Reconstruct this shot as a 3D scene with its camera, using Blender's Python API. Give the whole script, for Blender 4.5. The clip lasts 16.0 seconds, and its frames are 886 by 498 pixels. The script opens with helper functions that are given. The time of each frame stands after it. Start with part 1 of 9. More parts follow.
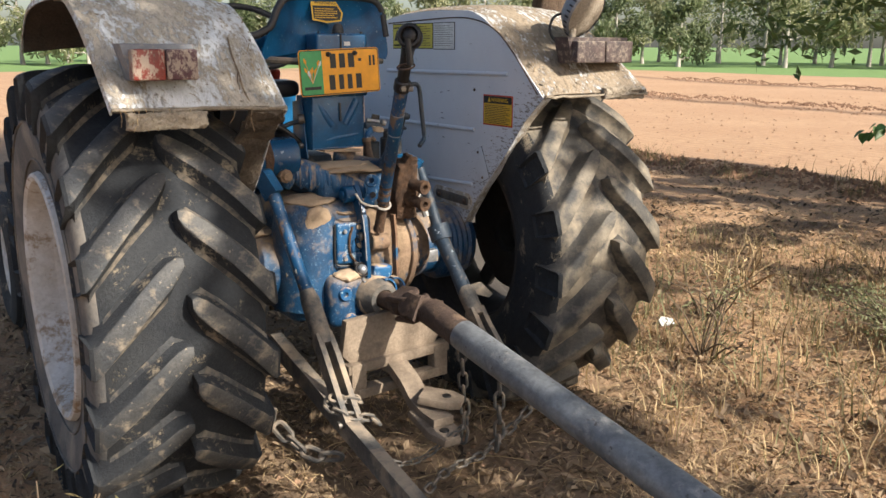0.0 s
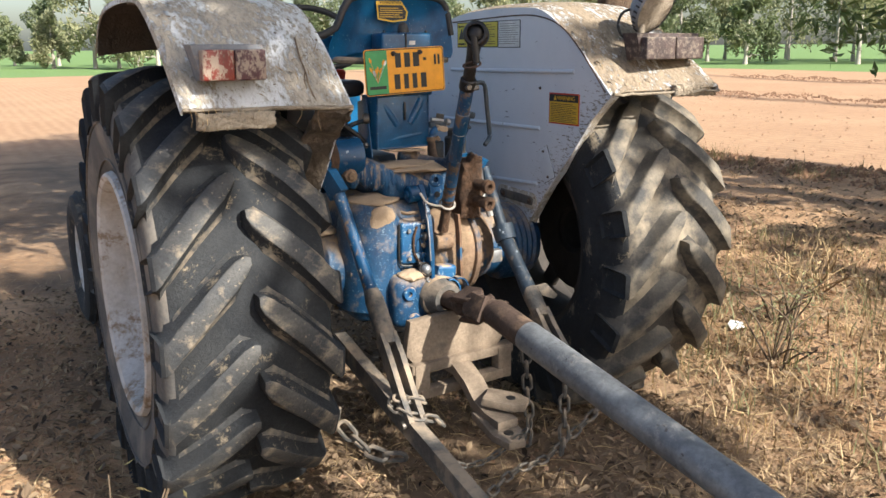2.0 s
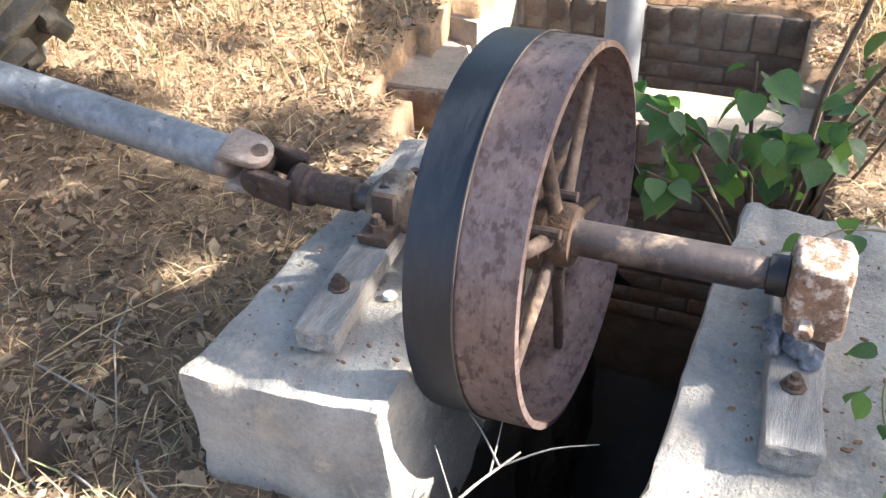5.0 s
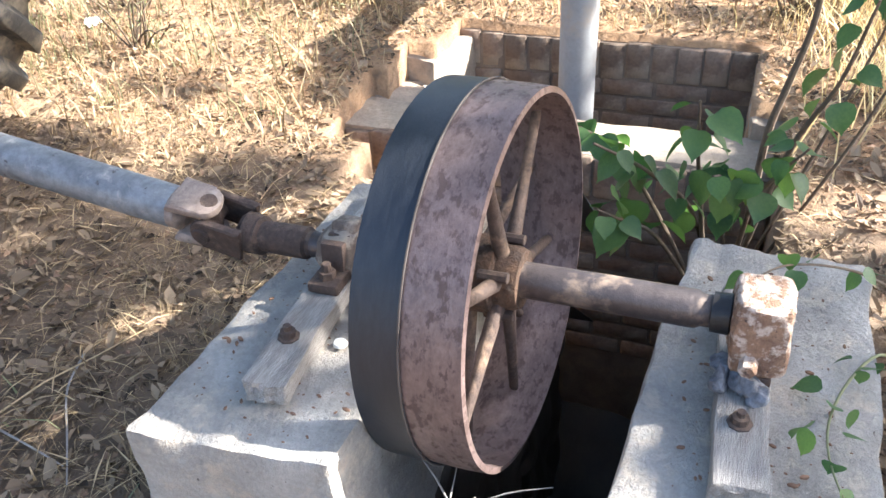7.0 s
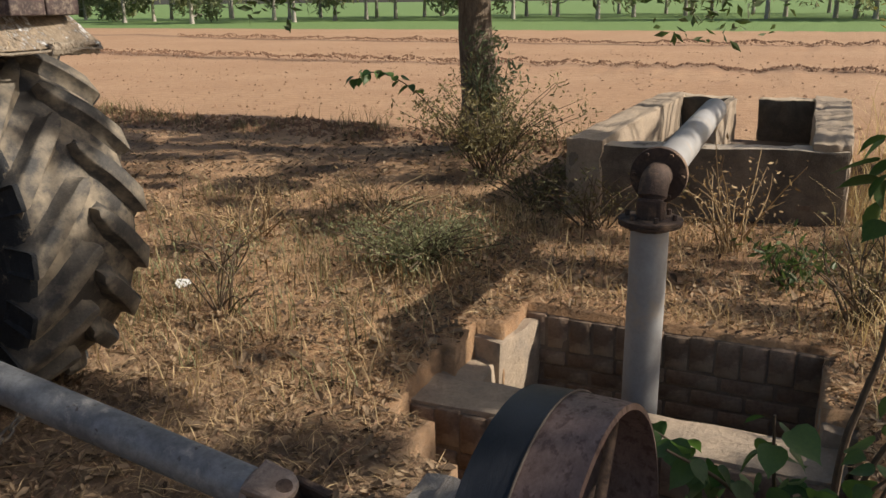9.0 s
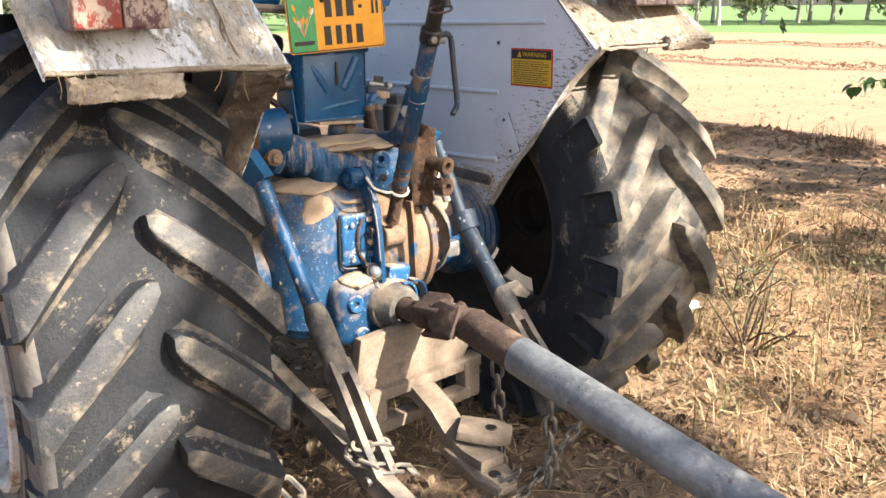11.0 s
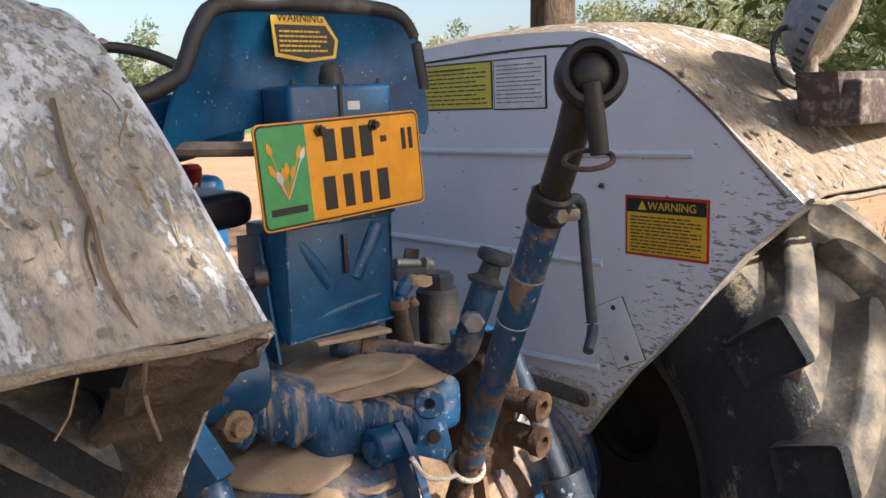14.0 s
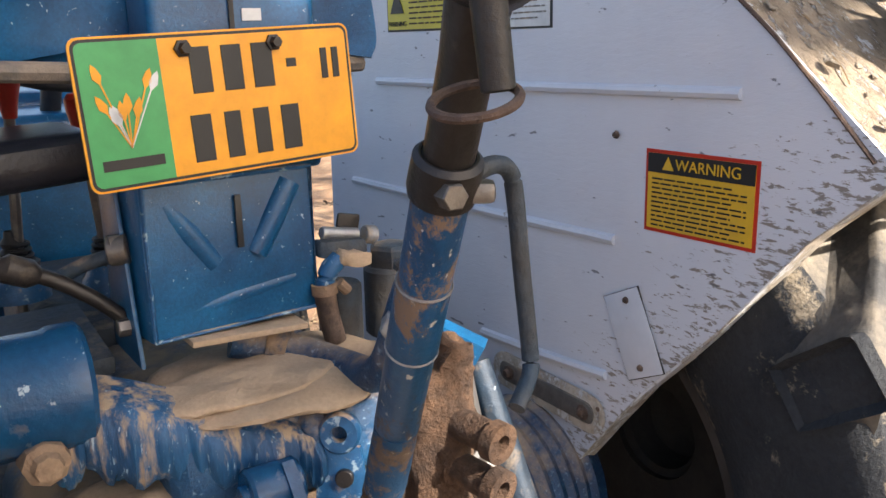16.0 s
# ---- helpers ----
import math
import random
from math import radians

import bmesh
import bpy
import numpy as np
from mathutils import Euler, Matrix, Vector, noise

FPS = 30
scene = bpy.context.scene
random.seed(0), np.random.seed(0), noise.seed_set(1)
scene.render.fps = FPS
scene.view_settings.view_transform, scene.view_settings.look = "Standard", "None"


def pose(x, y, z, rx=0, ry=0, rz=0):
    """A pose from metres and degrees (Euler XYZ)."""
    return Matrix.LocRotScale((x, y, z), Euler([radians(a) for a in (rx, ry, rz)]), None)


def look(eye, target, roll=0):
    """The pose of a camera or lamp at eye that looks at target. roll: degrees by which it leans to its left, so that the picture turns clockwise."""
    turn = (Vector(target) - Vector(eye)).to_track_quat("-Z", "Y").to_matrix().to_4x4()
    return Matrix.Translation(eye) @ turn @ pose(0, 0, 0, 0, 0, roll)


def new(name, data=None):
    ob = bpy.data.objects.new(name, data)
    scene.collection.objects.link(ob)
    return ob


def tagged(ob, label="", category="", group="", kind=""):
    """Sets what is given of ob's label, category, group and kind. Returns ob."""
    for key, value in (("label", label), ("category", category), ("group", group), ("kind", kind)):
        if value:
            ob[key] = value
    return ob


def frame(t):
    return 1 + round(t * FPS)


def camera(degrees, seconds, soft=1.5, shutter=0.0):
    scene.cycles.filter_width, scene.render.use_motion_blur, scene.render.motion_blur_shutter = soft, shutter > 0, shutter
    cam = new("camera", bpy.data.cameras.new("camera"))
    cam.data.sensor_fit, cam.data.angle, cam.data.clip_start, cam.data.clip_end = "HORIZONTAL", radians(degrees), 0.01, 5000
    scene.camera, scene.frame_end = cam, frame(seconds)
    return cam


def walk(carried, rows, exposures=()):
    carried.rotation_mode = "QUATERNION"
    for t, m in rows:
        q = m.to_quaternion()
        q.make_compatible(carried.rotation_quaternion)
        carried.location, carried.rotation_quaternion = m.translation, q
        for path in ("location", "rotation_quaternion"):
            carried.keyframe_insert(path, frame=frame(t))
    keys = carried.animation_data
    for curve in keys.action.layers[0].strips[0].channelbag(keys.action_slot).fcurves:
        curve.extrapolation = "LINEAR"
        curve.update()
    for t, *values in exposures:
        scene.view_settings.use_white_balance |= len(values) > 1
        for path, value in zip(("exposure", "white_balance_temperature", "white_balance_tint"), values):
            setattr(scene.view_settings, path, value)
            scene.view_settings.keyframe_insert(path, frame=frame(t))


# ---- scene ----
cam = camera(55.7, 16.0)
PATH = [
    (0, (-1.404, -2.746, 1.479), (-0.317, -1.135, 1.009), 0.2),
    (0.5, (-1.419, -2.742, 1.473), (-0.407, -1.074, 1.032), 0.1),
    (1, (-1.412, -2.725, 1.471), (-0.43, -1.039, 1.032), -0.1),
    (1.5, (-1.409, -2.716, 1.468), (-0.437, -1.029, 1.012), -0.4),
    (2, (-1.405, -2.716, 1.472), (-0.438, -1.029, 1.003), -0.5),
    (2.5, (-1.4, -2.72, 1.464), (-0.409, -1.062, 0.948), -0.9),
    (2.9, (-1.368, -2.734, 1.427), (-0.311, -1.159, 0.793), -1.8),
    (3, (-1.366, -2.74, 1.416), (-0.281, -1.201, 0.743), -2.0),
    (3.5, (-1.31, -2.782, 1.374), (-0.091, -1.467, 0.489), -3.5),
    (4, (-1.259, -2.841, 1.331), (0.085, -1.812, 0.266), -4.4),
    (4.2, (-1.255, -2.86, 1.329), (0.131, -1.96, 0.203), -4.1),
    (4.5, (-1.225, -2.864, 1.314), (0.206, -2.114, 0.134), -3.3),
    (4.7, (-1.221, -2.869, 1.317), (0.236, -2.182, 0.132), -2.8),
    (6.8, (-1.194, -2.919, 1.33), (0.316, -2.302, 0.173), -3.1),
    (7, (-1.193, -2.92, 1.345), (0.346, -2.303, 0.227), -3.2),
    (7.5, (-1.178, -2.93, 1.415), (0.502, -2.31, 0.524), -3.1),
    (8, (-1.168, -2.943, 1.469), (0.624, -2.343, 0.816), -2.4),
    (8.5, (-1.176, -2.925, 1.462), (0.641, -2.322, 0.883), -1.6),
    (9, (-1.229, -2.868, 1.455), (0.51, -2.06, 0.888), -0.6),
    (9.2, (-1.287, -2.785, 1.46), (0.399, -1.873, 0.89), -0.0),
    (9.5, (-1.274, -2.694, 1.442), (0.274, -1.565, 0.869), 0.5),
    (10, (-1.325, -2.435, 1.428), (0.012, -1.066, 0.845), 0.2),
    (10.2, (-1.347, -2.362, 1.417), (-0.098, -0.912, 0.838), -0.2),
    (12.3, (-1.14, -1.546, 1.464), (0.036, -0.011, 0.955), -1.2),
    (12.5, (-1.139, -1.445, 1.49), (0.09, 0.072, 1.057), -1.2),
    (13, (-1.147, -1.294, 1.514), (0.123, 0.22, 1.203), -1.5),
    (13.5, (-1.071, -1.225, 1.489), (0.182, 0.302, 1.176), -2.0),
    (13.9, (-0.85, -1.139, 1.478), (0.434, 0.357, 1.141), -2.1),
    (14, (-0.759, -1.12, 1.483), (0.525, 0.375, 1.143), -2.2),
    (14.5, (-0.552, -1.068, 1.508), (0.77, 0.39, 1.152), -1.4),
    (15, (-0.56, -1.059, 1.491), (0.754, 0.402, 1.113), -1.2),
    (15.5, (-0.517, -0.988, 1.478), (0.719, 0.525, 1.052), -1.6),
    (16, (-0.348, -0.935, 1.454), (0.749, 0.665, 0.967), -1.4),
]
walk(cam, [(t, look(eye, target, roll)) for t, eye, target, roll in PATH],
     exposures=[(0, 1.00, 6500, 10), (1, 1.12, 6400, 9), (2.5, 1.23, 6300, 9), (3.5, 1.56, 6150, 9), (4, 1.93, 5850, 9), (4.5, 2.29, 6000, 9), (7, 2.53, 5800, 9), (7.5, 1.68, 5600, 8), (8, 0.75, 6500, 10),
                (8.5, 0.44, 6750, 11), (9, 0.22, 6800, 12), (9.5, 0.49, 6600, 12), (10, 1.27, 6350, 11), (12.5, 1.99, 6850, 13), (13, 1.22, 6700, 14), (13.5, 0.99, 6450, 14), (14, 1.29, 6500, 14), (14.5, 1.83, 6450, 14), (15, 1.77, 6600, 14), (15.5, 1.81, 6600, 14), (16, 1.88, 6500, 13)])

# ---------------------------------------------------------------- light
SUN_DIR = Vector((0.27, -0.78, 0.56)).normalized()
world = bpy.data.worlds.new("sky")
scene.world = world
world.use_nodes = True
wn = world.node_tree
sky = wn.nodes.new("ShaderNodeTexSky")
sky.sky_type = "NISHITA"
sky.sun_disc = False
sky.sun_elevation = math.asin(SUN_DIR.z)
sky.sun_rotation = math.atan2(SUN_DIR.x, SUN_DIR.y)
sky.air_density, sky.dust_density = 1.0, 2.4
wn.links.new(sky.outputs[0], wn.nodes["Background"].inputs[0])
wn.nodes["Background"].inputs[1].default_value = 0.090
sun_data = bpy.data.lights.new("sun", "SUN")
sun_data.energy, sun_data.angle, sun_data.color = 4.7, radians(0.55), (1.0, 0.93, 0.82)
sun = new("sun", sun_data)
sun.matrix_world = look(SUN_DIR * 40, (0, 0, 0))


# ---------------------------------------------------------------- materials
def node_mat(name):
    m = bpy.data.materials.new(name)
    m.use_nodes = True
    nt = m.node_tree
    return m, nt, nt.nodes["Principled BSDF"], nt.nodes.new, nt.links.new


def ramp(nt, fac, stops):
    n = nt.nodes.new("ShaderNodeValToRGB")
    el = n.color_ramp.elements
    while len(el) < len(stops):
        el.new(0.5)
    for e, (p, c) in zip(el, stops):
        e.position, e.color = p, (*c, 1) if len(c) == 3 else c
    nt.links.new(fac, n.inputs[0])
    return n.outputs[0]


def noise_tex(nt, vec, scale, detail=6, rough=0.6, dist=0.0):
    n = nt.nodes.new("ShaderNodeTexNoise")
    n.inputs["Scale"].default_value, n.inputs["Detail"].default_value = scale, detail
    n.inputs["Roughness"].default_value, n.inputs["Distortion"].default_value = rough, dist
    nt.links.new(vec, n.inputs["Vector"])
    return n.outputs["Fac"]


def mixc(nt, fac, a, b):
    n = nt.nodes.new("ShaderNodeMix")
    n.data_type = "RGBA"
    for sock, v in ((n.inputs[0], fac), (n.inputs[6], a), (n.inputs[7], b)):
        if isinstance(v, (int, float)):
            sock.default_value = v
        elif isinstance(v, tuple):
            sock.default_value = (*v, 1)
        else:
            nt.links.new(v, sock)
    return n.outputs[2]


def math_node(nt, op, a, b=0.0, clamp=False):
    n = nt.nodes.new("ShaderNodeMath")
    n.operation, n.use_clamp = op, clamp
    for sock, v in zip(n.inputs, (a, b)):
        if isinstance(v, (int, float)):
            sock.default_value = v
        else:
            nt.links.new(v, sock)
    return n.outputs[0]


def surface(name, base, second, scale=8.0, rough=0.6, metal=0.0, amount=(0.35, 0.65), fine=60.0, fine_amt=0.25,
            bump=0.3, bump_dist=0.004, dust=None, dust_scale=6.0, dust_range=(0.45, 0.6), dust_up=0.0, chips=None,
            chip_range=(0.68, 0.71), stretch=(1, 1, 1), vary=0.0, rough_dust=0.9, dust_rough=0.66):
    """A worn surface: two colours mixed by a broad noise, a fine grain, optional chips, optional dust that also settles on faces that look up."""
    m, nt, bsdf, nn, ln = node_mat(name)
    co = nn("ShaderNodeTexCoord").outputs["Object"]
    mp = nn("ShaderNodeMapping")
    mp.inputs["Scale"].default_value = stretch
    ln(co, mp.inputs[0])
    v = mp.outputs[0]
    broad = noise_tex(nt, v, scale, 7, 0.62, 0.4)
    col = ramp(nt, broad, [(amount[0], base), (amount[1], second)])
    grain = noise_tex(nt, v, fine, 5, 0.7)
    g2 = ramp(nt, grain, [(0.3, (1 - fine_amt,) * 3), (0.7, (1 + 0 * fine_amt,) * 3)])
    mul = nn("ShaderNodeMix")
    mul.data_type, mul.blend_type = "RGBA", "MULTIPLY"
    mul.inputs[0].default_value = 1.0
    ln(col, mul.inputs[6]), ln(g2, mul.inputs[7])
    col = mul.outputs[2]
    if vary:
        info = nn("ShaderNodeObjectInfo").outputs["Random"]
        hsv = nn("ShaderNodeHueSaturation")
        ln(col, hsv.inputs["Color"])
        ln(math_node(nt, "ADD", math_node(nt, "MULTIPLY", info, 2 * vary), 1 - vary), hsv.inputs["Value"])
        col = hsv.outputs[0]
    rgh = rough
    if chips:
        cn = noise_tex(nt, v, fine * 0.55, 4, 0.65)
        cf = ramp(nt, cn, [(chip_range[0], (0, 0, 0)), (chip_range[1], (1, 1, 1))])
        col = mixc(nt, cf, col, chips)
    if dust:
        dn = noise_tex(nt, v, dust_scale, 9, dust_rough, 0.12)
        if dust_up:
            geo = nn("ShaderNodeNewGeometry")
            sep = nn("ShaderNodeSeparateXYZ")
            ln(geo.outputs["Normal"], sep.inputs[0])
            up = math_node(nt, "MULTIPLY", math_node(nt, "MAXIMUM", sep.outputs[2], 0.0), dust_up)
            dn = math_node(nt, "ADD", dn, up)
        df = ramp(nt, dn, [(dust_range[0], (0, 0, 0)), (dust_range[1], (1, 1, 1))])
        col = mixc(nt, df, col, dust)
        r = nn("ShaderNodeMapRange")
        ln(df, r.inputs[0])
        r.inputs[3].default_value, r.inputs[4].default_value = rough, rough_dust
        rgh = r.outputs[0]
    ln(col, bsdf.inputs["Base Color"])
    if isinstance(rgh, float):
        rr = nn("ShaderNodeMapRange")
        ln(broad, rr.inputs[0])
        rr.inputs[3].default_value, rr.inputs[4].default_value = max(0.05, rgh - 0.12), min(1, rgh + 0.12)
        rgh = rr.outputs[0]
    ln(rgh, bsdf.inputs["Roughness"])
    bsdf.inputs["Metallic"].default_value = metal
    bp = nn("ShaderNodeBump")
    bp.inputs["Strength"].default_value, bp.inputs["Distance"].default_value = bump, bump_dist
    hgt = math_node(nt, "ADD", grain, math_node(nt, "MULTIPLY", broad, 1.5))
    ln(hgt, bp.inputs["Height"])
    ln(bp.outputs[0], bsdf.inputs["Normal"])
    return m


def leaf_mat(name, a, b, rough=0.55, trans=0.35, single=False):
    """Leaves whose colour differs from leaf to leaf; single: each leaf is an object of its own."""
    m, nt, bsdf, nn, ln = node_mat(name)
    rnd = nn("ShaderNodeObjectInfo").outputs["Random"] if single else nn("ShaderNodeNewGeometry").outputs["Random Per Island"]
    if single:
        spots = noise_tex(nt, nn("ShaderNodeTexCoord").outputs["Object"], 7, 5, 0.65)
        rnd = math_node(nt, "ADD", math_node(nt, "MULTIPLY", rnd, 0.75), math_node(nt, "MULTIPLY", math_node(nt, "SUBTRACT", spots, 0.35), 0.8))
    col = ramp(nt, rnd, [(0.0, a), (1.0, b)])
    ln(col, bsdf.inputs["Base Color"])
    bsdf.inputs["Roughness"].default_value = rough
    tr = nn("ShaderNodeBsdfTranslucent")
    hs = nn("ShaderNodeHueSaturation")
    hs.inputs["Saturation"].default_value, hs.inputs["Value"].default_value = 1.15, 1.3
    ln(col, hs.inputs["Color"]), ln(hs.outputs[0], tr.inputs[0])
    mx = nn("ShaderNodeMixShader")
    mx.inputs[0].default_value = trans
    ln(bsdf.outputs[0], mx.inputs[1]), ln(tr.outputs[0], mx.inputs[2])
    ln(mx.outputs[0], nt.nodes["Material Output"].inputs[0])
    return m


def plain(name, col, rough=0.5, metal=0.0):
    return surface(name, col, tuple(c * 0.8 for c in col), 14, rough, metal, fine_amt=0.12, bump=0.08, bump_dist=0.001)


DUST = (0.46, 0.34, 0.22)
M_BLUE = surface("blue_paint", (0.003, 0.044, 0.120), (0.010, 0.135, 0.310), 5, 0.28, 0.0, fine=230, fine_amt=0.35, bump=0.2,
                 dust=(0.12, 0.105, 0.09), dust_scale=9, dust_range=(0.66, 0.90), dust_up=0.08, chips=(0.36, 0.43, 0.48), chip_range=(0.67, 0.69))
M_BLUE_DIRTY = surface("dusty_blue_paint", (0.004, 0.034, 0.092), (0.011, 0.082, 0.19), 6, 0.42, 0.0, fine=190, fine_amt=0.45, bump=0.55,
                       dust=(0.36, 0.26, 0.165), dust_scale=9, dust_range=(0.54, 0.76), dust_up=0.20, chips=(0.14, 0.22, 0.30), chip_range=(0.60, 0.67))
M_WHITE = surface("white_fender_paint", (0.62, 0.64, 0.68), (0.54, 0.56, 0.61), 3, 0.38, 0.0, fine=40, fine_amt=0.07, bump=0.06,
                  dust=(0.24, 0.19, 0.15), dust_scale=30, dust_range=(0.67, 0.71))
def muddy_paint(name, cover, mud=(0.43, 0.365, 0.285), dark=(0.25, 0.20, 0.15)):
    """White paint under dried mud that ran down in short strokes: the mud stands proud of the paint. cover: how much of it is mud."""
    m, nt, bsdf, nn, ln = node_mat(name)
    co = nn("ShaderNodeTexCoord").outputs["Object"]
    mp = nn("ShaderNodeMapping")
    mp.inputs["Rotation"].default_value, mp.inputs["Scale"].default_value = (radians(12), 0, radians(9)), (1.35, 0.62, 0.5)
    ln(co, mp.inputs[0])
    v = mp.outputs[0]
    big, mid, fine = noise_tex(nt, v, 6, 5, 0.6, 0.3), noise_tex(nt, v, 50, 8, 0.74, 0.15), noise_tex(nt, v, 150, 5, 0.7)
    f = math_node(nt, "ADD", math_node(nt, "MULTIPLY", big, 0.55), math_node(nt, "ADD", math_node(nt, "MULTIPLY", mid, 0.75), math_node(nt, "MULTIPLY", fine, 0.22)))
    edge = 0.86 - 0.26 * cover
    mask = ramp(nt, f, [(edge - 0.01, (0, 0, 0)), (edge + 0.055, (1, 1, 1))])
    paint = ramp(nt, big, [(0.35, (0.80, 0.80, 0.80)), (0.65, (0.70, 0.69, 0.67))])
    paint = mixc(nt, ramp(nt, fine, [(0.52, (0, 0, 0)), (0.70, (0.55, 0.55, 0.55))]), paint, (0.50, 0.46, 0.40))
    earth = ramp(nt, noise_tex(nt, v, 60, 6, 0.7), [(0.34, dark), (0.50, mud), (0.68, tuple(min(1, c * 1.22) for c in mud))])
    col = mixc(nt, mask, paint, earth)
    flecks = noise_tex(nt, v, 75, 4, 0.6, 0.8)
    col = mixc(nt, ramp(nt, flecks, [(0.64, (0, 0, 0)), (0.70, (0.7, 0.7, 0.7))]), col, tuple(c * 0.9 for c in dark))
    ln(col, bsdf.inputs["Base Color"])
    r = nn("ShaderNodeMapRange")
    ln(mask, r.inputs[0])
    r.inputs[3].default_value, r.inputs[4].default_value = 0.42, 0.95
    ln(r.outputs[0], bsdf.inputs["Roughness"])
    bp = nn("ShaderNodeBump")
    bp.inputs["Strength"].default_value, bp.inputs["Distance"].default_value = 0.9, 0.012
    ln(math_node(nt, "ADD", f, math_node(nt, "MULTIPLY", mask, 0.22)), bp.inputs["Height"])
    ln(bp.outputs[0], bsdf.inputs["Normal"])
    return m


M_WHITE_MUD = muddy_paint("muddy_white_paint", 0.50, (0.49, 0.425, 0.34), (0.33, 0.275, 0.21))


def spattered_panel():
    """White paint with mud thrown up along the slanting rear edge of the panel."""
    m, nt, bsdf, nn, ln = node_mat("spattered_white_paint")
    co = nn("ShaderNodeTexCoord").outputs["Object"]
    sep = nn("ShaderNodeSeparateXYZ")
    ln(co, sep.inputs[0])
    mp = nn("ShaderNodeMapping")
    mp.inputs["Rotation"].default_value, mp.inputs["Scale"].default_value = (radians(40), 0, 0), (1, 0.40, 1.25)
    ln(co, mp.inputs[0])
    base = ramp(nt, noise_tex(nt, co, 3, 6), [(0.35, (0.62, 0.635, 0.67)), (0.65, (0.54, 0.555, 0.60))])
    # distance from the rear edge, in metres along the panel
    d = math_node(nt, "ADD", math_node(nt, "MULTIPLY", math_node(nt, "ADD", sep.outputs[1], 0.40), 0.77), math_node(nt, "MULTIPLY", math_node(nt, "SUBTRACT", sep.outputs[2], 1.215), 0.64))
    near = nn("ShaderNodeMapRange")
    ln(d, near.inputs[0])
    near.inputs[1].default_value, near.inputs[2].default_value, near.inputs[3].default_value, near.inputs[4].default_value = 0.0, 0.20, 0.150, -0.03
    n = math_node(nt, "ADD", noise_tex(nt, mp.outputs[0], 120, 6, 0.66, 0.3), near.outputs[0])
    col = mixc(nt, ramp(nt, n, [(0.665, (0, 0, 0)), (0.70, (0.9, 0.9, 0.9))]), base, (0.20, 0.165, 0.13))
    scr = noise_tex(nt, mp.outputs[0], 60, 3, 0.5)
    col = mixc(nt, ramp(nt, scr, [(0.70, (0, 0, 0)), (0.72, (0.8, 0.8, 0.8))]), col, (0.10, 0.10, 0.11))
    ln(col, bsdf.inputs["Base Color"])
    bsdf.inputs["Roughness"].default_value = 0.4
    bp = nn("ShaderNodeBump")
    bp.inputs["Strength"].default_value, bp.inputs["Distance"].default_value = 0.25, 0.004
    ln(n, bp.inputs["Height"]), ln(bp.outputs[0], bsdf.inputs["Normal"])
    return m


M_COVER_MUD = muddy_paint("mud_coated_white_paint", 0.74, (0.31, 0.245, 0.175), (0.16, 0.12, 0.083))
M_PANEL = spattered_panel()
M_MUD = surface("caked_mud", (0.46, 0.385, 0.295), (0.35, 0.285, 0.21), 12, 0.95, fine=90, fine_amt=0.4, bump=0.9, bump_dist=0.012)
M_UNDER = surface("shaded_dark_mud", (0.075, 0.060, 0.047), (0.12, 0.096, 0.074), 12, 0.95, fine=90, fine_amt=0.4, bump=0.9, bump_dist=0.012)
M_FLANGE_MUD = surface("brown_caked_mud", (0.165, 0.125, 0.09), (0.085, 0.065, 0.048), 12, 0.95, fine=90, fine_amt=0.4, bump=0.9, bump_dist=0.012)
M_FLAKY = surface("flaking_rust", (0.40, 0.235, 0.14), (0.22, 0.125, 0.08), 26, 0.9, 0.0, fine=120, fine_amt=0.4, bump=0.8, bump_dist=0.008,
                  dust=(0.56, 0.44, 0.35), dust_scale=34, dust_range=(0.50, 0.60), dust_up=0.10, chips=(0.06, 0.04, 0.035), chip_range=(0.62, 0.66))
M_RUBBER = surface("tyre_rubber", (0.013, 0.016, 0.021), (0.034, 0.037, 0.041), 7, 0.82, fine=110, fine_amt=0.5, bump=0.9,
                   dust=(0.25, 0.205, 0.145), dust_scale=9, dust_range=(0.575, 0.65), dust_up=0.02, dust_rough=0.80)
M_RUBBER_DUSTY = surface("dusty_tyre_rubber", (0.030, 0.030, 0.032), (0.075, 0.068, 0.060), 5, 0.65, fine=120, fine_amt=0.4, bump=0.5,
                         dust=(0.27, 0.225, 0.165), dust_scale=6, dust_range=(0.45, 0.62), dust_up=0.03)
M_LUG_DUSTY = surface("dusty_tread_rubber", (0.045, 0.044, 0.043), (0.12, 0.105, 0.085), 8, 0.7, fine=120, fine_amt=0.4, bump=0.4,
                      dust=(0.27, 0.225, 0.165), dust_scale=6, dust_range=(0.46, 0.64))
M_WORN_RUBBER = surface("worn_tread_rubber", (0.042, 0.046, 0.052), (0.105, 0.100, 0.092), 8, 0.6, fine=120, fine_amt=0.5, bump=0.6,
                        dust=(0.28, 0.23, 0.17), dust_scale=10, dust_range=(0.51, 0.66), dust_rough=0.72, chips=(0.20, 0.17, 0.13), chip_range=(0.64, 0.68))
M_RIM = surface("dusty_grey_rim", (0.66, 0.66, 0.66), (0.46, 0.42, 0.37), 5, 0.7, fine=60, fine_amt=0.25, bump=0.3,
                dust=(0.27, 0.20, 0.14), dust_scale=7, dust_range=(0.52, 0.60), dust_rough=0.75)
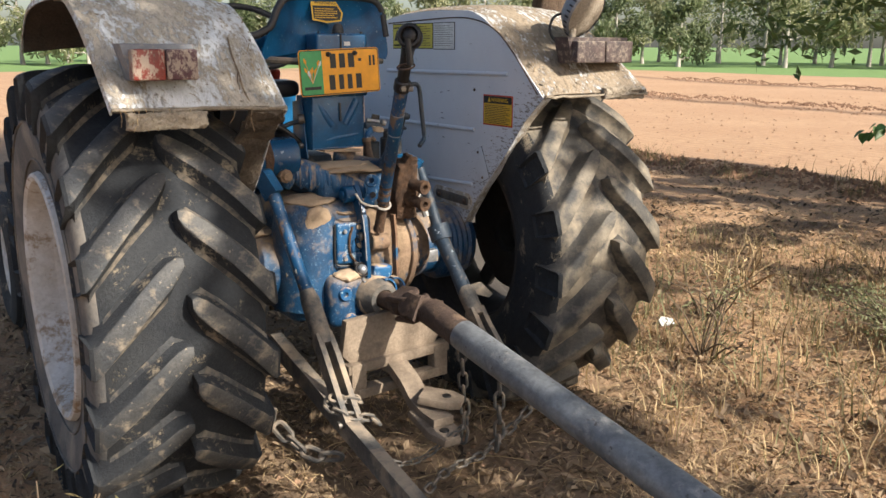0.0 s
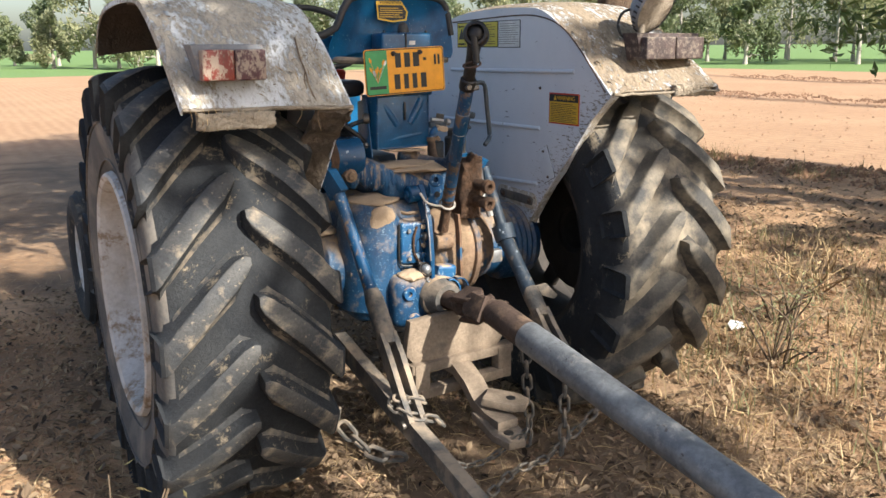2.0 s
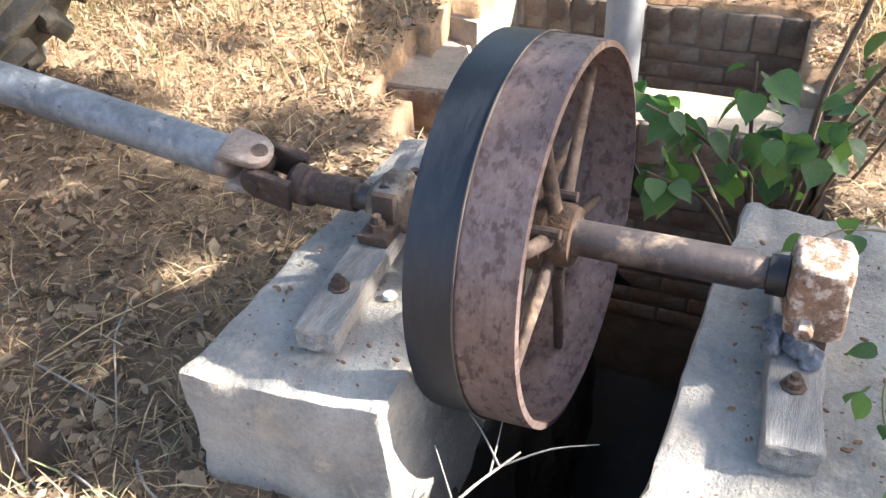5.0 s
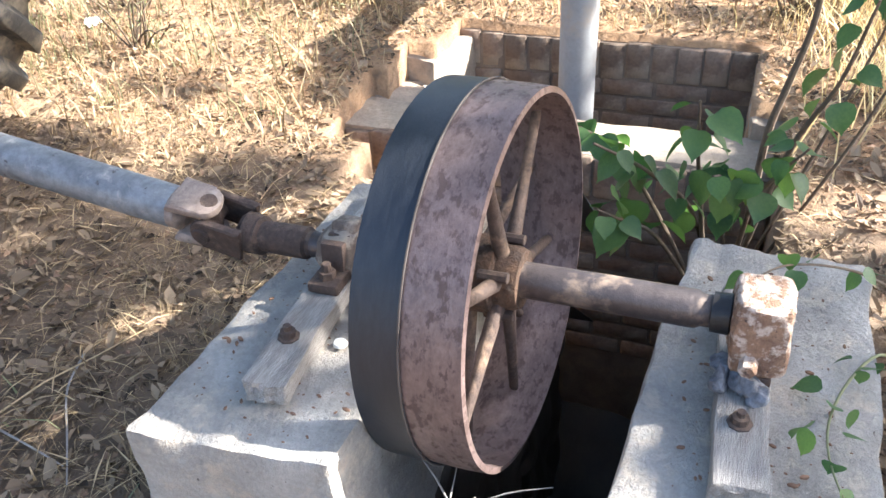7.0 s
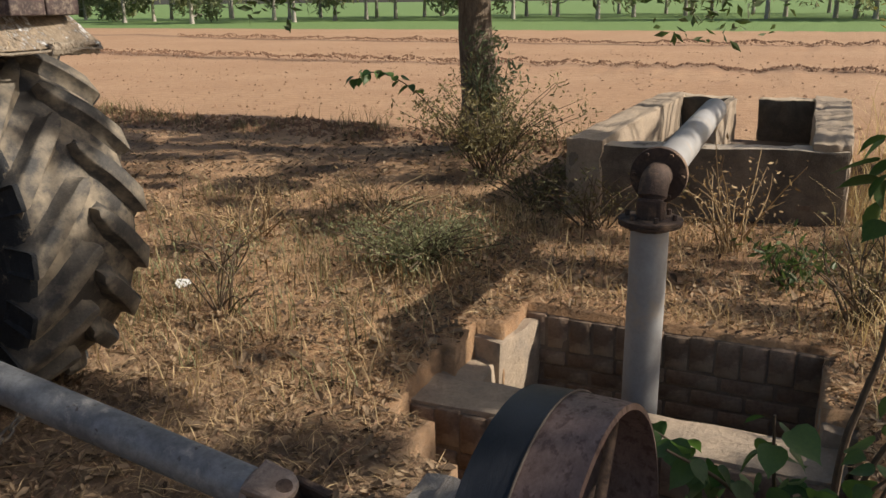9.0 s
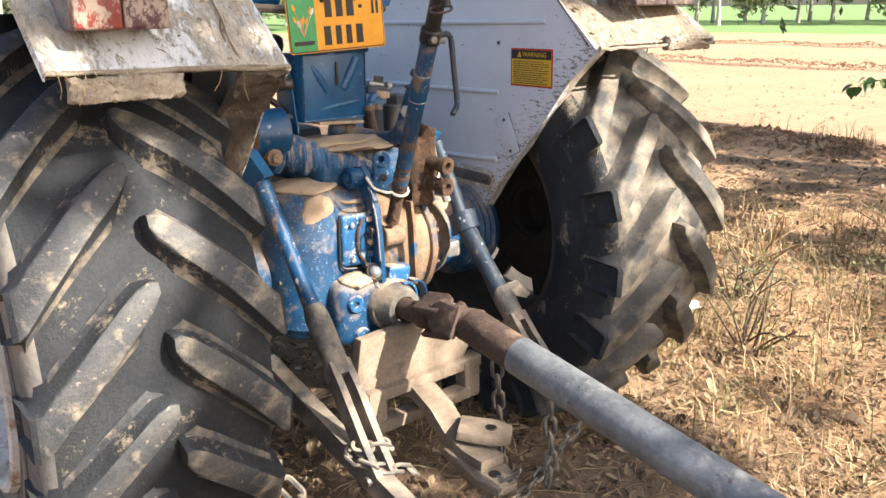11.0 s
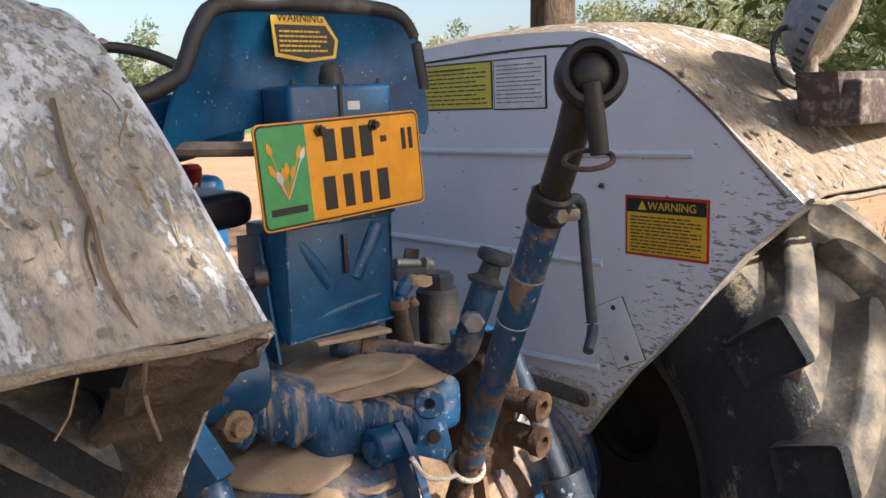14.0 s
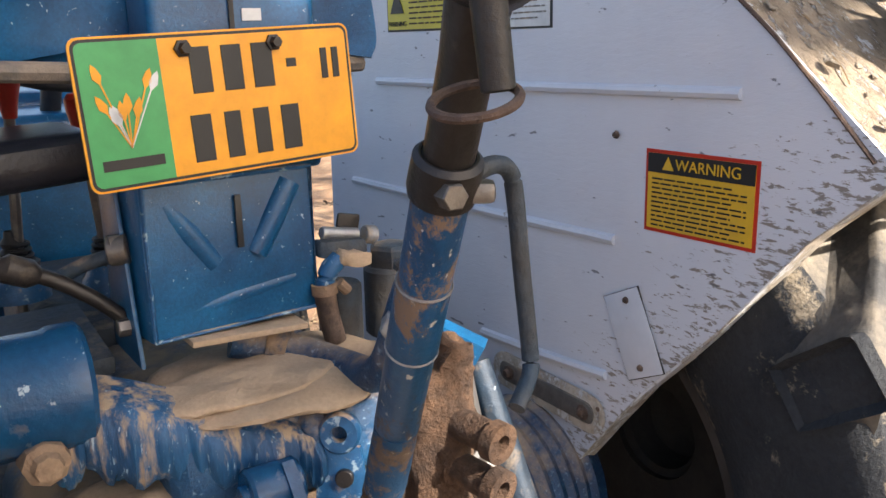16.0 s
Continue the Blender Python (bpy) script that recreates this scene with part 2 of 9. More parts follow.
M_SIDEWALL = surface("dusty_side_wall_rubber", (0.085, 0.085, 0.088), (0.15, 0.14, 0.13), 5, 0.85, fine=90, fine_amt=0.35, bump=0.4,
                     dust=(0.25, 0.215, 0.175), dust_scale=5, dust_range=(0.48, 0.72))
M_RIM_DARK = surface("dark_brown_rim", (0.060, 0.050, 0.042), (0.032, 0.026, 0.022), 5, 0.8, fine=60, fine_amt=0.3, bump=0.3)
M_RUST = surface("rusted_iron", (0.135, 0.088, 0.066), (0.075, 0.052, 0.042), 11, 0.78, 0.3, fine=80, fine_amt=0.4, bump=0.7, bump_dist=0.005,
                 dust=(0.27, 0.18, 0.12), dust_scale=11, dust_range=(0.56, 0.72), dust_up=0.08)
M_ORANGE_RUST = surface("greasy_red_rust", (0.16, 0.085, 0.044), (0.07, 0.040, 0.025), 22, 0.9, 0.0, fine=90, fine_amt=0.5, bump=1.0, bump_dist=0.010)
M_STEEL = surface("worn_steel", (0.27, 0.25, 0.23), (0.16, 0.14, 0.12), 9, 0.45, 0.75, fine=80, fine_amt=0.35, bump=0.3,
                  dust=DUST, dust_scale=6, dust_range=(0.58, 0.75))
M_DIRTY_STEEL = surface("dusty_iron", (0.12, 0.115, 0.11), (0.20, 0.18, 0.155), 9, 0.7, 0.3, fine=80, fine_amt=0.4, bump=0.7,
                        dust=(0.38, 0.30, 0.22), dust_scale=9, dust_range=(0.50, 0.70), dust_up=0.10)
M_TAN_IRON = surface("tan_dusted_iron", (0.22, 0.168, 0.122), (0.33, 0.255, 0.185), 9, 0.9, 0.0, fine=80, fine_amt=0.35, bump=0.7,
                     dust=(0.16, 0.125, 0.10), dust_scale=9, dust_range=(0.60, 0.72))
M_SHAFT = surface("grey_steel_tube", (0.30, 0.315, 0.33), (0.19, 0.20, 0.215), 9, 0.5, 0.25, fine=50, fine_amt=0.4, bump=0.3,
                  dust=(0.42, 0.40, 0.375), dust_scale=12, dust_range=(0.54, 0.68), dust_rough=0.78, chips=(0.09, 0.08, 0.08), chip_range=(0.64, 0.68))
M_PALE_STEEL = surface("pale_worn_steel", (0.42, 0.44, 0.46), (0.26, 0.25, 0.25), 14, 0.42, 0.6, fine=90, fine_amt=0.3, bump=0.3, dust=(0.40, 0.30, 0.20), dust_scale=16, dust_range=(0.56, 0.68))
M_SAND = surface("fine_sand", (0.50, 0.37, 0.25), (0.42, 0.30, 0.195), 6, 0.97, fine=160, fine_amt=0.2, bump=0.5, bump_dist=0.006)
M_WORN_BLUE = surface("scuffed_blue_tube", (0.004, 0.04, 0.11), (0.009, 0.078, 0.18), 6, 0.4, 0.0, fine=150, fine_amt=0.3, bump=0.2,
                      dust=(0.17, 0.115, 0.08), dust_scale=15, dust_range=(0.525, 0.575), dust_rough=0.8, chips=(0.42, 0.39, 0.34), chip_range=(0.62, 0.66), stretch=(1, 1, 0.6))
M_CHIPPED = surface("chipped_blue_paint", (0.010, 0.075, 0.19), (0.02, 0.12, 0.27), 6, 0.42, 0.0, fine=110, fine_amt=0.3, bump=0.3,
                    dust=(0.40, 0.28, 0.18), dust_scale=14, dust_range=(0.62, 0.72), dust_up=0.2, chips=(0.26, 0.35, 0.42), chip_range=(0.58, 0.64))
M_STREAKED = surface("streaked_blue_casting", (0.005, 0.045, 0.12), (0.012, 0.095, 0.22), 7, 0.42, 0.0, fine=160, fine_amt=0.35, bump=0.4,
                     dust=(0.36, 0.265, 0.175), dust_scale=24, dust_range=(0.54, 0.68), dust_up=0.10, chips=(0.24, 0.33, 0.40), chip_range=(0.62, 0.67), stretch=(2.2, 2.2, 0.35))
M_BLUE_GRIME = surface("grimy_blue_casting", (0.02, 0.05, 0.085), (0.06, 0.06, 0.06), 10, 0.6, 0.1, fine=90, fine_amt=0.4, bump=0.6,
                       dust=(0.30, 0.23, 0.16), dust_scale=14, dust_range=(0.62, 0.78), dust_up=0.08)
M_PALE_YOKE = surface("pale_worn_yoke", (0.50, 0.40, 0.33), (0.27, 0.195, 0.155), 10, 0.7, 0.2, fine=80, fine_amt=0.35, bump=0.6, dust=(0.12, 0.08, 0.06), dust_scale=12, dust_range=(0.56, 0.7))
M_BLUE_GLOSS = surface("glossy_blue_casting", (0.004, 0.045, 0.12), (0.010, 0.085, 0.20), 5, 0.26, 0.0, fine=90, fine_amt=0.3, bump=0.25,
                       dust=(0.30, 0.22, 0.15), dust_scale=10, dust_range=(0.66, 0.80), dust_up=0.08, chips=(0.30, 0.38, 0.44), chip_range=(0.66, 0.69))
M_TUBE_RUST = surface("rust_worn_blue_tube", (0.19, 0.125, 0.08), (0.075, 0.048, 0.034), 26, 0.7, 0.1, fine=110, fine_amt=0.4, bump=0.5,
                      dust=(0.008, 0.055, 0.125), dust_scale=13, dust_range=(0.50, 0.56), dust_rough=0.78, chips=(0.46, 0.38, 0.29), chip_range=(0.62, 0.66))
M_ROD = surface("grimy_blue_rod", (0.012, 0.035, 0.065), (0.05, 0.065, 0.085), 10, 0.5, 0.2, fine=90, fine_amt=0.4, bump=0.5,
                dust=(0.26, 0.205, 0.15), dust_scale=12, dust_range=(0.54, 0.66), dust_rough=0.75, chips=(0.32, 0.36, 0.40), chip_range=(0.64, 0.68))
M_FILTER = surface("dusty_dark_filter", (0.045, 0.040, 0.036), (0.03, 0.055, 0.085), 9, 0.75, 0.1, fine=90, fine_amt=0.35, bump=0.5,
                   dust=(0.12, 0.09, 0.062), dust_scale=11, dust_range=(0.52, 0.72), dust_up=0.06)
M_BELL_BLUE = surface("half_blue_rusty_cover", (0.30, 0.20, 0.125), (0.18, 0.115, 0.075), 9, 0.85, 0.0, fine=70, fine_amt=0.35, bump=0.7, bump_dist=0.006,
                      dust=(0.012, 0.055, 0.11), dust_scale=7, dust_range=(0.50, 0.60))
M_RUST_BLUE = surface("rust_edged_blue", (0.27, 0.15, 0.08), (0.16, 0.09, 0.055), 14, 0.8, 0.0, fine=90, fine_amt=0.35, bump=0.6, dust=(0.02, 0.09, 0.18), dust_scale=12, dust_range=(0.52, 0.60))
M_BEARING = surface("dusty_brown_bearing", (0.20, 0.15, 0.115), (0.13, 0.095, 0.075), 12, 0.85, 0.1, fine=90, fine_amt=0.35, bump=0.7, dust=(0.36, 0.29, 0.22), dust_scale=16, dust_range=(0.52, 0.64), dust_up=0.08)
M_RAG = surface("greasy_rag", (0.30, 0.30, 0.32), (0.13, 0.125, 0.13), 22, 0.9, fine=120, fine_amt=0.4, bump=0.8)
M_BELT_EDGE = plain("belt_edge_brown", (0.11, 0.088, 0.072), 0.9)
M_VINYL = surface("black_vinyl", (0.010, 0.011, 0.016), (0.020, 0.021, 0.028), 7, 0.34, fine=110, fine_amt=0.25, bump=0.35, dust=(0.12, 0.10, 0.085), dust_scale=9, dust_range=(0.66, 0.85))
M_CHROME = plain("bare_steel", (0.55, 0.53, 0.50), 0.3, 0.9)
M_BLACK = surface("black_rubber", (0.018, 0.018, 0.02), (0.04, 0.037, 0.035), 9, 0.6, fine=70, fine_amt=0.25, bump=0.25, dust=(0.2, 0.17, 0.14), dust_scale=9, dust_range=(0.6, 0.8))
M_BELT = surface("black_drive_belt", (0.012, 0.015, 0.021), (0.022, 0.025, 0.032), 20, 0.42, fine=120, fine_amt=0.25, bump=0.2, stretch=(1, 4, 1))
M_PULLEY = surface("polished_rusty_cast_iron", (0.25, 0.175, 0.155), (0.17, 0.115, 0.10), 34, 0.42, 0.3, fine=110, fine_amt=0.3, bump=0.25, dust=(0.105, 0.068, 0.058), dust_scale=30, dust_range=(0.52, 0.60), rough_dust=0.65, stretch=(1, 1.6, 1))
M_CONCRETE = surface("weathered_concrete", (0.53, 0.485, 0.425), (0.32, 0.285, 0.245), 4.5, 0.92, fine=90, fine_amt=0.25, bump=0.8, bump_dist=0.012, amount=(0.34, 0.66),
                     dust=(0.50, 0.425, 0.335), dust_scale=9, dust_range=(0.52, 0.62), dust_rough=0.8, chips=(0.13, 0.11, 0.09), chip_range=(0.695, 0.71))
M_PLASTER = surface("sandy_plaster", (0.46, 0.36, 0.26), (0.36, 0.29, 0.22), 5, 0.95, fine=50, fine_amt=0.3, bump=0.7, bump_dist=0.01,
                    dust=(0.25, 0.21, 0.17), dust_scale=4, dust_range=(0.58, 0.75))
M_BRICK = surface("old_brick", (0.20, 0.13, 0.088), (0.29, 0.21, 0.15), 9, 0.95, fine=70, fine_amt=0.35, bump=0.7, bump_dist=0.006,
                  dust=(0.36, 0.28, 0.20), dust_scale=6, dust_range=(0.48, 0.66), vary=0.25)
M_MORTAR = surface("dusty_mortar", (0.15, 0.11, 0.08), (0.24, 0.18, 0.13), 9, 0.98, fine=90, bump=0.8)
M_PIPE = surface("grey_painted_pipe", (0.36, 0.36, 0.36), (0.30, 0.29, 0.28), 6, 0.55, 0.0, fine=60, fine_amt=0.15, bump=0.15, dust=(0.4, 0.33, 0.26), dust_scale=7, dust_range=(0.55, 0.75))
M_WOOD = surface("weathered_timber", (0.62, 0.565, 0.50), (0.42, 0.37, 0.32), 7, 0.9, fine=70, fine_amt=0.45, bump=0.9, bump_dist=0.008, stretch=(0.6, 6, 6))
M_BARK = surface("rough_bark", (0.27, 0.18, 0.12), (0.12, 0.08, 0.055), 16, 0.95, fine=60, fine_amt=0.4, bump=1.0, bump_dist=0.03, stretch=(2.2, 2.2, 0.5))
# Grey-brown bark made paler: sunlight on the trunk is put into the colour.
M_GREY_BARK = surface("sunlit_grey_brown_bark", (0.40, 0.31, 0.225), (0.17, 0.125, 0.09), 9, 0.95, fine=60, fine_amt=0.4, bump=1.0, bump_dist=0.03, stretch=(2.2, 2.2, 0.7))
M_OLIVE = leaf_mat("olive_leaf", (0.10, 0.085, 0.040), (0.36, 0.31, 0.15), 0.7, 0.3)
M_STEM = surface("brown_stem", (0.16, 0.11, 0.07), (0.11, 0.08, 0.05), 20, 0.85, fine=90, bump=0.3)
M_PLATE = plain("yellow_plate_enamel", (0.85, 0.355, 0.004), 0.4)
M_GREEN = plain("green_plate_enamel", (0.045, 0.33, 0.10), 0.4)
M_INK = plain("black_print", (0.012, 0.012, 0.012), 0.5)
M_YELLOW = surface("yellow_sticker", (0.70, 0.42, 0.02), (0.62, 0.38, 0.03), 12, 0.45, fine=60, fine_amt=0.1, bump=0.05)
M_LEMON = surface("lemon_sticker", (0.62, 0.52, 0.04), (0.56, 0.46, 0.05), 12, 0.45, fine=60, fine_amt=0.1, bump=0.05)
M_RED = plain("red_print", (0.55, 0.03, 0.01), 0.45)
M_PAPER = plain("white_sticker", (0.72, 0.72, 0.70), 0.5)
M_LAMP_CASE = surface("scuffed_lamp_case", (0.10, 0.11, 0.135), (0.24, 0.25, 0.275), 8, 0.55, fine=70, fine_amt=0.2, bump=0.3, dust=(0.36, 0.30, 0.235), dust_scale=18, dust_range=(0.56, 0.66))
M_AXLE = surface("brown_steel_axle", (0.115, 0.092, 0.085), (0.070, 0.055, 0.052), 9, 0.42, 0.5, fine=60, fine_amt=0.3, bump=0.3, dust=(0.30, 0.22, 0.16), dust_scale=10, dust_range=(0.54, 0.7))
# Near-black: oily mud plus the pit's shade put into the colour.
M_PIT_DARK = surface("shaded_oily_mud", (0.022, 0.018, 0.015), (0.045, 0.034, 0.026), 5, 0.6, fine=40, fine_amt=0.3, bump=0.5)
M_LAMP_RED = surface("muddy_red_lens", (0.27, 0.038, 0.022), (0.15, 0.022, 0.018), 14, 0.4, fine=90, fine_amt=0.3, bump=0.6, dust=(0.34, 0.265, 0.21), dust_scale=40, dust_range=(0.485, 0.53), dust_rough=0.75, stretch=(1, 1, 0.55), chips=(0.14, 0.08, 0.06), chip_range=(0.62, 0.66))
M_LAMP_DARK = surface("muddy_dark_lens", (0.10, 0.03, 0.04), (0.06, 0.022, 0.03), 14, 0.4, fine=90, fine_amt=0.3, bump=0.6, dust=(0.33, 0.26, 0.21), dust_scale=62, dust_range=(0.475, 0.54), dust_rough=0.78, stretch=(1, 1, 0.6))
M_LEAF = leaf_mat("green_leaf", (0.05, 0.085, 0.03), (0.11, 0.155, 0.05))
M_PEEPAL = leaf_mat("heart_leaf", (0.030, 0.080, 0.028), (0.135, 0.22, 0.065), 0.45, 0.4, True)
# Paler leaves for the far trees: distance haze put into the colour.
M_FAR_LEAF = leaf_mat("hazed_leaf", (0.19, 0.205, 0.115), (0.35, 0.345, 0.20), 0.7, 0.4)
M_LAMP_GRIME = surface("grimy_lamp", (0.045, 0.03, 0.03), (0.08, 0.05, 0.045), 20, 0.6, fine=70, fine_amt=0.3, bump=0.5, dust=(0.21, 0.17, 0.135), dust_scale=60, dust_range=(0.50, 0.66), dust_up=0.1)
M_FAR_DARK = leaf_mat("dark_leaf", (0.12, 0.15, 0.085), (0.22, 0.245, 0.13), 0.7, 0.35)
M_DARK_STEEL = surface("dark_oily_steel", (0.02, 0.019, 0.019), (0.042, 0.036, 0.033), 12, 0.42, 0.4, fine=80, fine_amt=0.3, bump=0.3, dust=(0.2, 0.16, 0.12), dust_scale=12, dust_range=(0.62, 0.8))
M_DUSTY_RUST = surface("dusty_rusted_cover", (0.38, 0.265, 0.165), (0.22, 0.14, 0.09), 9, 0.9, 0.0, fine=70, fine_amt=0.35, bump=0.8, bump_dist=0.006, dust=(0.03, 0.06, 0.10), dust_scale=10, dust_range=(0.60, 0.68))
M_LITTER = leaf_mat("fallen_leaf", (0.035, 0.021, 0.013), (0.43, 0.31, 0.19), 0.85, 0.15)
M_PALE_STRAW = leaf_mat("pale_straw", (0.42, 0.31, 0.14), (0.80, 0.66, 0.38), 0.8, 0.3)
# Dark plaster whose upward faces turn pale.
M_DARK_PLASTER = surface("dark_plaster_pale_top", (0.085, 0.07, 0.055), (0.16, 0.13, 0.10), 5, 0.85, fine=60, fine_amt=0.3, bump=0.6, bump_dist=0.01, dust=(0.46, 0.37, 0.27), dust_scale=6, dust_range=(0.78, 0.90), dust_up=0.5)
# Stained plaster, darkened further: the sunless side's shade is put into the colour.
M_TANK = surface("shaded_stained_concrete", (0.245, 0.20, 0.155), (0.105, 0.085, 0.066), 3.2, 0.92, fine=80, fine_amt=0.3, bump=0.8, bump_dist=0.012, amount=(0.36, 0.62), dust=(0.50, 0.425, 0.335), dust_scale=6, dust_range=(0.80, 0.92), dust_up=0.45, chips=(0.12, 0.10, 0.08), chip_range=(0.66, 0.70))
M_TAN_LEAF = leaf_mat("tan_leaf", (0.075, 0.047, 0.028), (0.39, 0.28, 0.175), 0.8, 0.2)
M_STRAW = leaf_mat("dry_straw", (0.15, 0.09, 0.045), (0.66, 0.49, 0.27), 0.8, 0.2)
M_SAGE = leaf_mat("grey_green_grass", (0.15, 0.165, 0.08), (0.31, 0.315, 0.165), 0.7, 0.3)
M_DRYBUSH = leaf_mat("dry_bush_leaf", (0.12, 0.09, 0.045), (0.20, 0.18, 0.08), 0.8, 0.25)
M_DRYGREEN = leaf_mat("yellow_green_leaf", (0.17, 0.17, 0.05), (0.38, 0.34, 0.12), 0.7, 0.35)


# ---------------------------------------------------------------- mesh helpers
def add_box(bm, size, m=Matrix(), bevel=0.0, seg=2):
    r = bmesh.ops.create_cube(bm, size=1.0)
    vs = r["verts"]
    bmesh.ops.transform(bm, matrix=m @ Matrix.Diagonal((*size, 1)), verts=vs)
    if bevel:
        es = list({e for v in vs for e in v.link_edges})
        bmesh.ops.bevel(bm, geom=es, offset=bevel, segments=seg, profile=0.6, affect="EDGES")
    return vs


def T(x, y, z):
    return Matrix.Translation((x, y, z))


def frame_along(p0, p1, up=(0, 0, 1)):
    """A frame at p0 whose z axis runs to p1."""
    p0, p1 = Vector(p0), Vector(p1)
    z = (p1 - p0).normalized()
    u = Vector(up)
    if abs(z.dot(u)) > 0.98:
        u = Vector((0, 1, 0))
    x = u.cross(z).normalized()
    y = z.cross(x)
    m = Matrix((x, y, z)).transposed().to_4x4()
    m.translation = p0
    return m, (p1 - p0).length


def add_lathe(bm, prof, m=Matrix(), seg=32, closed=False):
    """Turns a profile of (radius, height) round the z axis of m."""
    rings = []
    for r, h in prof:
        if r < 1e-6:
            rings.append([bm.verts.new(m @ Vector((0, 0, h)))])
        else:
            rings.append([bm.verts.new(m @ Vector((r * math.cos(2 * math.pi * i / seg), r * math.sin(2 * math.pi * i / seg), h))) for i in range(seg)])
    pairs = list(zip(rings, rings[1:])) + ([(rings[-1], rings[0])] if closed else [])
    for a, b in pairs:
        for i in range(seg):
            j = (i + 1) % seg
            if len(a) == 1 and len(b) > 1:
                bm.faces.new((a[0], b[j], b[i]))
            elif len(b) == 1 and len(a) > 1:
                bm.faces.new((a[i], a[j], b[0]))
            elif len(a) > 1:
                bm.faces.new((a[i], a[j], b[j], b[i]))


def add_cyl(bm, p0, p1, r0, r1=None, seg=20, rim=0.0):
    r1 = r0 if r1 is None else r1
    m, l = frame_along(p0, p1)
    k = rim or min(r0, r1) * 0.12
    add_lathe(bm, [(0, 0), (max(r0 - k, 1e-4), 0), (r0, k), (r1, l - k), (max(r1 - k, 1e-4), l), (0, l)], m, seg)


def add_tube(bm, pts, r, seg=10, taper=1.0, cap=True):
    """A round bar along a line of points."""
    pts = [Vector(p) for p in pts]
    rings, n = [], len(pts)
    for i, p in enumerate(pts):
        d = (pts[min(i + 1, n - 1)] - pts[max(i - 1, 0)]).normalized()
        u = Vector((0, 0, 1)) if abs(d.z) < 0.95 else Vector((0, 1, 0))
        x = u.cross(d).normalized()
        y = d.cross(x)
        rr = (r[i] if isinstance(r, (list, tuple)) else r) * (1 + (taper - 1) * i / max(1, n - 1))
        rings.append([bm.verts.new(p + rr * (math.cos(a) * x + math.sin(a) * y)) for a in (2 * math.pi * k / seg for k in range(seg))])
    for a, b in zip(rings, rings[1:]):
        for i in range(seg):
            j = (i + 1) % seg
            bm.faces.new((a[i], a[j], b[j], b[i]))
    if cap:
        bm.faces.new(list(reversed(rings[0]))), bm.faces.new(rings[-1])


def add_ring(bm, m, big, small, seg=20, sub=8):
    prof = [(big + small * math.cos(2 * math.pi * k / sub), small * math.sin(2 * math.pi * k / sub)) for k in range(sub)]
    add_lathe(bm, prof, m, seg, closed=True)


def add_prism(bm, pts, depth, m=Matrix(), bevel=0.0):
    """A plate: the outline (x, y) in m's xy plane, thick along its z."""
    a = [bm.verts.new(m @ Vector((x, y, 0))) for x, y in pts]
    b = [bm.verts.new(m @ Vector((x, y, depth))) for x, y in pts]
    n = len(pts)
    fs = [bm.faces.new(list(reversed(a))), bm.faces.new(b)] + [bm.faces.new((a[i], a[(i + 1) % n], b[(i + 1) % n], b[i])) for i in range(n)]
    if bevel:
        es = list({e for f in fs[:2] for e in f.edges})
        bmesh.ops.bevel(bm, geom=es, offset=bevel, segments=2, profile=0.6, affect="EDGES")


def rough_up(bm, amp, scale, seed=0.0):
    bm.normal_update()
    for v in bm.verts:
        n = noise.noise_vector(v.co * scale + Vector((seed, seed * 2, 0)))
        v.co += n * amp


def smooth_path(pts, n=6):
    """A soft line through the points (Catmull-Rom)."""
    p = [Vector(q) for q in pts]
    p = [2 * p[0] - p[1]] + p + [2 * p[-1] - p[-2]]
    out = []
    for i in range(1, len(p) - 2):
        for k in range(n):
            t = k / n
            a, b, c, d = p[i - 1:i + 3]
            out.append(0.5 * ((2 * b) + (c - a) * t + (2 * a - 5 * b + 4 * c - d) * t * t + (3 * b - a - 3 * c + d) * t ** 3))
    return out + [p[-2]]


def finish(bm, name, material, smooth=True, angle=38):
    bmesh.ops.recalc_face_normals(bm, faces=bm.faces)
    if smooth:
        lim = radians(angle)
        for f in bm.faces:
            f.smooth = True
        for e in bm.edges:
            if len(e.link_faces) == 2 and e.calc_face_angle(0) > lim:
                e.smooth = False
    me = bpy.data.meshes.new(name)
    bm.to_mesh(me)
    bm.free()
    me.materials.append(material)
    return me


def part(name, bm, material, parent=None, label="", smooth=True, angle=38):
    ob = new(name, finish(bm, name, material, smooth, angle))
    if parent is not None:
        ob.parent = parent
        ob.matrix_parent_inverse = parent.matrix_world.inverted() if parent.type != "EMPTY" else Matrix.Translation(-parent.location)
    return tagged(ob, label)


def share(name, me, m, parent):
    ob = new(name, me)
    ob.parent = parent
    ob.matrix_parent_inverse = Matrix.Translation(-parent.location) if parent.type == "EMPTY" else Matrix()
    ob.matrix_basis = m
    return ob


def thing(name, base, label, category, group="", kind=""):
    ob = new(name)
    ob.empty_display_size = 0.1
    ob.location = base
    return tagged(ob, label, category, group, kind)


def solo(name, bm, material, label, category="", group="", kind="", smooth=True, angle=38):
    return tagged(part(name, bm, material, None, "", smooth, angle), label, category, group, kind)


def B():
    return bmesh.new()


# ---------------------------------------------------------------- ground
PITS = ((-0.62, 1.56, -2.90, -2.28), (0.42, 1.56, -3.05, -1.86), (1.80, 2.46, -2.95, -1.62), (1.50, 1.86, -3.05, -1.44), (1.80, 2.12, -1.70, -1.50), (1.12, 1.56, -1.90, -1.64), (1.34, 1.56, -1.66, -1.46))


def in_pit(x, y, grow=0.0):
    return any(a - grow < x < b + grow and c - grow < y < d + grow for a, b, c, d in PITS)


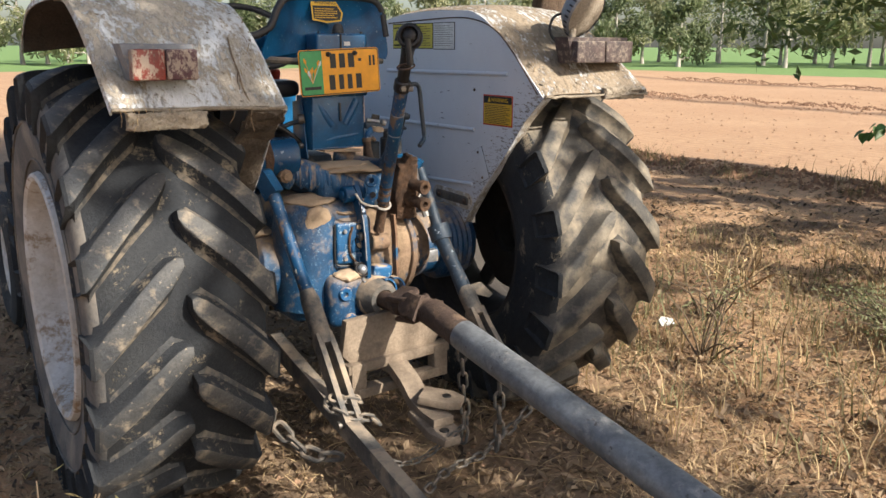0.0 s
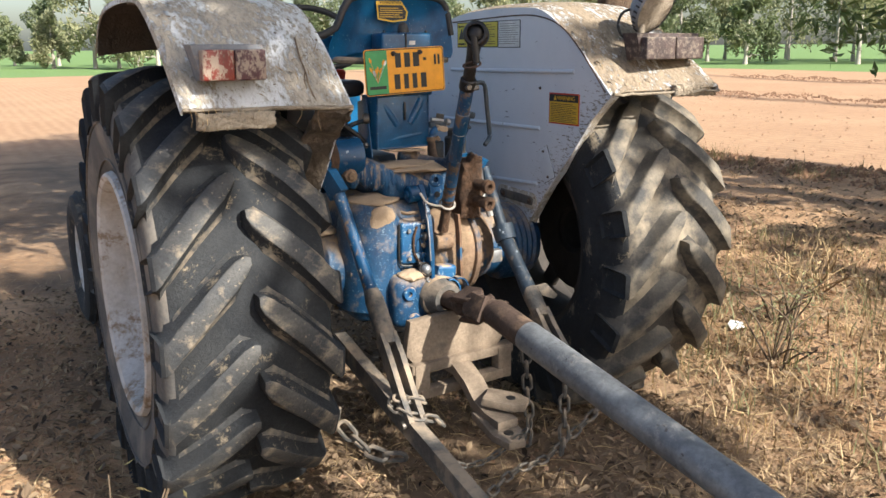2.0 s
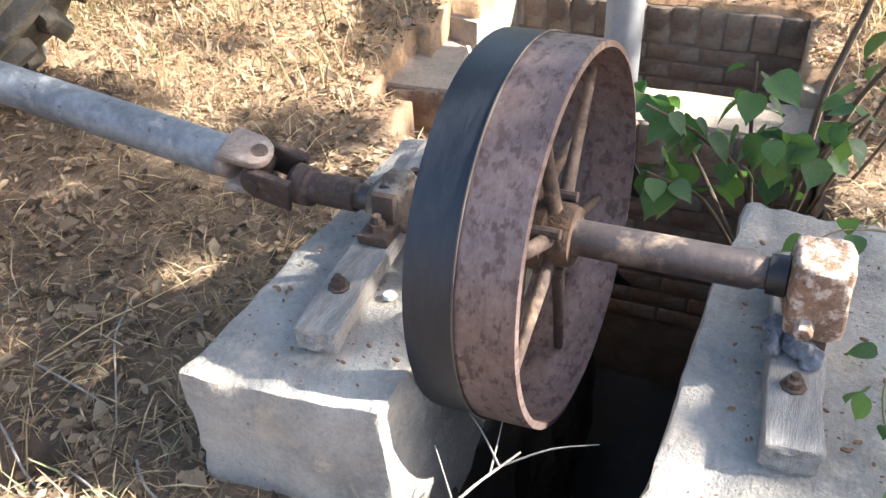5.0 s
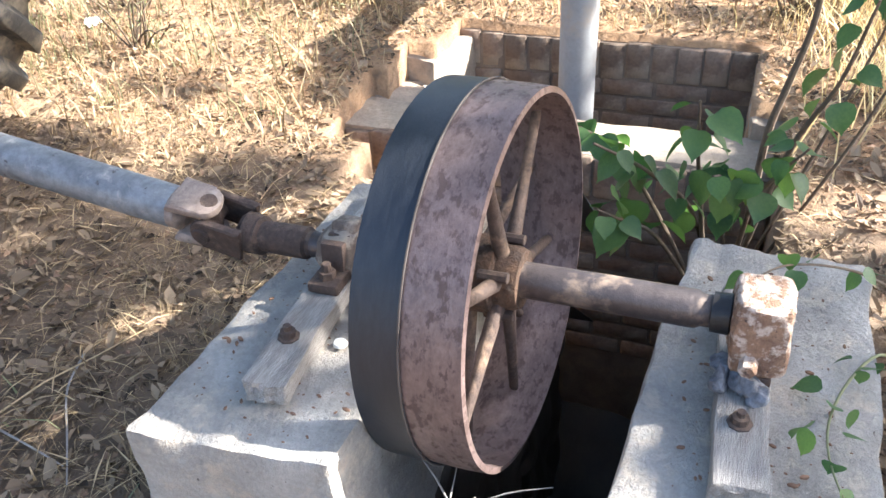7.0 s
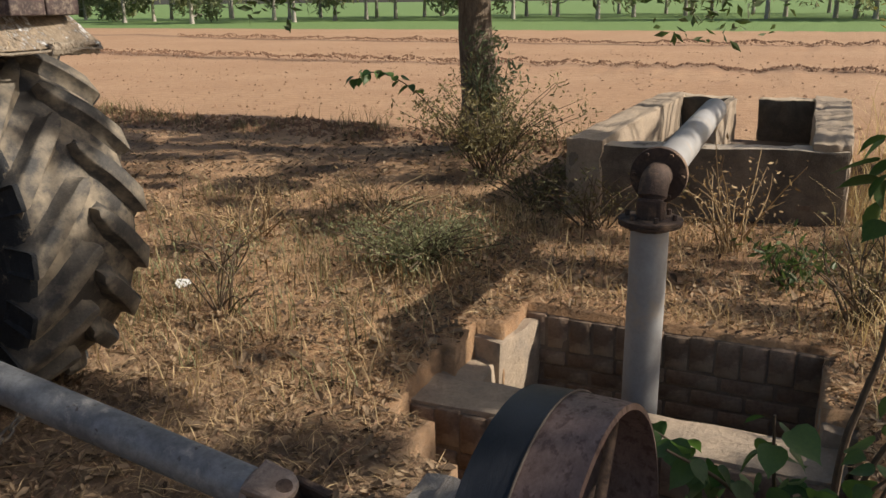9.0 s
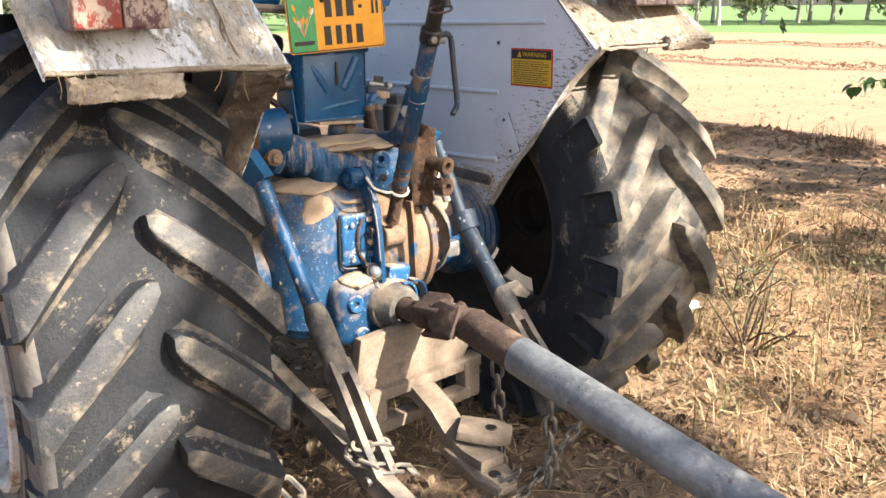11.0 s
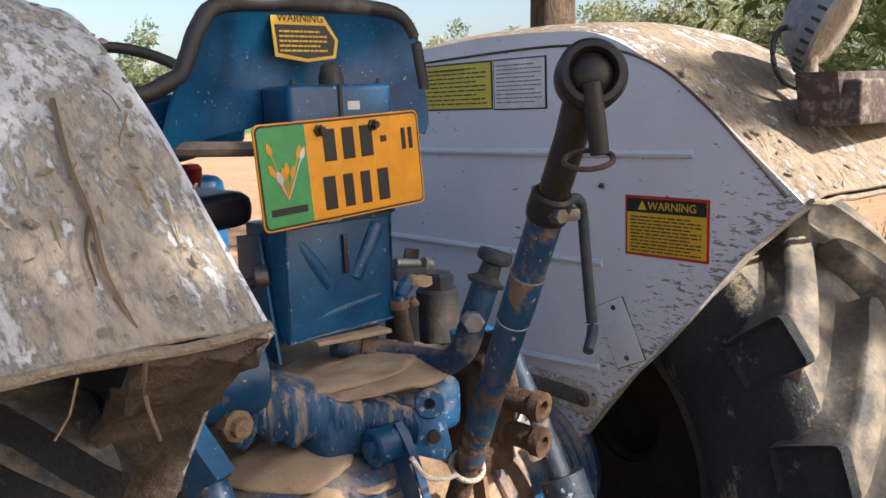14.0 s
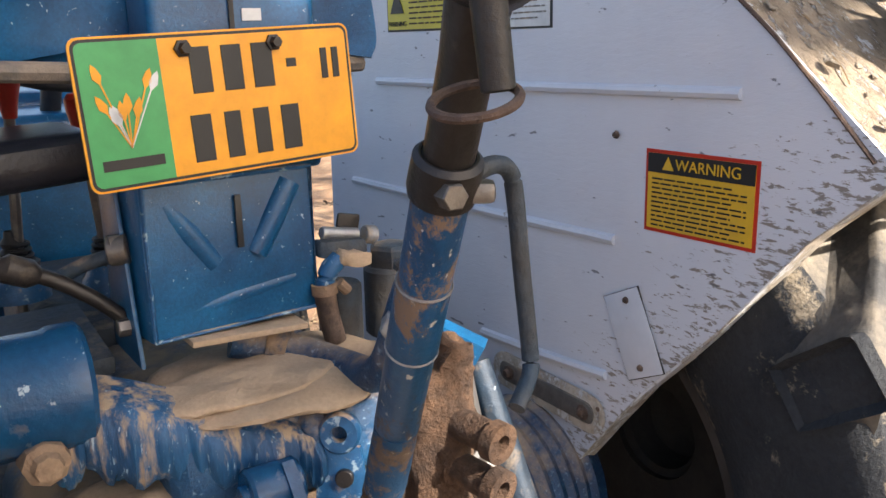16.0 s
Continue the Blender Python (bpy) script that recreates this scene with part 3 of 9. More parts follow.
def ground_z(x, y):
    n = noise.noise(Vector((x * 0.9, y * 0.9, 0))) * 0.025 + noise.noise(Vector((x * 4, y * 4, 3))) * 0.010
    z = n if abs(x) < 60 and abs(y) < 60 else 0.0
    z += 0.05 * max(0.0, 1 - ((x - 2.4) ** 2 + (y + 0.6) ** 2) / 3)          # low rise with the grass tuft
    z -= 0.09 * max(0.0, 1 - ((x - 1.1) ** 2 + (y + 1.6) ** 2) / 0.9)         # dip towards the pit
    z -= 0.05 * max(0.0, 1 - ((x + 0.1) ** 2 + (y + 1.3) ** 2) / 1.2)
    z -= 0.20 * math.exp(-((x + 0.507) ** 2 + (y + 1.60) ** 2) / 0.0030)       # burrow
    z += 0.022 * math.exp(-((x + 0.62) ** 2 + (y + 1.66) ** 2) / 0.012)        # earth thrown out of it
    if x > 3.2:
        z += 0.10 * math.exp(-((x - 7.3) / 0.35) ** 2) * (0.7 + 0.6 * noise.noise(Vector((y * 1.5, 5, 0))))
    for bx in (17.3, 27.5):
        z += 0.16 * math.exp(-((x - bx - 0.06 * y) / 0.35) ** 2) * (0.75 + 0.7 * noise.noise(Vector((y * 2.5, bx, 0))))
    if x > 7.8:
        z += 0.018 * math.sin(x * 9.0) + 0.02 * noise.noise(Vector((x * 2, y * 2, 7)))
    return z


def spread(a, b, step, far, grow=1.16):
    out, s = list(np.arange(a, b, step)), step
    x = b
    while x < far:
        out.append(x)
        s *= grow
        x += s
    x, s = a - step, step
    while x > -far:
        out.insert(0, x)
        s *= grow
        x -= s
    return [-far] + out + [far]


def ground_sheet():
    xs, ys = spread(-1.3, 3.2, 0.032, 1800, 1.09), spread(-3.4, 0.6, 0.032, 1800, 1.09)
    nx, ny = len(xs), len(ys)
    vs = []
    for y in ys:
        for x in xs:
            z = ground_z(x, y) if abs(x) < 90 and abs(y) < 90 else 0.0
            if in_pit(x, y):
                z = -2.1 + 0.06 * noise.noise(Vector((x * 5, y * 5, 0)))
            vs.append((x, y, z))
    fs = [(j * nx + i, j * nx + i + 1, (j + 1) * nx + i + 1, (j + 1) * nx + i) for j in range(ny - 1) for i in range(nx - 1)]
    me = bpy.data.meshes.new("ground")
    me.from_pydata(vs, [], fs)
    me.polygons.foreach_set("use_smooth", [True] * len(fs))
    ob = new("ground", me)
    m, nt, bsdf, nn, ln = node_mat("soil")
    co = nn("ShaderNodeTexCoord").outputs["Object"]
    sep = nn("ShaderNodeSeparateXYZ")
    ln(co, sep.inputs[0])
    n1, n2, n3 = noise_tex(nt, co, 1.3, 8, 0.65, 0.5), noise_tex(nt, co, 22, 8, 0.7), noise_tex(nt, co, 0.35, 4, 0.6)
    yard = ramp(nt, n1, [(0.34, (0.11, 0.063, 0.034)), (0.48, (0.33, 0.19, 0.098)), (0.62, (0.57, 0.355, 0.195))])
    yard = mixc(nt, ramp(nt, n2, [(0.45, (0, 0, 0)), (0.68, (0.8, 0.8, 0.8))]), yard, (0.25, 0.165, 0.10))
    near_mix = nn("ShaderNodeMapRange")        # greyer, darker earth in a band round the machine
    ln(math_node(nt, "ADD", math_node(nt, "ABSOLUTE", math_node(nt, "SUBTRACT", sep.outputs[0], 0.2)), math_node(nt, "MULTIPLY", n3, 0.6)), near_mix.inputs[0])
    near_mix.inputs[1].default_value, near_mix.inputs[2].default_value, near_mix.inputs[3].default_value, near_mix.inputs[4].default_value = 1.0, 1.7, 0.7, 0.0
    yard = mixc(nt, near_mix.outputs[0], yard, mixc(nt, n1, (0.085, 0.062, 0.043), (0.25, 0.185, 0.125)))
    wav = nn("ShaderNodeTexWave")
    wav.inputs["Scale"].default_value, wav.inputs["Distortion"].default_value, wav.inputs["Detail"].default_value = 1.4, 3.0, 4
    ln(co, wav.inputs[0])
    field = mixc(nt, wav.outputs["Fac"], (0.41, 0.24, 0.132), (0.48, 0.295, 0.168))
    field = mixc(nt, ramp(nt, n2, [(0.42, (0, 0, 0)), (0.75, (0.7, 0.7, 0.7))]), field, (0.27, 0.165, 0.098))
    field = mixc(nt, ramp(nt, n3, [(0.4, (0, 0, 0)), (0.7, (0.5, 0.5, 0.5))]), field, (0.52, 0.345, 0.205))
    field = mixc(nt, ramp(nt, noise_tex(nt, co, 4.5, 7, 0.72, 0.8), [(0.47, (0, 0, 0)), (0.68, (0.75, 0.75, 0.75))]), field, (0.33, 0.185, 0.105))

    def band(sock, lo, hi, wob):
        a = math_node(nt, "ADD", sock, math_node(nt, "MULTIPLY", math_node(nt, "SUBTRACT", n1, 0.5), wob))
        r = nn("ShaderNodeMapRange")
        ln(a, r.inputs[0])
        r.inputs[1].default_value, r.inputs[2].default_value = lo, hi
        return r.outputs[0]

    def ridge(at):
        d = math_node(nt, "SUBTRACT", math_node(nt, "SUBTRACT", sep.outputs[0], math_node(nt, "MULTIPLY", sep.outputs[1], 0.06)), at)
        d = math_node(nt, "ABSOLUTE", d)
        d = math_node(nt, "ADD", d, math_node(nt, "MULTIPLY", n2, 0.6))
        r = nn("ShaderNodeMapRange")
        ln(d, r.inputs[0])
        r.inputs[1].default_value, r.inputs[2].default_value, r.inputs[3].default_value, r.inputs[4].default_value = 0.5, 0.95, 0.5, 0.0
        return r.outputs[0]
    for at in (17.3, 27.5):
        field = mixc(nt, ridge(at), field, (0.14, 0.085, 0.055))
    far = math_node(nt, "MAXIMUM", band(sep.outputs[0], 7.0, 7.9, 1.5), band(sep.outputs[1], 9.0, 12.0, 3.0))
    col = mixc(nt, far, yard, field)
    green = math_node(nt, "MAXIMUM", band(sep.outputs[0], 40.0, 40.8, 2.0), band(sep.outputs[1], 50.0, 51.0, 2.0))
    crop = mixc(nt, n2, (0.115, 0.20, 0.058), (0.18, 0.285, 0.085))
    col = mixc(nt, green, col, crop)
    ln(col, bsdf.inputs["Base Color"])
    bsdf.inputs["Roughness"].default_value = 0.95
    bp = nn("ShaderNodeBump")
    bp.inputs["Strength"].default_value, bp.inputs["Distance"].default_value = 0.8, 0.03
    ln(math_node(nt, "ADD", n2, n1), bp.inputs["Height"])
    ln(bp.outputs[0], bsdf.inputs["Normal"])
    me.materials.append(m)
    return tagged(ob, "dusty brown farmyard soil running into a tilled field", "ground", kind="structure")


ground_sheet()

# ---------------------------------------------------------------- the tractor
AX_Y, AX_Z = 0.085, 0.695
tractor = thing("tractor", (0, AX_Y, 0), "blue and white farm tractor, muddy and worn, parked on bare soil", "tractor")


def on_wheel(cx, side):
    """A wheel frame: z along the axle, outwards; x to the rear; y up."""
    m = Matrix(((0, 0, side, cx), (-1, 0, 0, AX_Y), (0, 1, 0, AX_Z), (0, 0, 0, 1)))
    return m


def lug_mesh(s, material, top=0.050):
    """One tread bar: from the middle of the tread to the shoulder, in the wheel's frame (angle 0 at +x). Its shoulder end is bare and hollowed."""
    bm = B()
    secs = []
    for u in (0.0, 0.06, 0.18, 0.35, 0.55, 0.75, 0.9, 1.0, 1.10, 1.18):
        lat = 0.004 + 0.228 * min(u, 1.0) + (0.014 if u > 1 else 0) + (0.010 if u > 1.15 else 0)
        ang = -radians(18.0) * (0.75 * u + 0.25 * u * u) if u <= 1 else -radians(18.8)
        rb = 0.677 - 0.030 * min(u, 1.0) ** 2.2 - (0.070 if u > 1 else 0)
        rt = rb + top + 0.008 * min(u, 1) if u <= 1 else (0.699 if u < 1.15 else 0.688)
        w = (0.031 + 0.011 * min(u, 1.0)) * (0.35 if u == 0 else 0.75 if u < 0.1 else 1.0)
        flare = 0.040 if 0.1 < u <= 1 else 0.0
        sec = []
        for side in (1, -1):
            half = [(rb - 0.014, w + 0.010 + flare), (rb + 0.003, w + 0.010 + flare * 0.55), (rb + 0.013, w + 0.010 + flare * 0.2), (rt - 0.014, w + 0.005), (rt - 0.003, w + 0.001), (rt, w * 0.84)]
            half = [(r, ang + side * d / 0.69, lat) for r, d in half]
            sec += half if side > 0 else half[::-1]
        secs.append(sec)
    rows = [[bm.verts.new((r * math.cos(a), r * math.sin(a), s * l)) for r, a, l in sec] for sec in secs]
    for a, b in zip(rows, rows[1:]):
        for i in range(11):
            bm.faces.new((a[i], a[i + 1], b[i + 1], b[i]))
    bm.faces.new(rows[0])
    end = bm.faces.new(rows[-1])
    rough_up(bm, 0.003, 25)
    bm.normal_update()
    bmesh.ops.recalc_face_normals(bm, faces=bm.faces)
    bmesh.ops.inset_individual(bm, faces=[end], thickness=0.011, depth=-0.014)
    me = finish(bm, "tread_lug", material, angle=42)
    me.materials.append(M_RUBBER)
    for f in me.polygons:                  # bare black rubber on the flanks and the hollow shoulder end
        out = Vector((f.center.x, f.center.y, 0)).normalized()
        if abs(f.center.z) > 0.240 or (material is M_WORN_RUBBER and f.normal.dot(out) < 0.55):
            f.material_index = 1
    return me


LUGS = {(s, mt): lug_mesh(s, mt) for s in (1, -1) for mt in (M_WORN_RUBBER, M_LUG_DUSTY)}


def rear_wheel(cx, side, outer, inner):
    m = on_wheel(cx, side)
    bm = B()
    # carcass: bead, side wall, shoulder, crown
    prof = [(0.365, 0.165), (0.40, 0.188), (0.45, 0.205), (0.53, 0.217), (0.60, 0.214), (0.640, 0.206), (0.656, 0.19), (0.668, 0.13), (0.677, 0.06), (0.679, 0.0)]
    prof = [(r, h * 1.14) for r, h in prof]
    prof = prof + [(r, -h) for r, h in reversed(prof[:-1])] + [(0.352, -0.15), (0.352, 0.15)]
    add_lathe(bm, prof, m, 96, closed=True)
    for r, h in ((0.44, 0.232), (0.555, 0.248)):
        add_ring(bm, m @ T(0, 0, h), r, 0.004, 96, 6)
    tyre = part("rear_tyre", bm, M_RUBBER if side < 0 else M_RUBBER_DUSTY, tractor, "black rubber rear tyre with dusty worn tread bars")
    tyre.data.materials.append(M_RUBBER)
    tyre.data.materials.append(M_SIDEWALL)
    hub_at = Vector((AX_Y, AX_Z))
    for f in tyre.data.polygons:           # the right tyre's side walls go black, shade put into the colour; the left outer one is grey with dust
        c = f.center
        if (Vector((c.y, c.z)) - hub_at).length < 0.655:
            f.material_index = 2 if side < 0 and c.x < cx else 1
    bm = B()
    add_ring(bm, m @ T(0, 0, -0.196), 0.412, 0.006, 96, 8)
    part("bead_line", bm, M_RUST if side > 0 else M_RUBBER, tyre, "dirty bead edge of the tyre")
    for k in range(19):
        for s, first in ((1, outer), (-1, inner)):
            a = 2 * math.pi * k / 19 + radians(first)
            share("tread_lug", LUGS[s, M_WORN_RUBBER if side < 0 else M_LUG_DUSTY], m @ Matrix.Rotation(a, 4, "Z"), tyre)
    bm = B()
    add_lathe(bm, [(0.402, 0.222), (0.396, 0.240), (0.386, 0.244), (0.372, 0.236), (0.358, 0.200), (0.350, 0.13), (0.335, 0.085), (0.328, 0.03), (0.328, -0.03), (0.335, -0.08), (0.352, -0.16), (0.368, -0.20), (0.388, -0.205), (0.395, -0.20),
                   (0.385, -0.18), (0.345, -0.15), (0.327, -0.07), (0.318, -0.03), (0.318, 0.03), (0.325, 0.08), (0.34, 0.13), (0.375, 0.20)], m, 72, closed=True)
    add_lathe(bm, [(0.262, 0.085), (0.20, 0.062), (0.10, 0.064), (0.10, 0.05), (0.20, 0.048), (0.265, 0.07)], m, 60, closed=True)
    for k in range(8):
        q = m @ Matrix.Rotation(2 * math.pi * k / 8 + 0.2, 4, "Z")
        add_box(bm, (0.085, 0.075, 0.03), q @ T(0.288, 0, 0.072), 0.006)
    # the right rim takes a far darker brown than the left
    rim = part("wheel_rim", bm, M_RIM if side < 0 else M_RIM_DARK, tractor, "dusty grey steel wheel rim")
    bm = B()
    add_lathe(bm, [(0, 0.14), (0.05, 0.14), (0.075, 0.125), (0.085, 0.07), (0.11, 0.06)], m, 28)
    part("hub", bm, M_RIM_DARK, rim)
    for k in range(8):
        bm = B()
        q = m @ Matrix.Rotation(2 * math.pi * k / 8, 4, "Z") @ T(0.165, 0, 0.058)
        add_lathe(bm, [(0.0, 0.03), (0.010, 0.03), (0.011, 0.018), (0.019, 0.016), (0.019, 0.0)], q, 6)
        part("wheel_bolt", bm, M_STEEL, rim)
    bm = B()
    q = m @ Matrix.Rotation(2.2, 4, "Z")
    add_cyl(bm, q @ Vector((0.338, 0, 0.10)), q @ Vector((0.338, 0, 0.145)), 0.012, 0.009, 10)
    part("valve_stem", bm, M_RUST, rim)


rear_wheel(0.795, 1, 6.0, 15.0)
rear_wheel(-0.775, -1, 18.6, 9.7)

# fenders: the inner panel lies in a plane along the tractor, the cover runs outwards over the tyre
EDGE = [(0.78, 1.45), (0.70, 1.53), (0.55, 1.592), (0.3, 1.617), (0.0, 1.615), (-0.11, 1.596), (-0.21, 1.545), (-0.31, 1.475), (-0.40, 1.395), (-0.50, 1.305)]
LOWER = [(-0.40, 1.215), (-0.287, 1.077), (-0.16, 0.946), (-0.08, 0.845), (-0.006, 0.748), (0.02, 0.70), (0.5, 0.66), (0.80, 0.70)]


def fender(side, xin, xout, tail, push=0.0):
    name = "muddy white steel fender over the rear tyre"
    bm = B()
    rows = []
    edge = [tuple(p) for p in smooth_path([(y - push * max(0, 0.3 - y) / 0.8, z, 0) for y, z in EDGE], 4)]
    n = len(edge)
    for i, (y, z, _) in enumerate(edge):
        f = i / (n - 1)
        row = []
        for k in range(9):
            u = k / 8
            x = xin + (xout - xin) * u
            bend = 0.012 * (1 - (1 - min(1, u * 8)) ** 2)
            yy = y - tail * u * max(0, (f - 0.5) * 2) ** 1.5
            zz = z + bend + 0.02 * math.sin(u * math.pi) * (1 - f) + 0.028 * u * max(0, f - 0.6)
            zz += 0.004 * noise.noise(Vector((x * 7, y * 7, side)))
            row.append(bm.verts.new((x, yy, zz)))
        row.append(bm.verts.new((xout + side * 0.004, y - tail * max(0, (f - 0.5) * 2) ** 1.5, z - 0.006 + 0.028 * max(0, f - 0.6))))
        rows.append(row)
    for a, b in zip(rows, rows[1:]):
        for i in range(9):
            bm.faces.new((a[i], a[i + 1], b[i + 1], b[i]))
    bmesh.ops.recalc_face_normals(bm, faces=bm.faces)
    bmesh.ops.solidify(bm, geom=bm.faces[:], thickness=0.004)
    cover = part("fender", bm, M_WHITE_MUD if side < 0 else M_COVER_MUD, tractor, name)
    # dirty underside: a thin liner coat whose dark colour holds both dried mud and the shade there
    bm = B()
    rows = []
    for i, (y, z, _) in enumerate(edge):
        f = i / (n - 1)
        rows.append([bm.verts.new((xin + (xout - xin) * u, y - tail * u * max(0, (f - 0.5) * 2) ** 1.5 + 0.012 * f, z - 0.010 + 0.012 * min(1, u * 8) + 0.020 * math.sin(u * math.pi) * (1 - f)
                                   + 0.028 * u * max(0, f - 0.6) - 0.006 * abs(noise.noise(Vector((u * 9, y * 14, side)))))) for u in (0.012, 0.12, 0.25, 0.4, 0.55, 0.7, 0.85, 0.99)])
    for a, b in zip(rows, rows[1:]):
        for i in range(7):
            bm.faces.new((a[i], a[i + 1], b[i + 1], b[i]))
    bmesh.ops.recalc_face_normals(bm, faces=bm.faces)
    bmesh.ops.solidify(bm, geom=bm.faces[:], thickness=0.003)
    part("underside", bm, M_UNDER, cover, "muddy underside with its shade painted in")
    bm = B()
    pts = [(y, z) for y, z, _ in edge] + LOWER
    m = Matrix(((0, 0, 1, xin - 0.002), (1, 0, 0, 0), (0, 1, 0, 0), (0, 0, 0, 1)))
    add_prism(bm, pts, 0.004, m)
    panel = part("inner_panel", bm, M_PANEL, cover, "white inner side panel of the fender")
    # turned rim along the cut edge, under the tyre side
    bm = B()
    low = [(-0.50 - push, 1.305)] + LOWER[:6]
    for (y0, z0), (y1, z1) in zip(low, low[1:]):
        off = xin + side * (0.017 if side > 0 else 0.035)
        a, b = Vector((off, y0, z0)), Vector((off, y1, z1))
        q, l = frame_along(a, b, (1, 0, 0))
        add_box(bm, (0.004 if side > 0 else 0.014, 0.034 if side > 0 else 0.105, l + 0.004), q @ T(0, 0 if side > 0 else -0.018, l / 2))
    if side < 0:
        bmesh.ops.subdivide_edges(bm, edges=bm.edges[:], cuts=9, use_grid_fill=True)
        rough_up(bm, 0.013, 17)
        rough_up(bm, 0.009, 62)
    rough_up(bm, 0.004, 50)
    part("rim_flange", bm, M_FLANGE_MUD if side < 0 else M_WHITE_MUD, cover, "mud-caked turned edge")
    return cover, panel


fender_r, panel_r = fender(1, 0.530, 0.945, 0.085)
fender_l, panel_l = fender(-1, -0.437, -0.914, 0.022, 0.030)


def on_panel(y, z, x=0.526):
    """A frame on the right panel that looks inwards: x to the rear, y up."""
    return Matrix(((0, 0, -1, x), (-1, 0, 0, y), (0, 1, 0, z), (0, 0, 0, 1)))


for y0, y1, z0, z1 in ((0.56, -0.30, 1.374, 1.381), (0.68, -0.10, 1.158, 1.164), (0.22, -0.09, 0.934, 0.950)):
    bm = B()
    add_tube(bm, smooth_path([(0.528, y0, z0), (0.524, (y0 + y1) / 2, (z0 + z1) / 2), (0.528, y1, z1)], 5), 0.008, 8)
    part("pressed_rib", bm, M_WHITE, panel_r)
bm = B()
add_tube(bm, smooth_path([(0.527, y, z) for y, z in ((0.55, 1.575), (0.07, 1.588), (-0.106, 1.575), (-0.223, 1.537), (-0.318, 1.467), (-0.397, 1.392), (-0.47, 1.315))], 5), 0.0028, 6)
part("seam", bm, M_RUST, panel_r, "dark seam line")
def capsule(w, h, n=8):
    r = h / 2
    return [(w / 2 - r + r * math.cos(radians(-90 + 180 * k / n)), r * math.sin(radians(-90 + 180 * k / n))) for k in range(n + 1)] + \
           [(-w / 2 + r + r * math.cos(radians(90 + 180 * k / n)), r * math.sin(radians(90 + 180 * k / n))) for k in range(n + 1)]


m = on_panel(0.045, 0.880, 0.527) @ Matrix.Rotation(-0.035, 4, "Z")
bm = B()
add_prism(bm, capsule(0.275, 0.066), 0.006, m, 0.003)
slot = part("slot_cover", bm, M_WHITE_MUD, panel_r, "mud-stained pressed slot")
bm = B()
add_prism(bm, capsule(0.235, 0.034), 0.008, m, 0.002)
rough_up(bm, 0.003, 40)
part("rusty_strip", bm, M_DIRTY_STEEL, slot, "rusty strip filled with mud")
for x in (-0.09, 0.095):
    bm = B()
    add_lathe(bm, [(0, 0.012), (0.006, 0.011), (0.008, 0.006), (0.013, 0.004), (0.013, 0)], m @ T(x, 0, 0.006), 8)
    part("bolt", bm, M_RUST, slot)
bm = B()
add_box(bm, (0.071, 0.128, 0.004), on_panel(-0.143, 1.032) @ Matrix.Rotation(0.44, 4, "Z"), 0.0012)
patch = part("patch_plate", bm, M_WHITE, panel_r, "small riveted patch plate with a dark outline")
bm = B()
pq = on_panel(-0.143, 1.032) @ Matrix.Rotation(0.44, 4, "Z")
add_tube(bm, [pq @ Vector((a * 0.0355, b * 0.064, 0.0)) for a, b in ((-1, -1), (1, -1), (1, 1), (-1, 1), (-1, -1))], 0.0016, 6)
part("grimy_edge", bm, M_UNDER, patch)
for y, z in ((-0.128, 1.080), (-0.160, 0.985), (-0.10, 1.317), (-0.08, 0.892), (0.12, 0.885)):
    bm = B()
    add_lathe(bm, [(0, 0.005), (0.004, 0.0045), (0.006, 0.0)], on_panel(y, z, 0.525), 10)
    part("rivet", bm, M_RUST, panel_r)


def sticker(name, y0, y1, z0, z1, material, label, parent=None, thick=0.001, lift=0.0):
    bm = B()
    add_box(bm, (abs(y1 - y0), z1 - z0, thick), on_panel((y0 + y1) / 2, (z0 + z1) / 2, 0.5275 - lift))
    return part(name, bm, material, parent or panel_r, label)


def text_mesh(txt, size, material, m, name, parent):
    cu = bpy.data.curves.new(name, "FONT")
    cu.body, cu.size, cu.extrude = txt, size, 0.0004
    cu.align_x, cu.align_y = "CENTER", "CENTER"
    tmp = bpy.data.objects.new(name, cu)
    me = bpy.data.meshes.new_from_object(tmp)
    bpy.data.objects.remove(tmp)
    me.materials.append(material)
    return share(name, me, m, parent)


def bars(parent, m, w, h, rows, material, seed, name="small_print", fill=0.85, thick=0.5):
    """Lines of small print as plain bars."""
    rnd = random.Random(seed)
    bm = B()
    for r in range(rows):
        y = h / 2 - (r + 0.5) * h / rows
        x, end = -w / 2, w / 2 * (1 if r % 3 else 0.7)
        while x < end:
            l = rnd.uniform(0.04, 0.14) * w
            add_box(bm, (min(l, end - x), h / rows * thick, 0.0006), m @ T(x + min(l, end - x) / 2, y, 0))
            x += l + 0.02 * w
    return tagged(part(name, bm, material, parent, smooth=False), kind="stuff")


def triangle(m, s, material, parent):
    bm = B()
    add_prism(bm, [(-s, -s * 0.85), (s, -s * 0.85), (0, s)], 0.0008, m)
    return part("warning_triangle", bm, material, parent, smooth=False)


st = sticker("operator_sticker", 0.512, 0.194, 1.468, 1.572, M_INK, "lemon yellow instruction sticker with black border")
sticker("sticker_face", 0.508, 0.198, 1.472, 1.568, M_LEMON, "", st, 0.001, 0.001)
triangle(on_panel(0.473, 1.522, 0.5252), 0.024, M_INK, st)
triangle(on_panel(0.43, 1.556, 0.5252), 0.009, M_INK, st)
text_mesh("WARNING", 0.013, M_INK, on_panel(0.473, 1.482, 0.5252), "printed_word", st)
text_mesh("Operator", 0.013, M_INK, on_panel(0.478, 1.556, 0.5252), "printed_word", st)
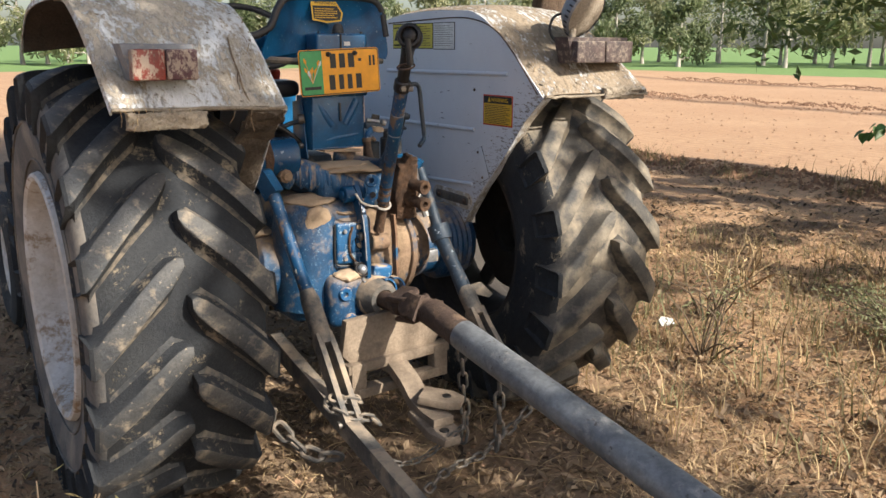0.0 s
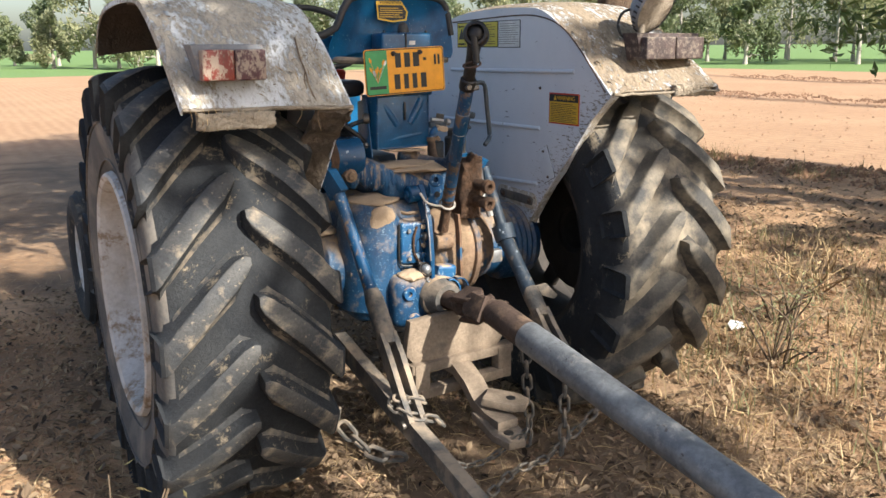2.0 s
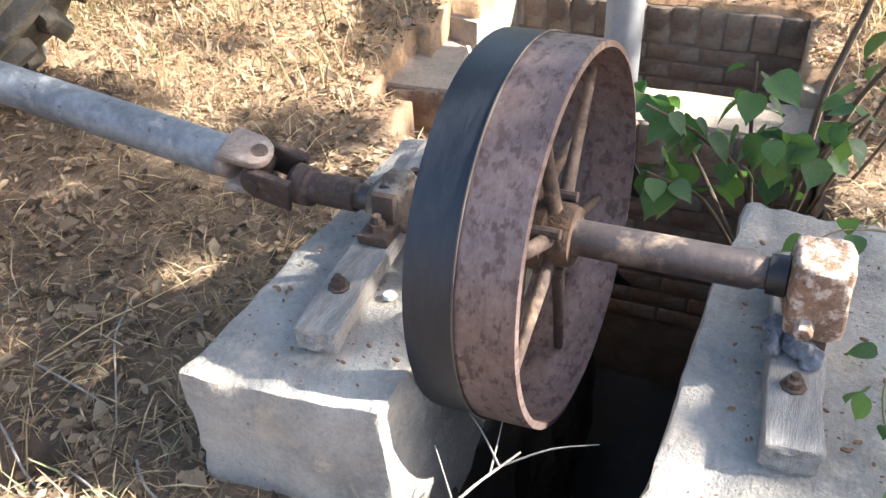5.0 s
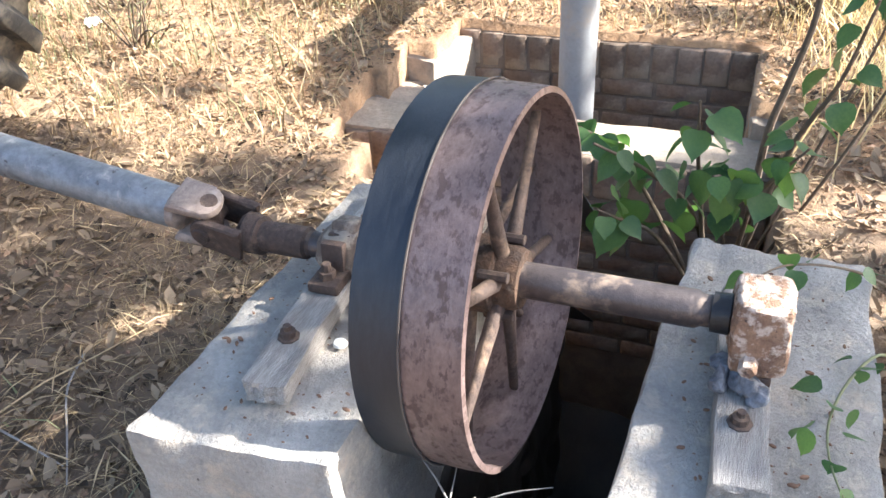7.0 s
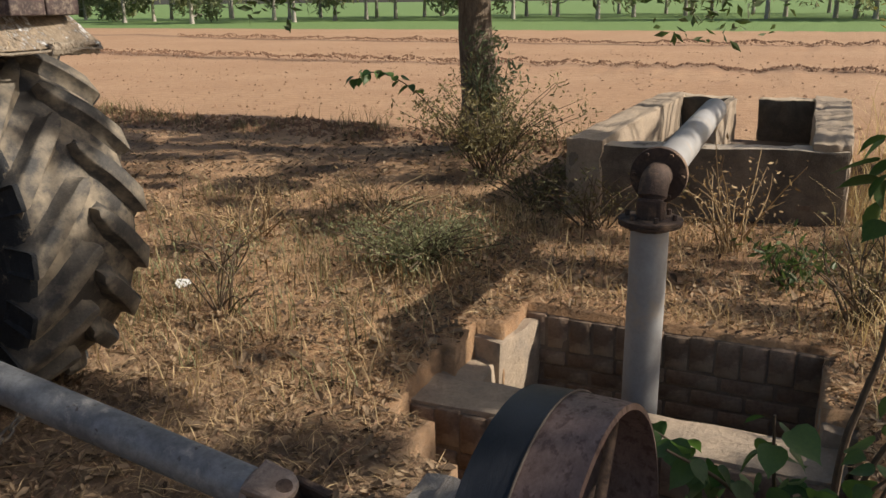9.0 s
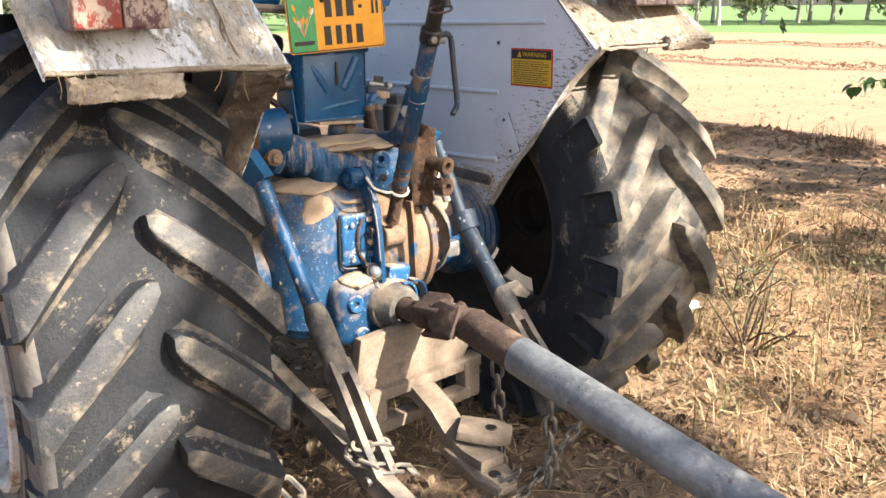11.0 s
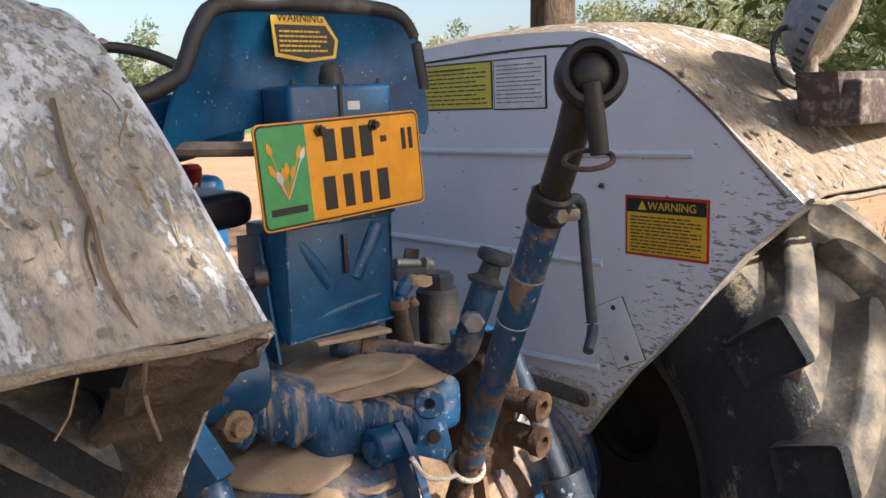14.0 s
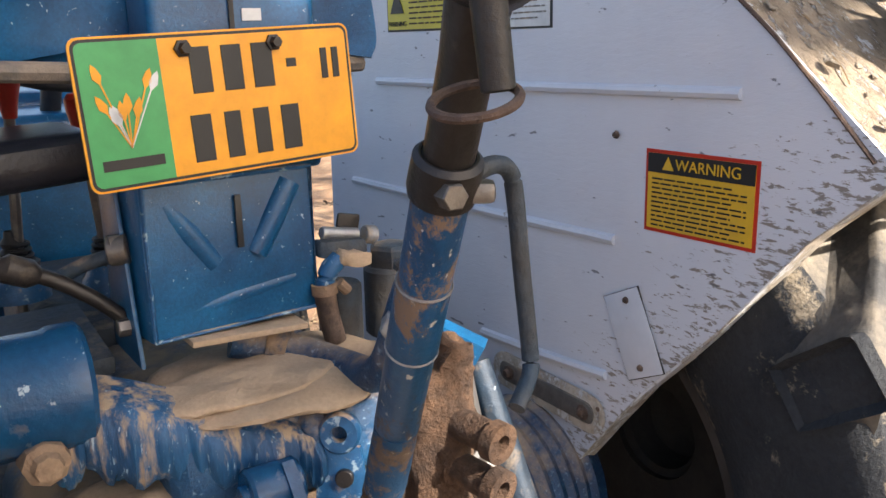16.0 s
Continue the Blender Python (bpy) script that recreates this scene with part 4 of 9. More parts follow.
bars(st, on_panel(0.322, 1.52, 0.5255), 0.22, 0.085, 9, M_RUST, 3, thick=0.3)
bars(st, on_panel(0.33, 1.557, 0.5253), 0.14, 0.008, 1, M_INK, 4, thick=0.5)
st = sticker("white_sticker", 0.190, 0.038, 1.466, 1.572, M_INK, "white paper notice with black edge")
sticker("sticker_face", 0.187, 0.043, 1.469, 1.569, M_PAPER, "", st, 0.001, 0.001)
bars(st, on_panel(0.115, 1.52, 0.5253), 0.13, 0.085, 10, M_STEEL, 5, thick=0.28)
st = sticker("warning_sticker", -0.155, -0.333, 1.190, 1.303, M_RED, "orange yellow warning sticker with red border")
sticker("sticker_face", -0.160, -0.328, 1.195, 1.298, M_YELLOW, "", st, 0.001, 0.001)
sticker("black_header", -0.160, -0.328, 1.272, 1.298, M_INK, "", st, 0.001, 0.0018)
text_mesh("WARNING", 0.021, M_YELLOW, on_panel(-0.258, 1.2845, 0.5245), "printed_word", st)
triangle(on_panel(-0.195, 1.285, 0.5247), 0.0095, M_YELLOW, st)
bars(st, on_panel(-0.243, 1.232, 0.5253), 0.15, 0.07, 11, M_INK, 6, thick=0.34)


# tail lamps, under-bars and the tipped work lamp
def tail_lamp(x0, x1, y, z0, z1, parent, lean):
    m = T((x0 + x1) / 2, y, (z0 + z1) / 2) @ Matrix.Rotation(lean, 4, "X")
    w, h = abs(x1 - x0), z1 - z0
    bm = B()
    add_prism(bm, [(-w / 2 - 0.02, h / 2 + 0.012), (w / 2, h / 2 + 0.012), (w / 2, -h / 2), (-w / 2 + 0.006, -h / 2), ], 0.075, m @ Matrix.Rotation(radians(90), 4, "X") @ T(0, 0, -0.055), 0.006)
    lamp = part("tail_lamp", bm, M_LAMP_CASE if x0 < 0 else M_LAMP_GRIME, parent, "mud-smeared box tail lamp with red and dark lens")
    for cx, ww, mt in ((-0.25, 0.49, M_LAMP_RED if x0 < 0 else M_LAMP_GRIME), (0.25, 0.48, M_LAMP_DARK if x0 < 0 else M_LAMP_GRIME)):
        bm = B()
        add_box(bm, (w * ww, 0.040, h * 0.97), m @ T(cx * w, -0.030, 0), 0.0065, 3)
        part("lens", bm, mt, lamp)
    return lamp


tail_lamp(-0.858, -0.690, -0.512, 1.391, 1.471, fender_l, 0.0)
tail_lamp(0.655, 0.930, -0.475, 1.422, 1.500, fender_r, 0.0)
for x0, x1, y, z, p in ((-0.878, -0.675, -0.548, 1.290, fender_l), (0.76, 0.955, -0.555, 1.318, fender_r)):
    bm = B()
    add_box(bm, (x1 - x0, 0.026, 0.042), T((x0 + x1) / 2, y, z), 0.005)
    bmesh.ops.subdivide_edges(bm, edges=[e for e in bm.edges if e.calc_length() > 0.012], cuts=9, use_grid_fill=True)
    bmesh.ops.subdivide_edges(bm, edges=[e for e in bm.edges if e.calc_length() > 0.008], cuts=2, use_grid_fill=True)
    rough_up(bm, 0.0045, 30)
    rough_up(bm, 0.0055, 120)
    part("mud_bar", bm, M_MUD, p, "mud-caked reflector bar")

# muddy work lamp tipped over on the right fender, with its stalk and wire
bm = B()
q, l = frame_along((0.79, -0.385, 1.612), (0.80, -0.428, 1.588))
add_lathe(bm, [(0, -0.055), (0.035, -0.05), (0.070, -0.028), (0.090, 0.0), (0.098, 0.012), (0.100, 0.03), (0.094, 0.036)], q, 40)
lamp = part("work_lamp", bm, M_LAMP_CASE, fender_r, "round work lamp tipped over and coated with mud")
bm = B()
add_lathe(bm, [(0.094, 0.030), (0.07, 0.044), (0.04, 0.05), (0, 0.052)], q, 36)
rough_up(bm, 0.003, 30)
part("lens", bm, M_MUD, lamp, "lens hidden under dry mud")
for k in range(30):
    bm = B()
    a = 2 * math.pi * k / 30
    add_box(bm, (0.005, 0.006, 0.018), q @ Matrix.Rotation(a, 4, "Z") @ T(0.099, 0, 0.021), 0.001, 1)
    part("rim_rib", bm, M_BLACK, lamp)
bm = B()
add_tube(bm, [(0.735, -0.40, 1.44), (0.742, -0.40, 1.50), (0.755, -0.39, 1.585)], 0.012, 10)
part("stalk", bm, M_MUD, lamp)
bm = B()
add_tube(bm, smooth_path([(0.75, -0.36, 1.60), (0.69, -0.36, 1.585), (0.66, -0.37, 1.54), (0.68, -0.38, 1.50), (0.73, -0.40, 1.48), (0.75, -0.42, 1.455)], 5), 0.005, 8)
part("wire", bm, M_BLACK, lamp)
# small marker lamp on top of the left fender
bm = B()
add_lathe(bm, [(0.026, 0), (0.026, 0.02), (0.022, 0.05), (0.028, 0.055), (0.026, 0.075), (0, 0.08)], T(-0.87, 0.16, 1.61), 14)
part("marker_lamp", bm, M_WOOD, fender_l, "dusty beige marker lamp")
# lumps of mud and straw stuck to the fenders
def fender_top(side, u, f):
    """A point on the sloping rear part of a fender's cover: u across, f from the crest to the rear edge."""
    y = -0.11 - 0.39 * f
    pts = [p for p in EDGE if p[0] <= 0.0]
    z = next((a[1] + (b[1] - a[1]) * (y - a[0]) / (b[0] - a[0]) for a, b in zip(pts, pts[1:]) if b[0] <= y <= a[0]), pts[-1][1])
    if side > 0:
        return Vector((0.530 + 0.415 * u, y - 0.085 * u * f ** 1.5, z + 0.014))
    return Vector((-0.437 - 0.477 * u, y - 0.030 * (0.3 - y) / 0.8 - 0.022 * u * f ** 1.5, z + 0.016))


rnd = random.Random(31)
for side, n in ((1, 300), (-1, 260)):
    par = fender_r if side > 0 else fender_l
    bm = B()
    for k in range(n):
        if side > 0:
            u, f = min(0.97, max(0.05, rnd.gauss(0.5, 0.2))), min(0.98, max(0.1, rnd.gauss(0.65, 0.2)))
        else:
            u, f = rnd.random(), rnd.random() ** 0.6
        r = rnd.uniform(0.002, 0.008) if side > 0 else rnd.choice((0.001, 0.0016, 0.0024, 0.0036))
        res = bmesh.ops.create_icosphere(bm, subdivisions=1, radius=r)
        bmesh.ops.transform(bm, matrix=T(*fender_top(side, u, f)) @ Matrix.Rotation(radians(42), 4, "X") @ Matrix.Rotation(rnd.uniform(0, 3), 4, "Z") @ Matrix.Diagonal((1.8, 1, 0.45, 1)), verts=res["verts"])
    rough_up(bm, 0.005, 70)
    add_tube(bm, [fender_top(side, k / 12, 1.0) + Vector((0, -0.006 if side > 0 else 0.0, -0.010 + (0.005 if side > 0 else 0.010) * k / 12)) for k in range(13)], 0.005, 8)
    rough_up(bm, 0.006, 40)
    tagged(part("dried_mud", bm, M_MUD, par, "lumps of dried mud"), kind="stuff")
    bm = B()
    for k in range(34):
        p = fender_top(side, rnd.random(), rnd.uniform(0.2, 1))
        d = Vector((rnd.gauss(0, 0.5), -0.7, -0.7)).normalized() * rnd.uniform(0.02, 0.08)
        add_tube(bm, [p, p + d * 0.5 + Vector((0, 0, 0.004)), p + d], 0.0011, 4)
    tagged(part("stuck_straw", bm, M_STRAW, par, "straws stuck in the mud"), kind="stuff")
bm = B()
for k in range(11):
    x = -rnd.uniform(0.45, 0.90)
    y, z = -0.548 - rnd.uniform(0, 0.01), 1.308 + rnd.uniform(-0.004, 0.02)
    d = Vector((rnd.uniform(-0.5, 0.5), rnd.uniform(-0.4, 0.1), -1)).normalized() * rnd.uniform(0.015, 0.06)
    add_tube(bm, [(x, y, z), Vector((x, y, z)) + d * 0.6 + Vector((0.004, 0, 0)), Vector((x, y, z)) + d], 0.0009, 4)
tagged(part("hanging_straw", bm, M_STRAW, fender_l, "wisps of straw hanging from the edge"), kind="stuff")
# one long dry leaf stalk stuck down the slope of the left fender
bm = B()
add_tube(bm, smooth_path([(-0.527, -0.332, 1.500), (-0.539, -0.394, 1.449), (-0.541, -0.444, 1.405), (-0.549, -0.489, 1.367), (-0.540, -0.530, 1.318)], 5), 0.0026, 6, 0.7)
add_tube(bm, smooth_path([(-0.543, -0.444, 1.406), (-0.556, -0.470, 1.385), (-0.560, -0.498, 1.362)], 4), 0.0019, 6, 0.6)
add_tube(bm, smooth_path([(-0.540, -0.530, 1.318), (-0.548, -0.540, 1.285), (-0.542, -0.545, 1.250)], 4), 0.0022, 6, 0.5)
part("leaf_stalk", bm, M_TAN_LEAF, fender_l, "long dry leaf stalk stuck to the mud")

# seat pan, tool box, number plate
bm = B()
outline = smooth_path([(-0.27, 1.43, 0), (-0.245, 1.50, 0), (-0.21, 1.56, 0), (-0.185, 1.61, 0), (-0.14, 1.645, 0), (0.02, 1.652, 0), (0.17, 1.648, 0), (0.22, 1.615, 0), (0.235, 1.55, 0), (0.245, 1.46, 0), (0.235, 1.43, 0)], 5)
rows = []
for p in outline:
    row = []
    for k in range(7):
        f = k / 6
        q = Vector((0.0, 1.47, 0)).lerp(p, f)
        row.append(bm.verts.new((q.x, 0.135 - 0.06 * f ** 3 + 0.05 * (q.y - 1.43), q.y)))
    rows.append(row)
for a, b in zip(rows, rows[1:]):
    for i in range(6):
        bm.faces.new((a[i], a[i + 1], b[i + 1], b[i]))
bmesh.ops.remove_doubles(bm, verts=bm.verts, dist=0.002)
bmesh.ops.recalc_face_normals(bm, faces=bm.faces)
bmesh.ops.solidify(bm, geom=bm.faces[:], thickness=0.006)
seat = part("seat", bm, M_BLUE, tractor, "pressed blue steel seat back with black edging")
bm = B()
add_tube(bm, smooth_path([(-0.335, 0.082, 1.505), (-0.299, 0.08, 1.510), (-0.272, 0.08, 1.515), (-0.244, 0.083, 1.528)], 4) + [(p.x, 0.08 + 0.05 * (p.y - 1.43), p.y) for p in outline if p.y > (1.535 if p.x < 0 else 1.495)], 0.0135, 10)
part("edging", bm, M_BLACK, seat, "black rubber edging")
bm = B()
add_tube(bm, smooth_path([(-0.62, 0.10, 1.452), (-0.3, 0.10, 1.435), (0.0, 0.095, 1.42), (0.23, 0.095, 1.425)], 4), 0.012, 8)
part("seat_lip", bm, M_DIRTY_STEEL, seat, "bare worn lower lip")
bm = B()
add_box(bm, (0.46, 0.42, 0.09), T(-0.32, 0.34, 1.47), 0.03, 3)
part("seat_pan", bm, M_BLUE, seat)
bm = B()
add_box(bm, (0.34, 0.24, 0.065), T(-0.275, 0.22, 1.318) @ Matrix.Rotation(-0.06, 4, "Y"), 0.028, 3)
rough_up(bm, 0.01, 8)
part("cushion", bm, M_VINYL, seat, "black vinyl cushion under the seat")

bm = B()
add_box(bm, (0.225, 0.11, 0.195), T(0.003, 0.085, 1.208) @ Matrix.Rotation(0.06, 4, "Z"), 0.008)
box = part("tool_box", bm, M_BLUE, tractor, "blue pressed steel tool box behind the seat")
bm = B()
add_box(bm, (0.205, 0.09, 0.225), T(0.035, 0.085, 1.41), 0.012, 3)
upper = part("upper_box", bm, M_BLUE, box)
for x in (-0.05, 0.12):
    bm = B()
    add_lathe(bm, [(0.008, 0), (0.008, 0.003), (0.005, 0.004), (0.005, 0.008), (0, 0.008)], T(x, 0.055, 1.5225), 6)
    part("screw", bm, M_BLUE_GRIME, upper)
bm = B()
for a, b in (((-0.075, 1.275), (-0.02, 1.195)), ((0.085, 1.285), (0.035, 1.20))):
    add_tube(bm, [(a[0], 0.041, a[1]), ((a[0] + b[0]) / 2, 0.0385, (a[1] + b[1]) / 2), (b[0], 0.041, b[1])], 0.0165, 16)
add_tube(bm, [(-0.075, 0.041, 1.140), (0.0, 0.0425, 1.150), (0.085, 0.049, 1.160)], 0.015, 16)
part("pressed_rib", bm, M_BLUE, box)
bm = B()
add_box(bm, (0.008, 0.004, 0.065), T(0.012, 0.026, 1.245), 0.001)
part("slot", bm, M_INK, box, "dark key slot")
bm = B()
add_lathe(bm, [(0.021, 0), (0.021, 0.012), (0.016, 0.03), (0.008, 0.036), (0, 0.037)], T(0.036, 0.075, 1.522), 18)
part("rubber_knob", bm, M_BLACK, box)
bm = B()
add_box(bm, (0.006, 0.003, 0.05), T(0.028, 0.038, 1.495))
part("lid_slot", bm, M_INK, box)
bm = B()
add_box(bm, (0.024, 0.002, 0.014), T(0.053, 0.0385, 1.487))
part("label_plate", bm, M_PAPER, box)
bm = B()
add_box(bm, (0.15, 0.05, 0.008), T(0.01, 0.03, 1.105) @ Matrix.Rotation(0.05, 4, "Y"), 0.002)
# the sand material serves here only for its pale tan colour
part("floor_plate", bm, M_SAND, box, "thin pale tan plate")
for x, z in ((-0.112, 1.23), (-0.112, 1.125)):
    bm = B()
    add_cyl(bm, (x, 0.075, z), (x - 0.02, 0.075, z), 0.011, seg=6)
    part("bolt", bm, M_STEEL, box)
bm = B()
fm = T(0.003, 0.085, 1.208) @ Matrix.Rotation(0.06, 4, "Z")
add_tube(bm, [fm @ Vector(p) for p in ((-0.108, -0.056, 0.093), (-0.108, -0.056, -0.093), (0.108, -0.056, -0.093), (0.108, -0.056, 0.093), (-0.108, -0.056, 0.093))], 0.0035, 8)
part("folded_edge", bm, M_CHIPPED, box, "chipped folded edge")
bm = B()
add_prism(bm, [(-0.06, -0.11), (0.06, -0.11), (0.055, 0.09), (-0.02, 0.10)], 0.006, Matrix(((0, 0, -1, -0.112), (1, 0, 0, 0.10), (0, 1, 0, 1.19), (0, 0, 0, 1))), 0.002)
part("side_bracket", bm, M_BLUE, box, "dark blue mounting bracket")
bm = B()
add_box(bm, (0.20, 0.20, 0.025), T(-0.235, 0.19, 1.085) @ Matrix.Rotation(0.1, 4, "X"), 0.006)
add_tube(bm, smooth_path([(-0.115, 0.08, 1.215), (-0.15, 0.10, 1.205), (-0.18, 0.115, 1.190)], 4), 0.009, 10)
part("bracket_arm", bm, M_BLUE_GRIME, box, "grimy linkage of the seat bracket")
bm = B()
add_tube(bm, smooth_path([(-0.115, 0.09, 1.128), (-0.150, 0.095, 1.162), (-0.19, 0.10, 1.191), (-0.222, 0.10, 1.207)], 5), 0.0095, 12)
rod = part("link_rod", bm, M_DARK_STEEL, box, "dark grey lever rod")
bm = B()
add_tube(bm, [(-0.205, 0.10, 1.198), (-0.214, 0.10, 1.203), (-0.238, 0.10, 1.214), (-0.246, 0.10, 1.217)], [0.010, 0.017, 0.017, 0.010], 14)
part("end_knob", bm, M_DARK_STEEL, rod)
bm = B()
add_tube(bm, smooth_path([(-0.26, 0.16, 1.02), (-0.285, 0.15, 1.10), (-0.30, 0.15, 1.18), (-0.315, 0.16, 1.24)], 5), 0.0075, 8)
part("rusty_rod", bm, M_RUST, box)
bm = B()
add_cyl(bm, (-0.108, 0.072, 1.222), (-0.130, 0.082, 1.220), 0.019, seg=20)
part("washer", bm, M_STEEL, box)
# warning sticker on the seat back
m = Matrix(((1, 0, 0, 0.004), (0, 0, -1, 0.094), (0, 1, 0, 1.600), (0, 0, 0, 1))) @ Matrix.Diagonal((1.12, 1.12, 1, 1))
bm = B()
add_prism(bm, [(-0.058, 0.036), (0.028, 0.036), (0.056, -0.004), (0.05, -0.03), (0.0, -0.036), (-0.053, -0.028)], 0.0015, m)
st = part("seat_sticker", bm, M_YELLOW, seat, "torn black and yellow warning sticker", smooth=False)
bm = B()
add_prism(bm, [(-0.052, 0.017), (0.034, 0.017), (0.05, -0.004), (0.045, -0.026), (0.0, -0.031), (-0.048, -0.023)], 0.0012, m @ T(0, 0, 0.001))
part("black_face", bm, M_INK, st, smooth=False)
text_mesh("WARNING", 0.016, M_INK, m @ T(-0.008, 0.026, 0.002), "printed_word", st)
bars(st, m @ T(-0.005, -0.006, 0.0026), 0.08, 0.034, 5, M_YELLOW, 8, thick=0.4)

# number plate: its lettering is left as plain bars
pm = Matrix.LocRotScale((0.001, -0.004, 1.390), Euler((radians(90 - 2), 0, radians(5))), None) @ Matrix.Rotation(radians(2.2), 4, "Z")


def rounded(w, h, r, n=4):
    out = []
    for cx, cy, a0 in ((w / 2 - r, h / 2 - r, 0), (-w / 2 + r, h / 2 - r, 90), (-w / 2 + r, -h / 2 + r, 180), (w / 2 - r, -h / 2 + r, 270)):
        out += [(cx + r * math.cos(radians(a0 + 90 * k / n)), cy + r * math.sin(radians(a0 + 90 * k / n))) for k in range(n + 1)]
    return out


bm = B()
add_prism(bm, rounded(0.333, 0.159, 0.011), 0.003, pm)
plate = part("number_plate", bm, M_PLATE, tractor, "yellow and green enamel number plate with a black line round it", smooth=False)
bm = B()
add_prism(bm, rounded(0.3285, 0.1545, 0.010), 0.0007, pm @ T(0, 0, 0.0027))
part("black_line", bm, M_INK, plate, smooth=False)
corners = rounded(0.322, 0.148, 0.008)
bm = B()
add_prism(bm, [(-0.075, -0.074)] + corners[15:] + corners[:5] + [(-0.075, 0.074)], 0.001, pm @ T(0, 0, 0.0029))
part("yellow_field", bm, M_PLATE, plate, smooth=False)
bm = B()
add_prism(bm, [(-0.075, 0.074)] + corners[5:15] + [(-0.075, -0.074)], 0.001, pm @ T(0, 0, 0.0029))
part("green_field", bm, M_GREEN, plate, smooth=False)
for x, y, w, h in ((-0.030, 0.038, 0.024, 0.050), (0.008, 0.038, 0.024, 0.050), (0.046, 0.038, 0.026, 0.050), (0.083, 0.038, 0.013, 0.010), (0.128, 0.034, 0.009, 0.036), (0.144, 0.034, 0.009, 0.036),
                   (-0.038, -0.036, 0.024, 0.052), (0.000, -0.036, 0.020, 0.052), (0.036, -0.036, 0.020, 0.052), (0.074, -0.036, 0.024, 0.052)):
    bm = B()
    add_box(bm, (w, h, 0.0016), pm @ T(x, y, 0.0042), 0.0004, 1)
    part("plate_bar", bm, M_INK, plate, smooth=False)
bm = B()
add_box(bm, (0.066, 0.011, 0.0012), pm @ T(-0.118, -0.052, 0.0042))
part("plate_bar", bm, M_INK, plate, smooth=False)
# flower emblem
rnd = random.Random(4)
for k in range(9):
    a = radians(rnd.uniform(-32, 32))
    l = rnd.uniform(0.03, 0.085)
    bm = B()
    base = Vector((-0.118, -0.036, 0.0042))
    tip = base + Vector((math.sin(a) * l, math.cos(a) * l, 0))
    q = pm @ T(*tip) @ Matrix.Rotation(-a, 4, "Z")
    add_prism(bm, [(0, -0.011), (0.005, -0.002), (0.003, 0.007), (0, 0.012), (-0.003, 0.007), (-0.005, -0.002)], 0.0008, q)
    add_prism(bm, [(-0.0008, -0.009), (0.0008, -0.009), (0.0006, -l), (-0.0006, -l)], 0.0006, q)
    part("emblem_petal", bm, M_PAPER if k % 3 == 0 else M_PLATE, plate, smooth=False)
for x in (-0.048, 0.062):
    bm = B()
    add_lathe(bm, [(0, 0.014), (0.006, 0.014), (0.007, 0.006), (0.010, 0.005), (0.010, 0)], pm @ T(x, 0.062, 0.003), 6)
    part("plate_bolt", bm, M_DARK_STEEL, plate)

# centre housing, lift cover, rock shaft, axle trumpets
bm = B()
add_box(bm, (0.31, 0.40, 0.43), T(-0.115, 0.075, 0.725), 0.070, 5)
add_lathe(bm, [(0.0, 0.958), (0.05, 0.954), (0.088, 0.938), (0.110, 0.905), (0.121, 0.85), (0.126, 0.56), (0, 0.55)], T(-0.165, -0.028, 0), 40)
add_box(bm, (0.16, 0.10, 0.30), T(-0.03, -0.085, 0.74), 0.035, 4)
bmesh.ops.subdivide_edges(bm, edges=[e for e in bm.edges if e.calc_length() > 0.06], cuts=3, use_grid_fill=True)
rough_up(bm, 0.006, 9)
rough_up(bm, 0.002, 40)
housing = part("rear_housing", bm, M_BLUE_DIRTY, tractor, "dusty blue cast transmission housing")
m = Matrix(((0, 0, 1, 0), (1, 0, 0, AX_Y), (0, 1, 0, AX_Z), (0, 0, 0, 1)))
bm = B()
add_lathe(bm, [(0, -0.22), (0.175, -0.22), (0.180, -0.235), (0.176, -0.255), (0.150, -0.262), (0.142, -0.30), (0.136, -0.42), (0.150, -0.45), (0.150, -0.53), (0, -0.53)], m, 40)
rough_up(bm, 0.003, 18)
tr = part("axle_trumpet", bm, M_BLUE_DIRTY, housing, "blue cast axle housing with bolted flange")
for k in range(12):
    a = 2 * math.pi * k / 12
    bm = B()
    p = m @ Vector((0.166 * math.cos(a), 0.166 * math.sin(a), -0.25))
    add_cyl(bm, p, p + Vector((-0.022, 0, 0)), 0.010, seg=6)
    part("flange_bolt", bm, M_DIRTY_STEEL, tr)
bm = B()
add_lathe(bm, [(0, 0.28), (0.130, 0.28), (0.124, 0.36), (0.128, 0.42), (0.150, 0.43)] + [(0.150 + 0.006 * (k % 2), 0.435 + 0.012 * k) for k in range(11)] + [(0.140, 0.575), (0, 0.58)], m, 48)
tr = part("axle_trumpet", bm, M_BLUE_DIRTY, housing, "blue ribbed brake housing on the axle")
# round differential side, thick with rusty dust, with its bolted seam
m = Matrix(((0, 0, 1, 0), (1, 0, 0, 0.005), (0, 1, 0, 0.722), (0, 0, 0, 1)))
bm = B()
add_lathe(bm, [(0, 0.04), (0.11, 0.045), (0.142, 0.065), (0.158, 0.10), (0.163, 0.15), (0.160, 0.205), (0, 0.205)], m, 48)
rough_up(bm, 0.005, 14)
bell = part("side_bell", bm, M_DUSTY_RUST, housing, "round side of the axle case under tan dust")
bm = B()
add_lathe(bm, [(0, 0.20), (0.166, 0.20), (0.172, 0.204), (0.172, 0.222), (0.166, 0.228), (0.150, 0.232), (0.138, 0.27), (0.132, 0.30), (0, 0.30)], m, 48)
rough_up(bm, 0.003, 18)
part("rusty_cover", bm, M_BELL_BLUE, bell, "bolted cover, half blue and half rusty dust")
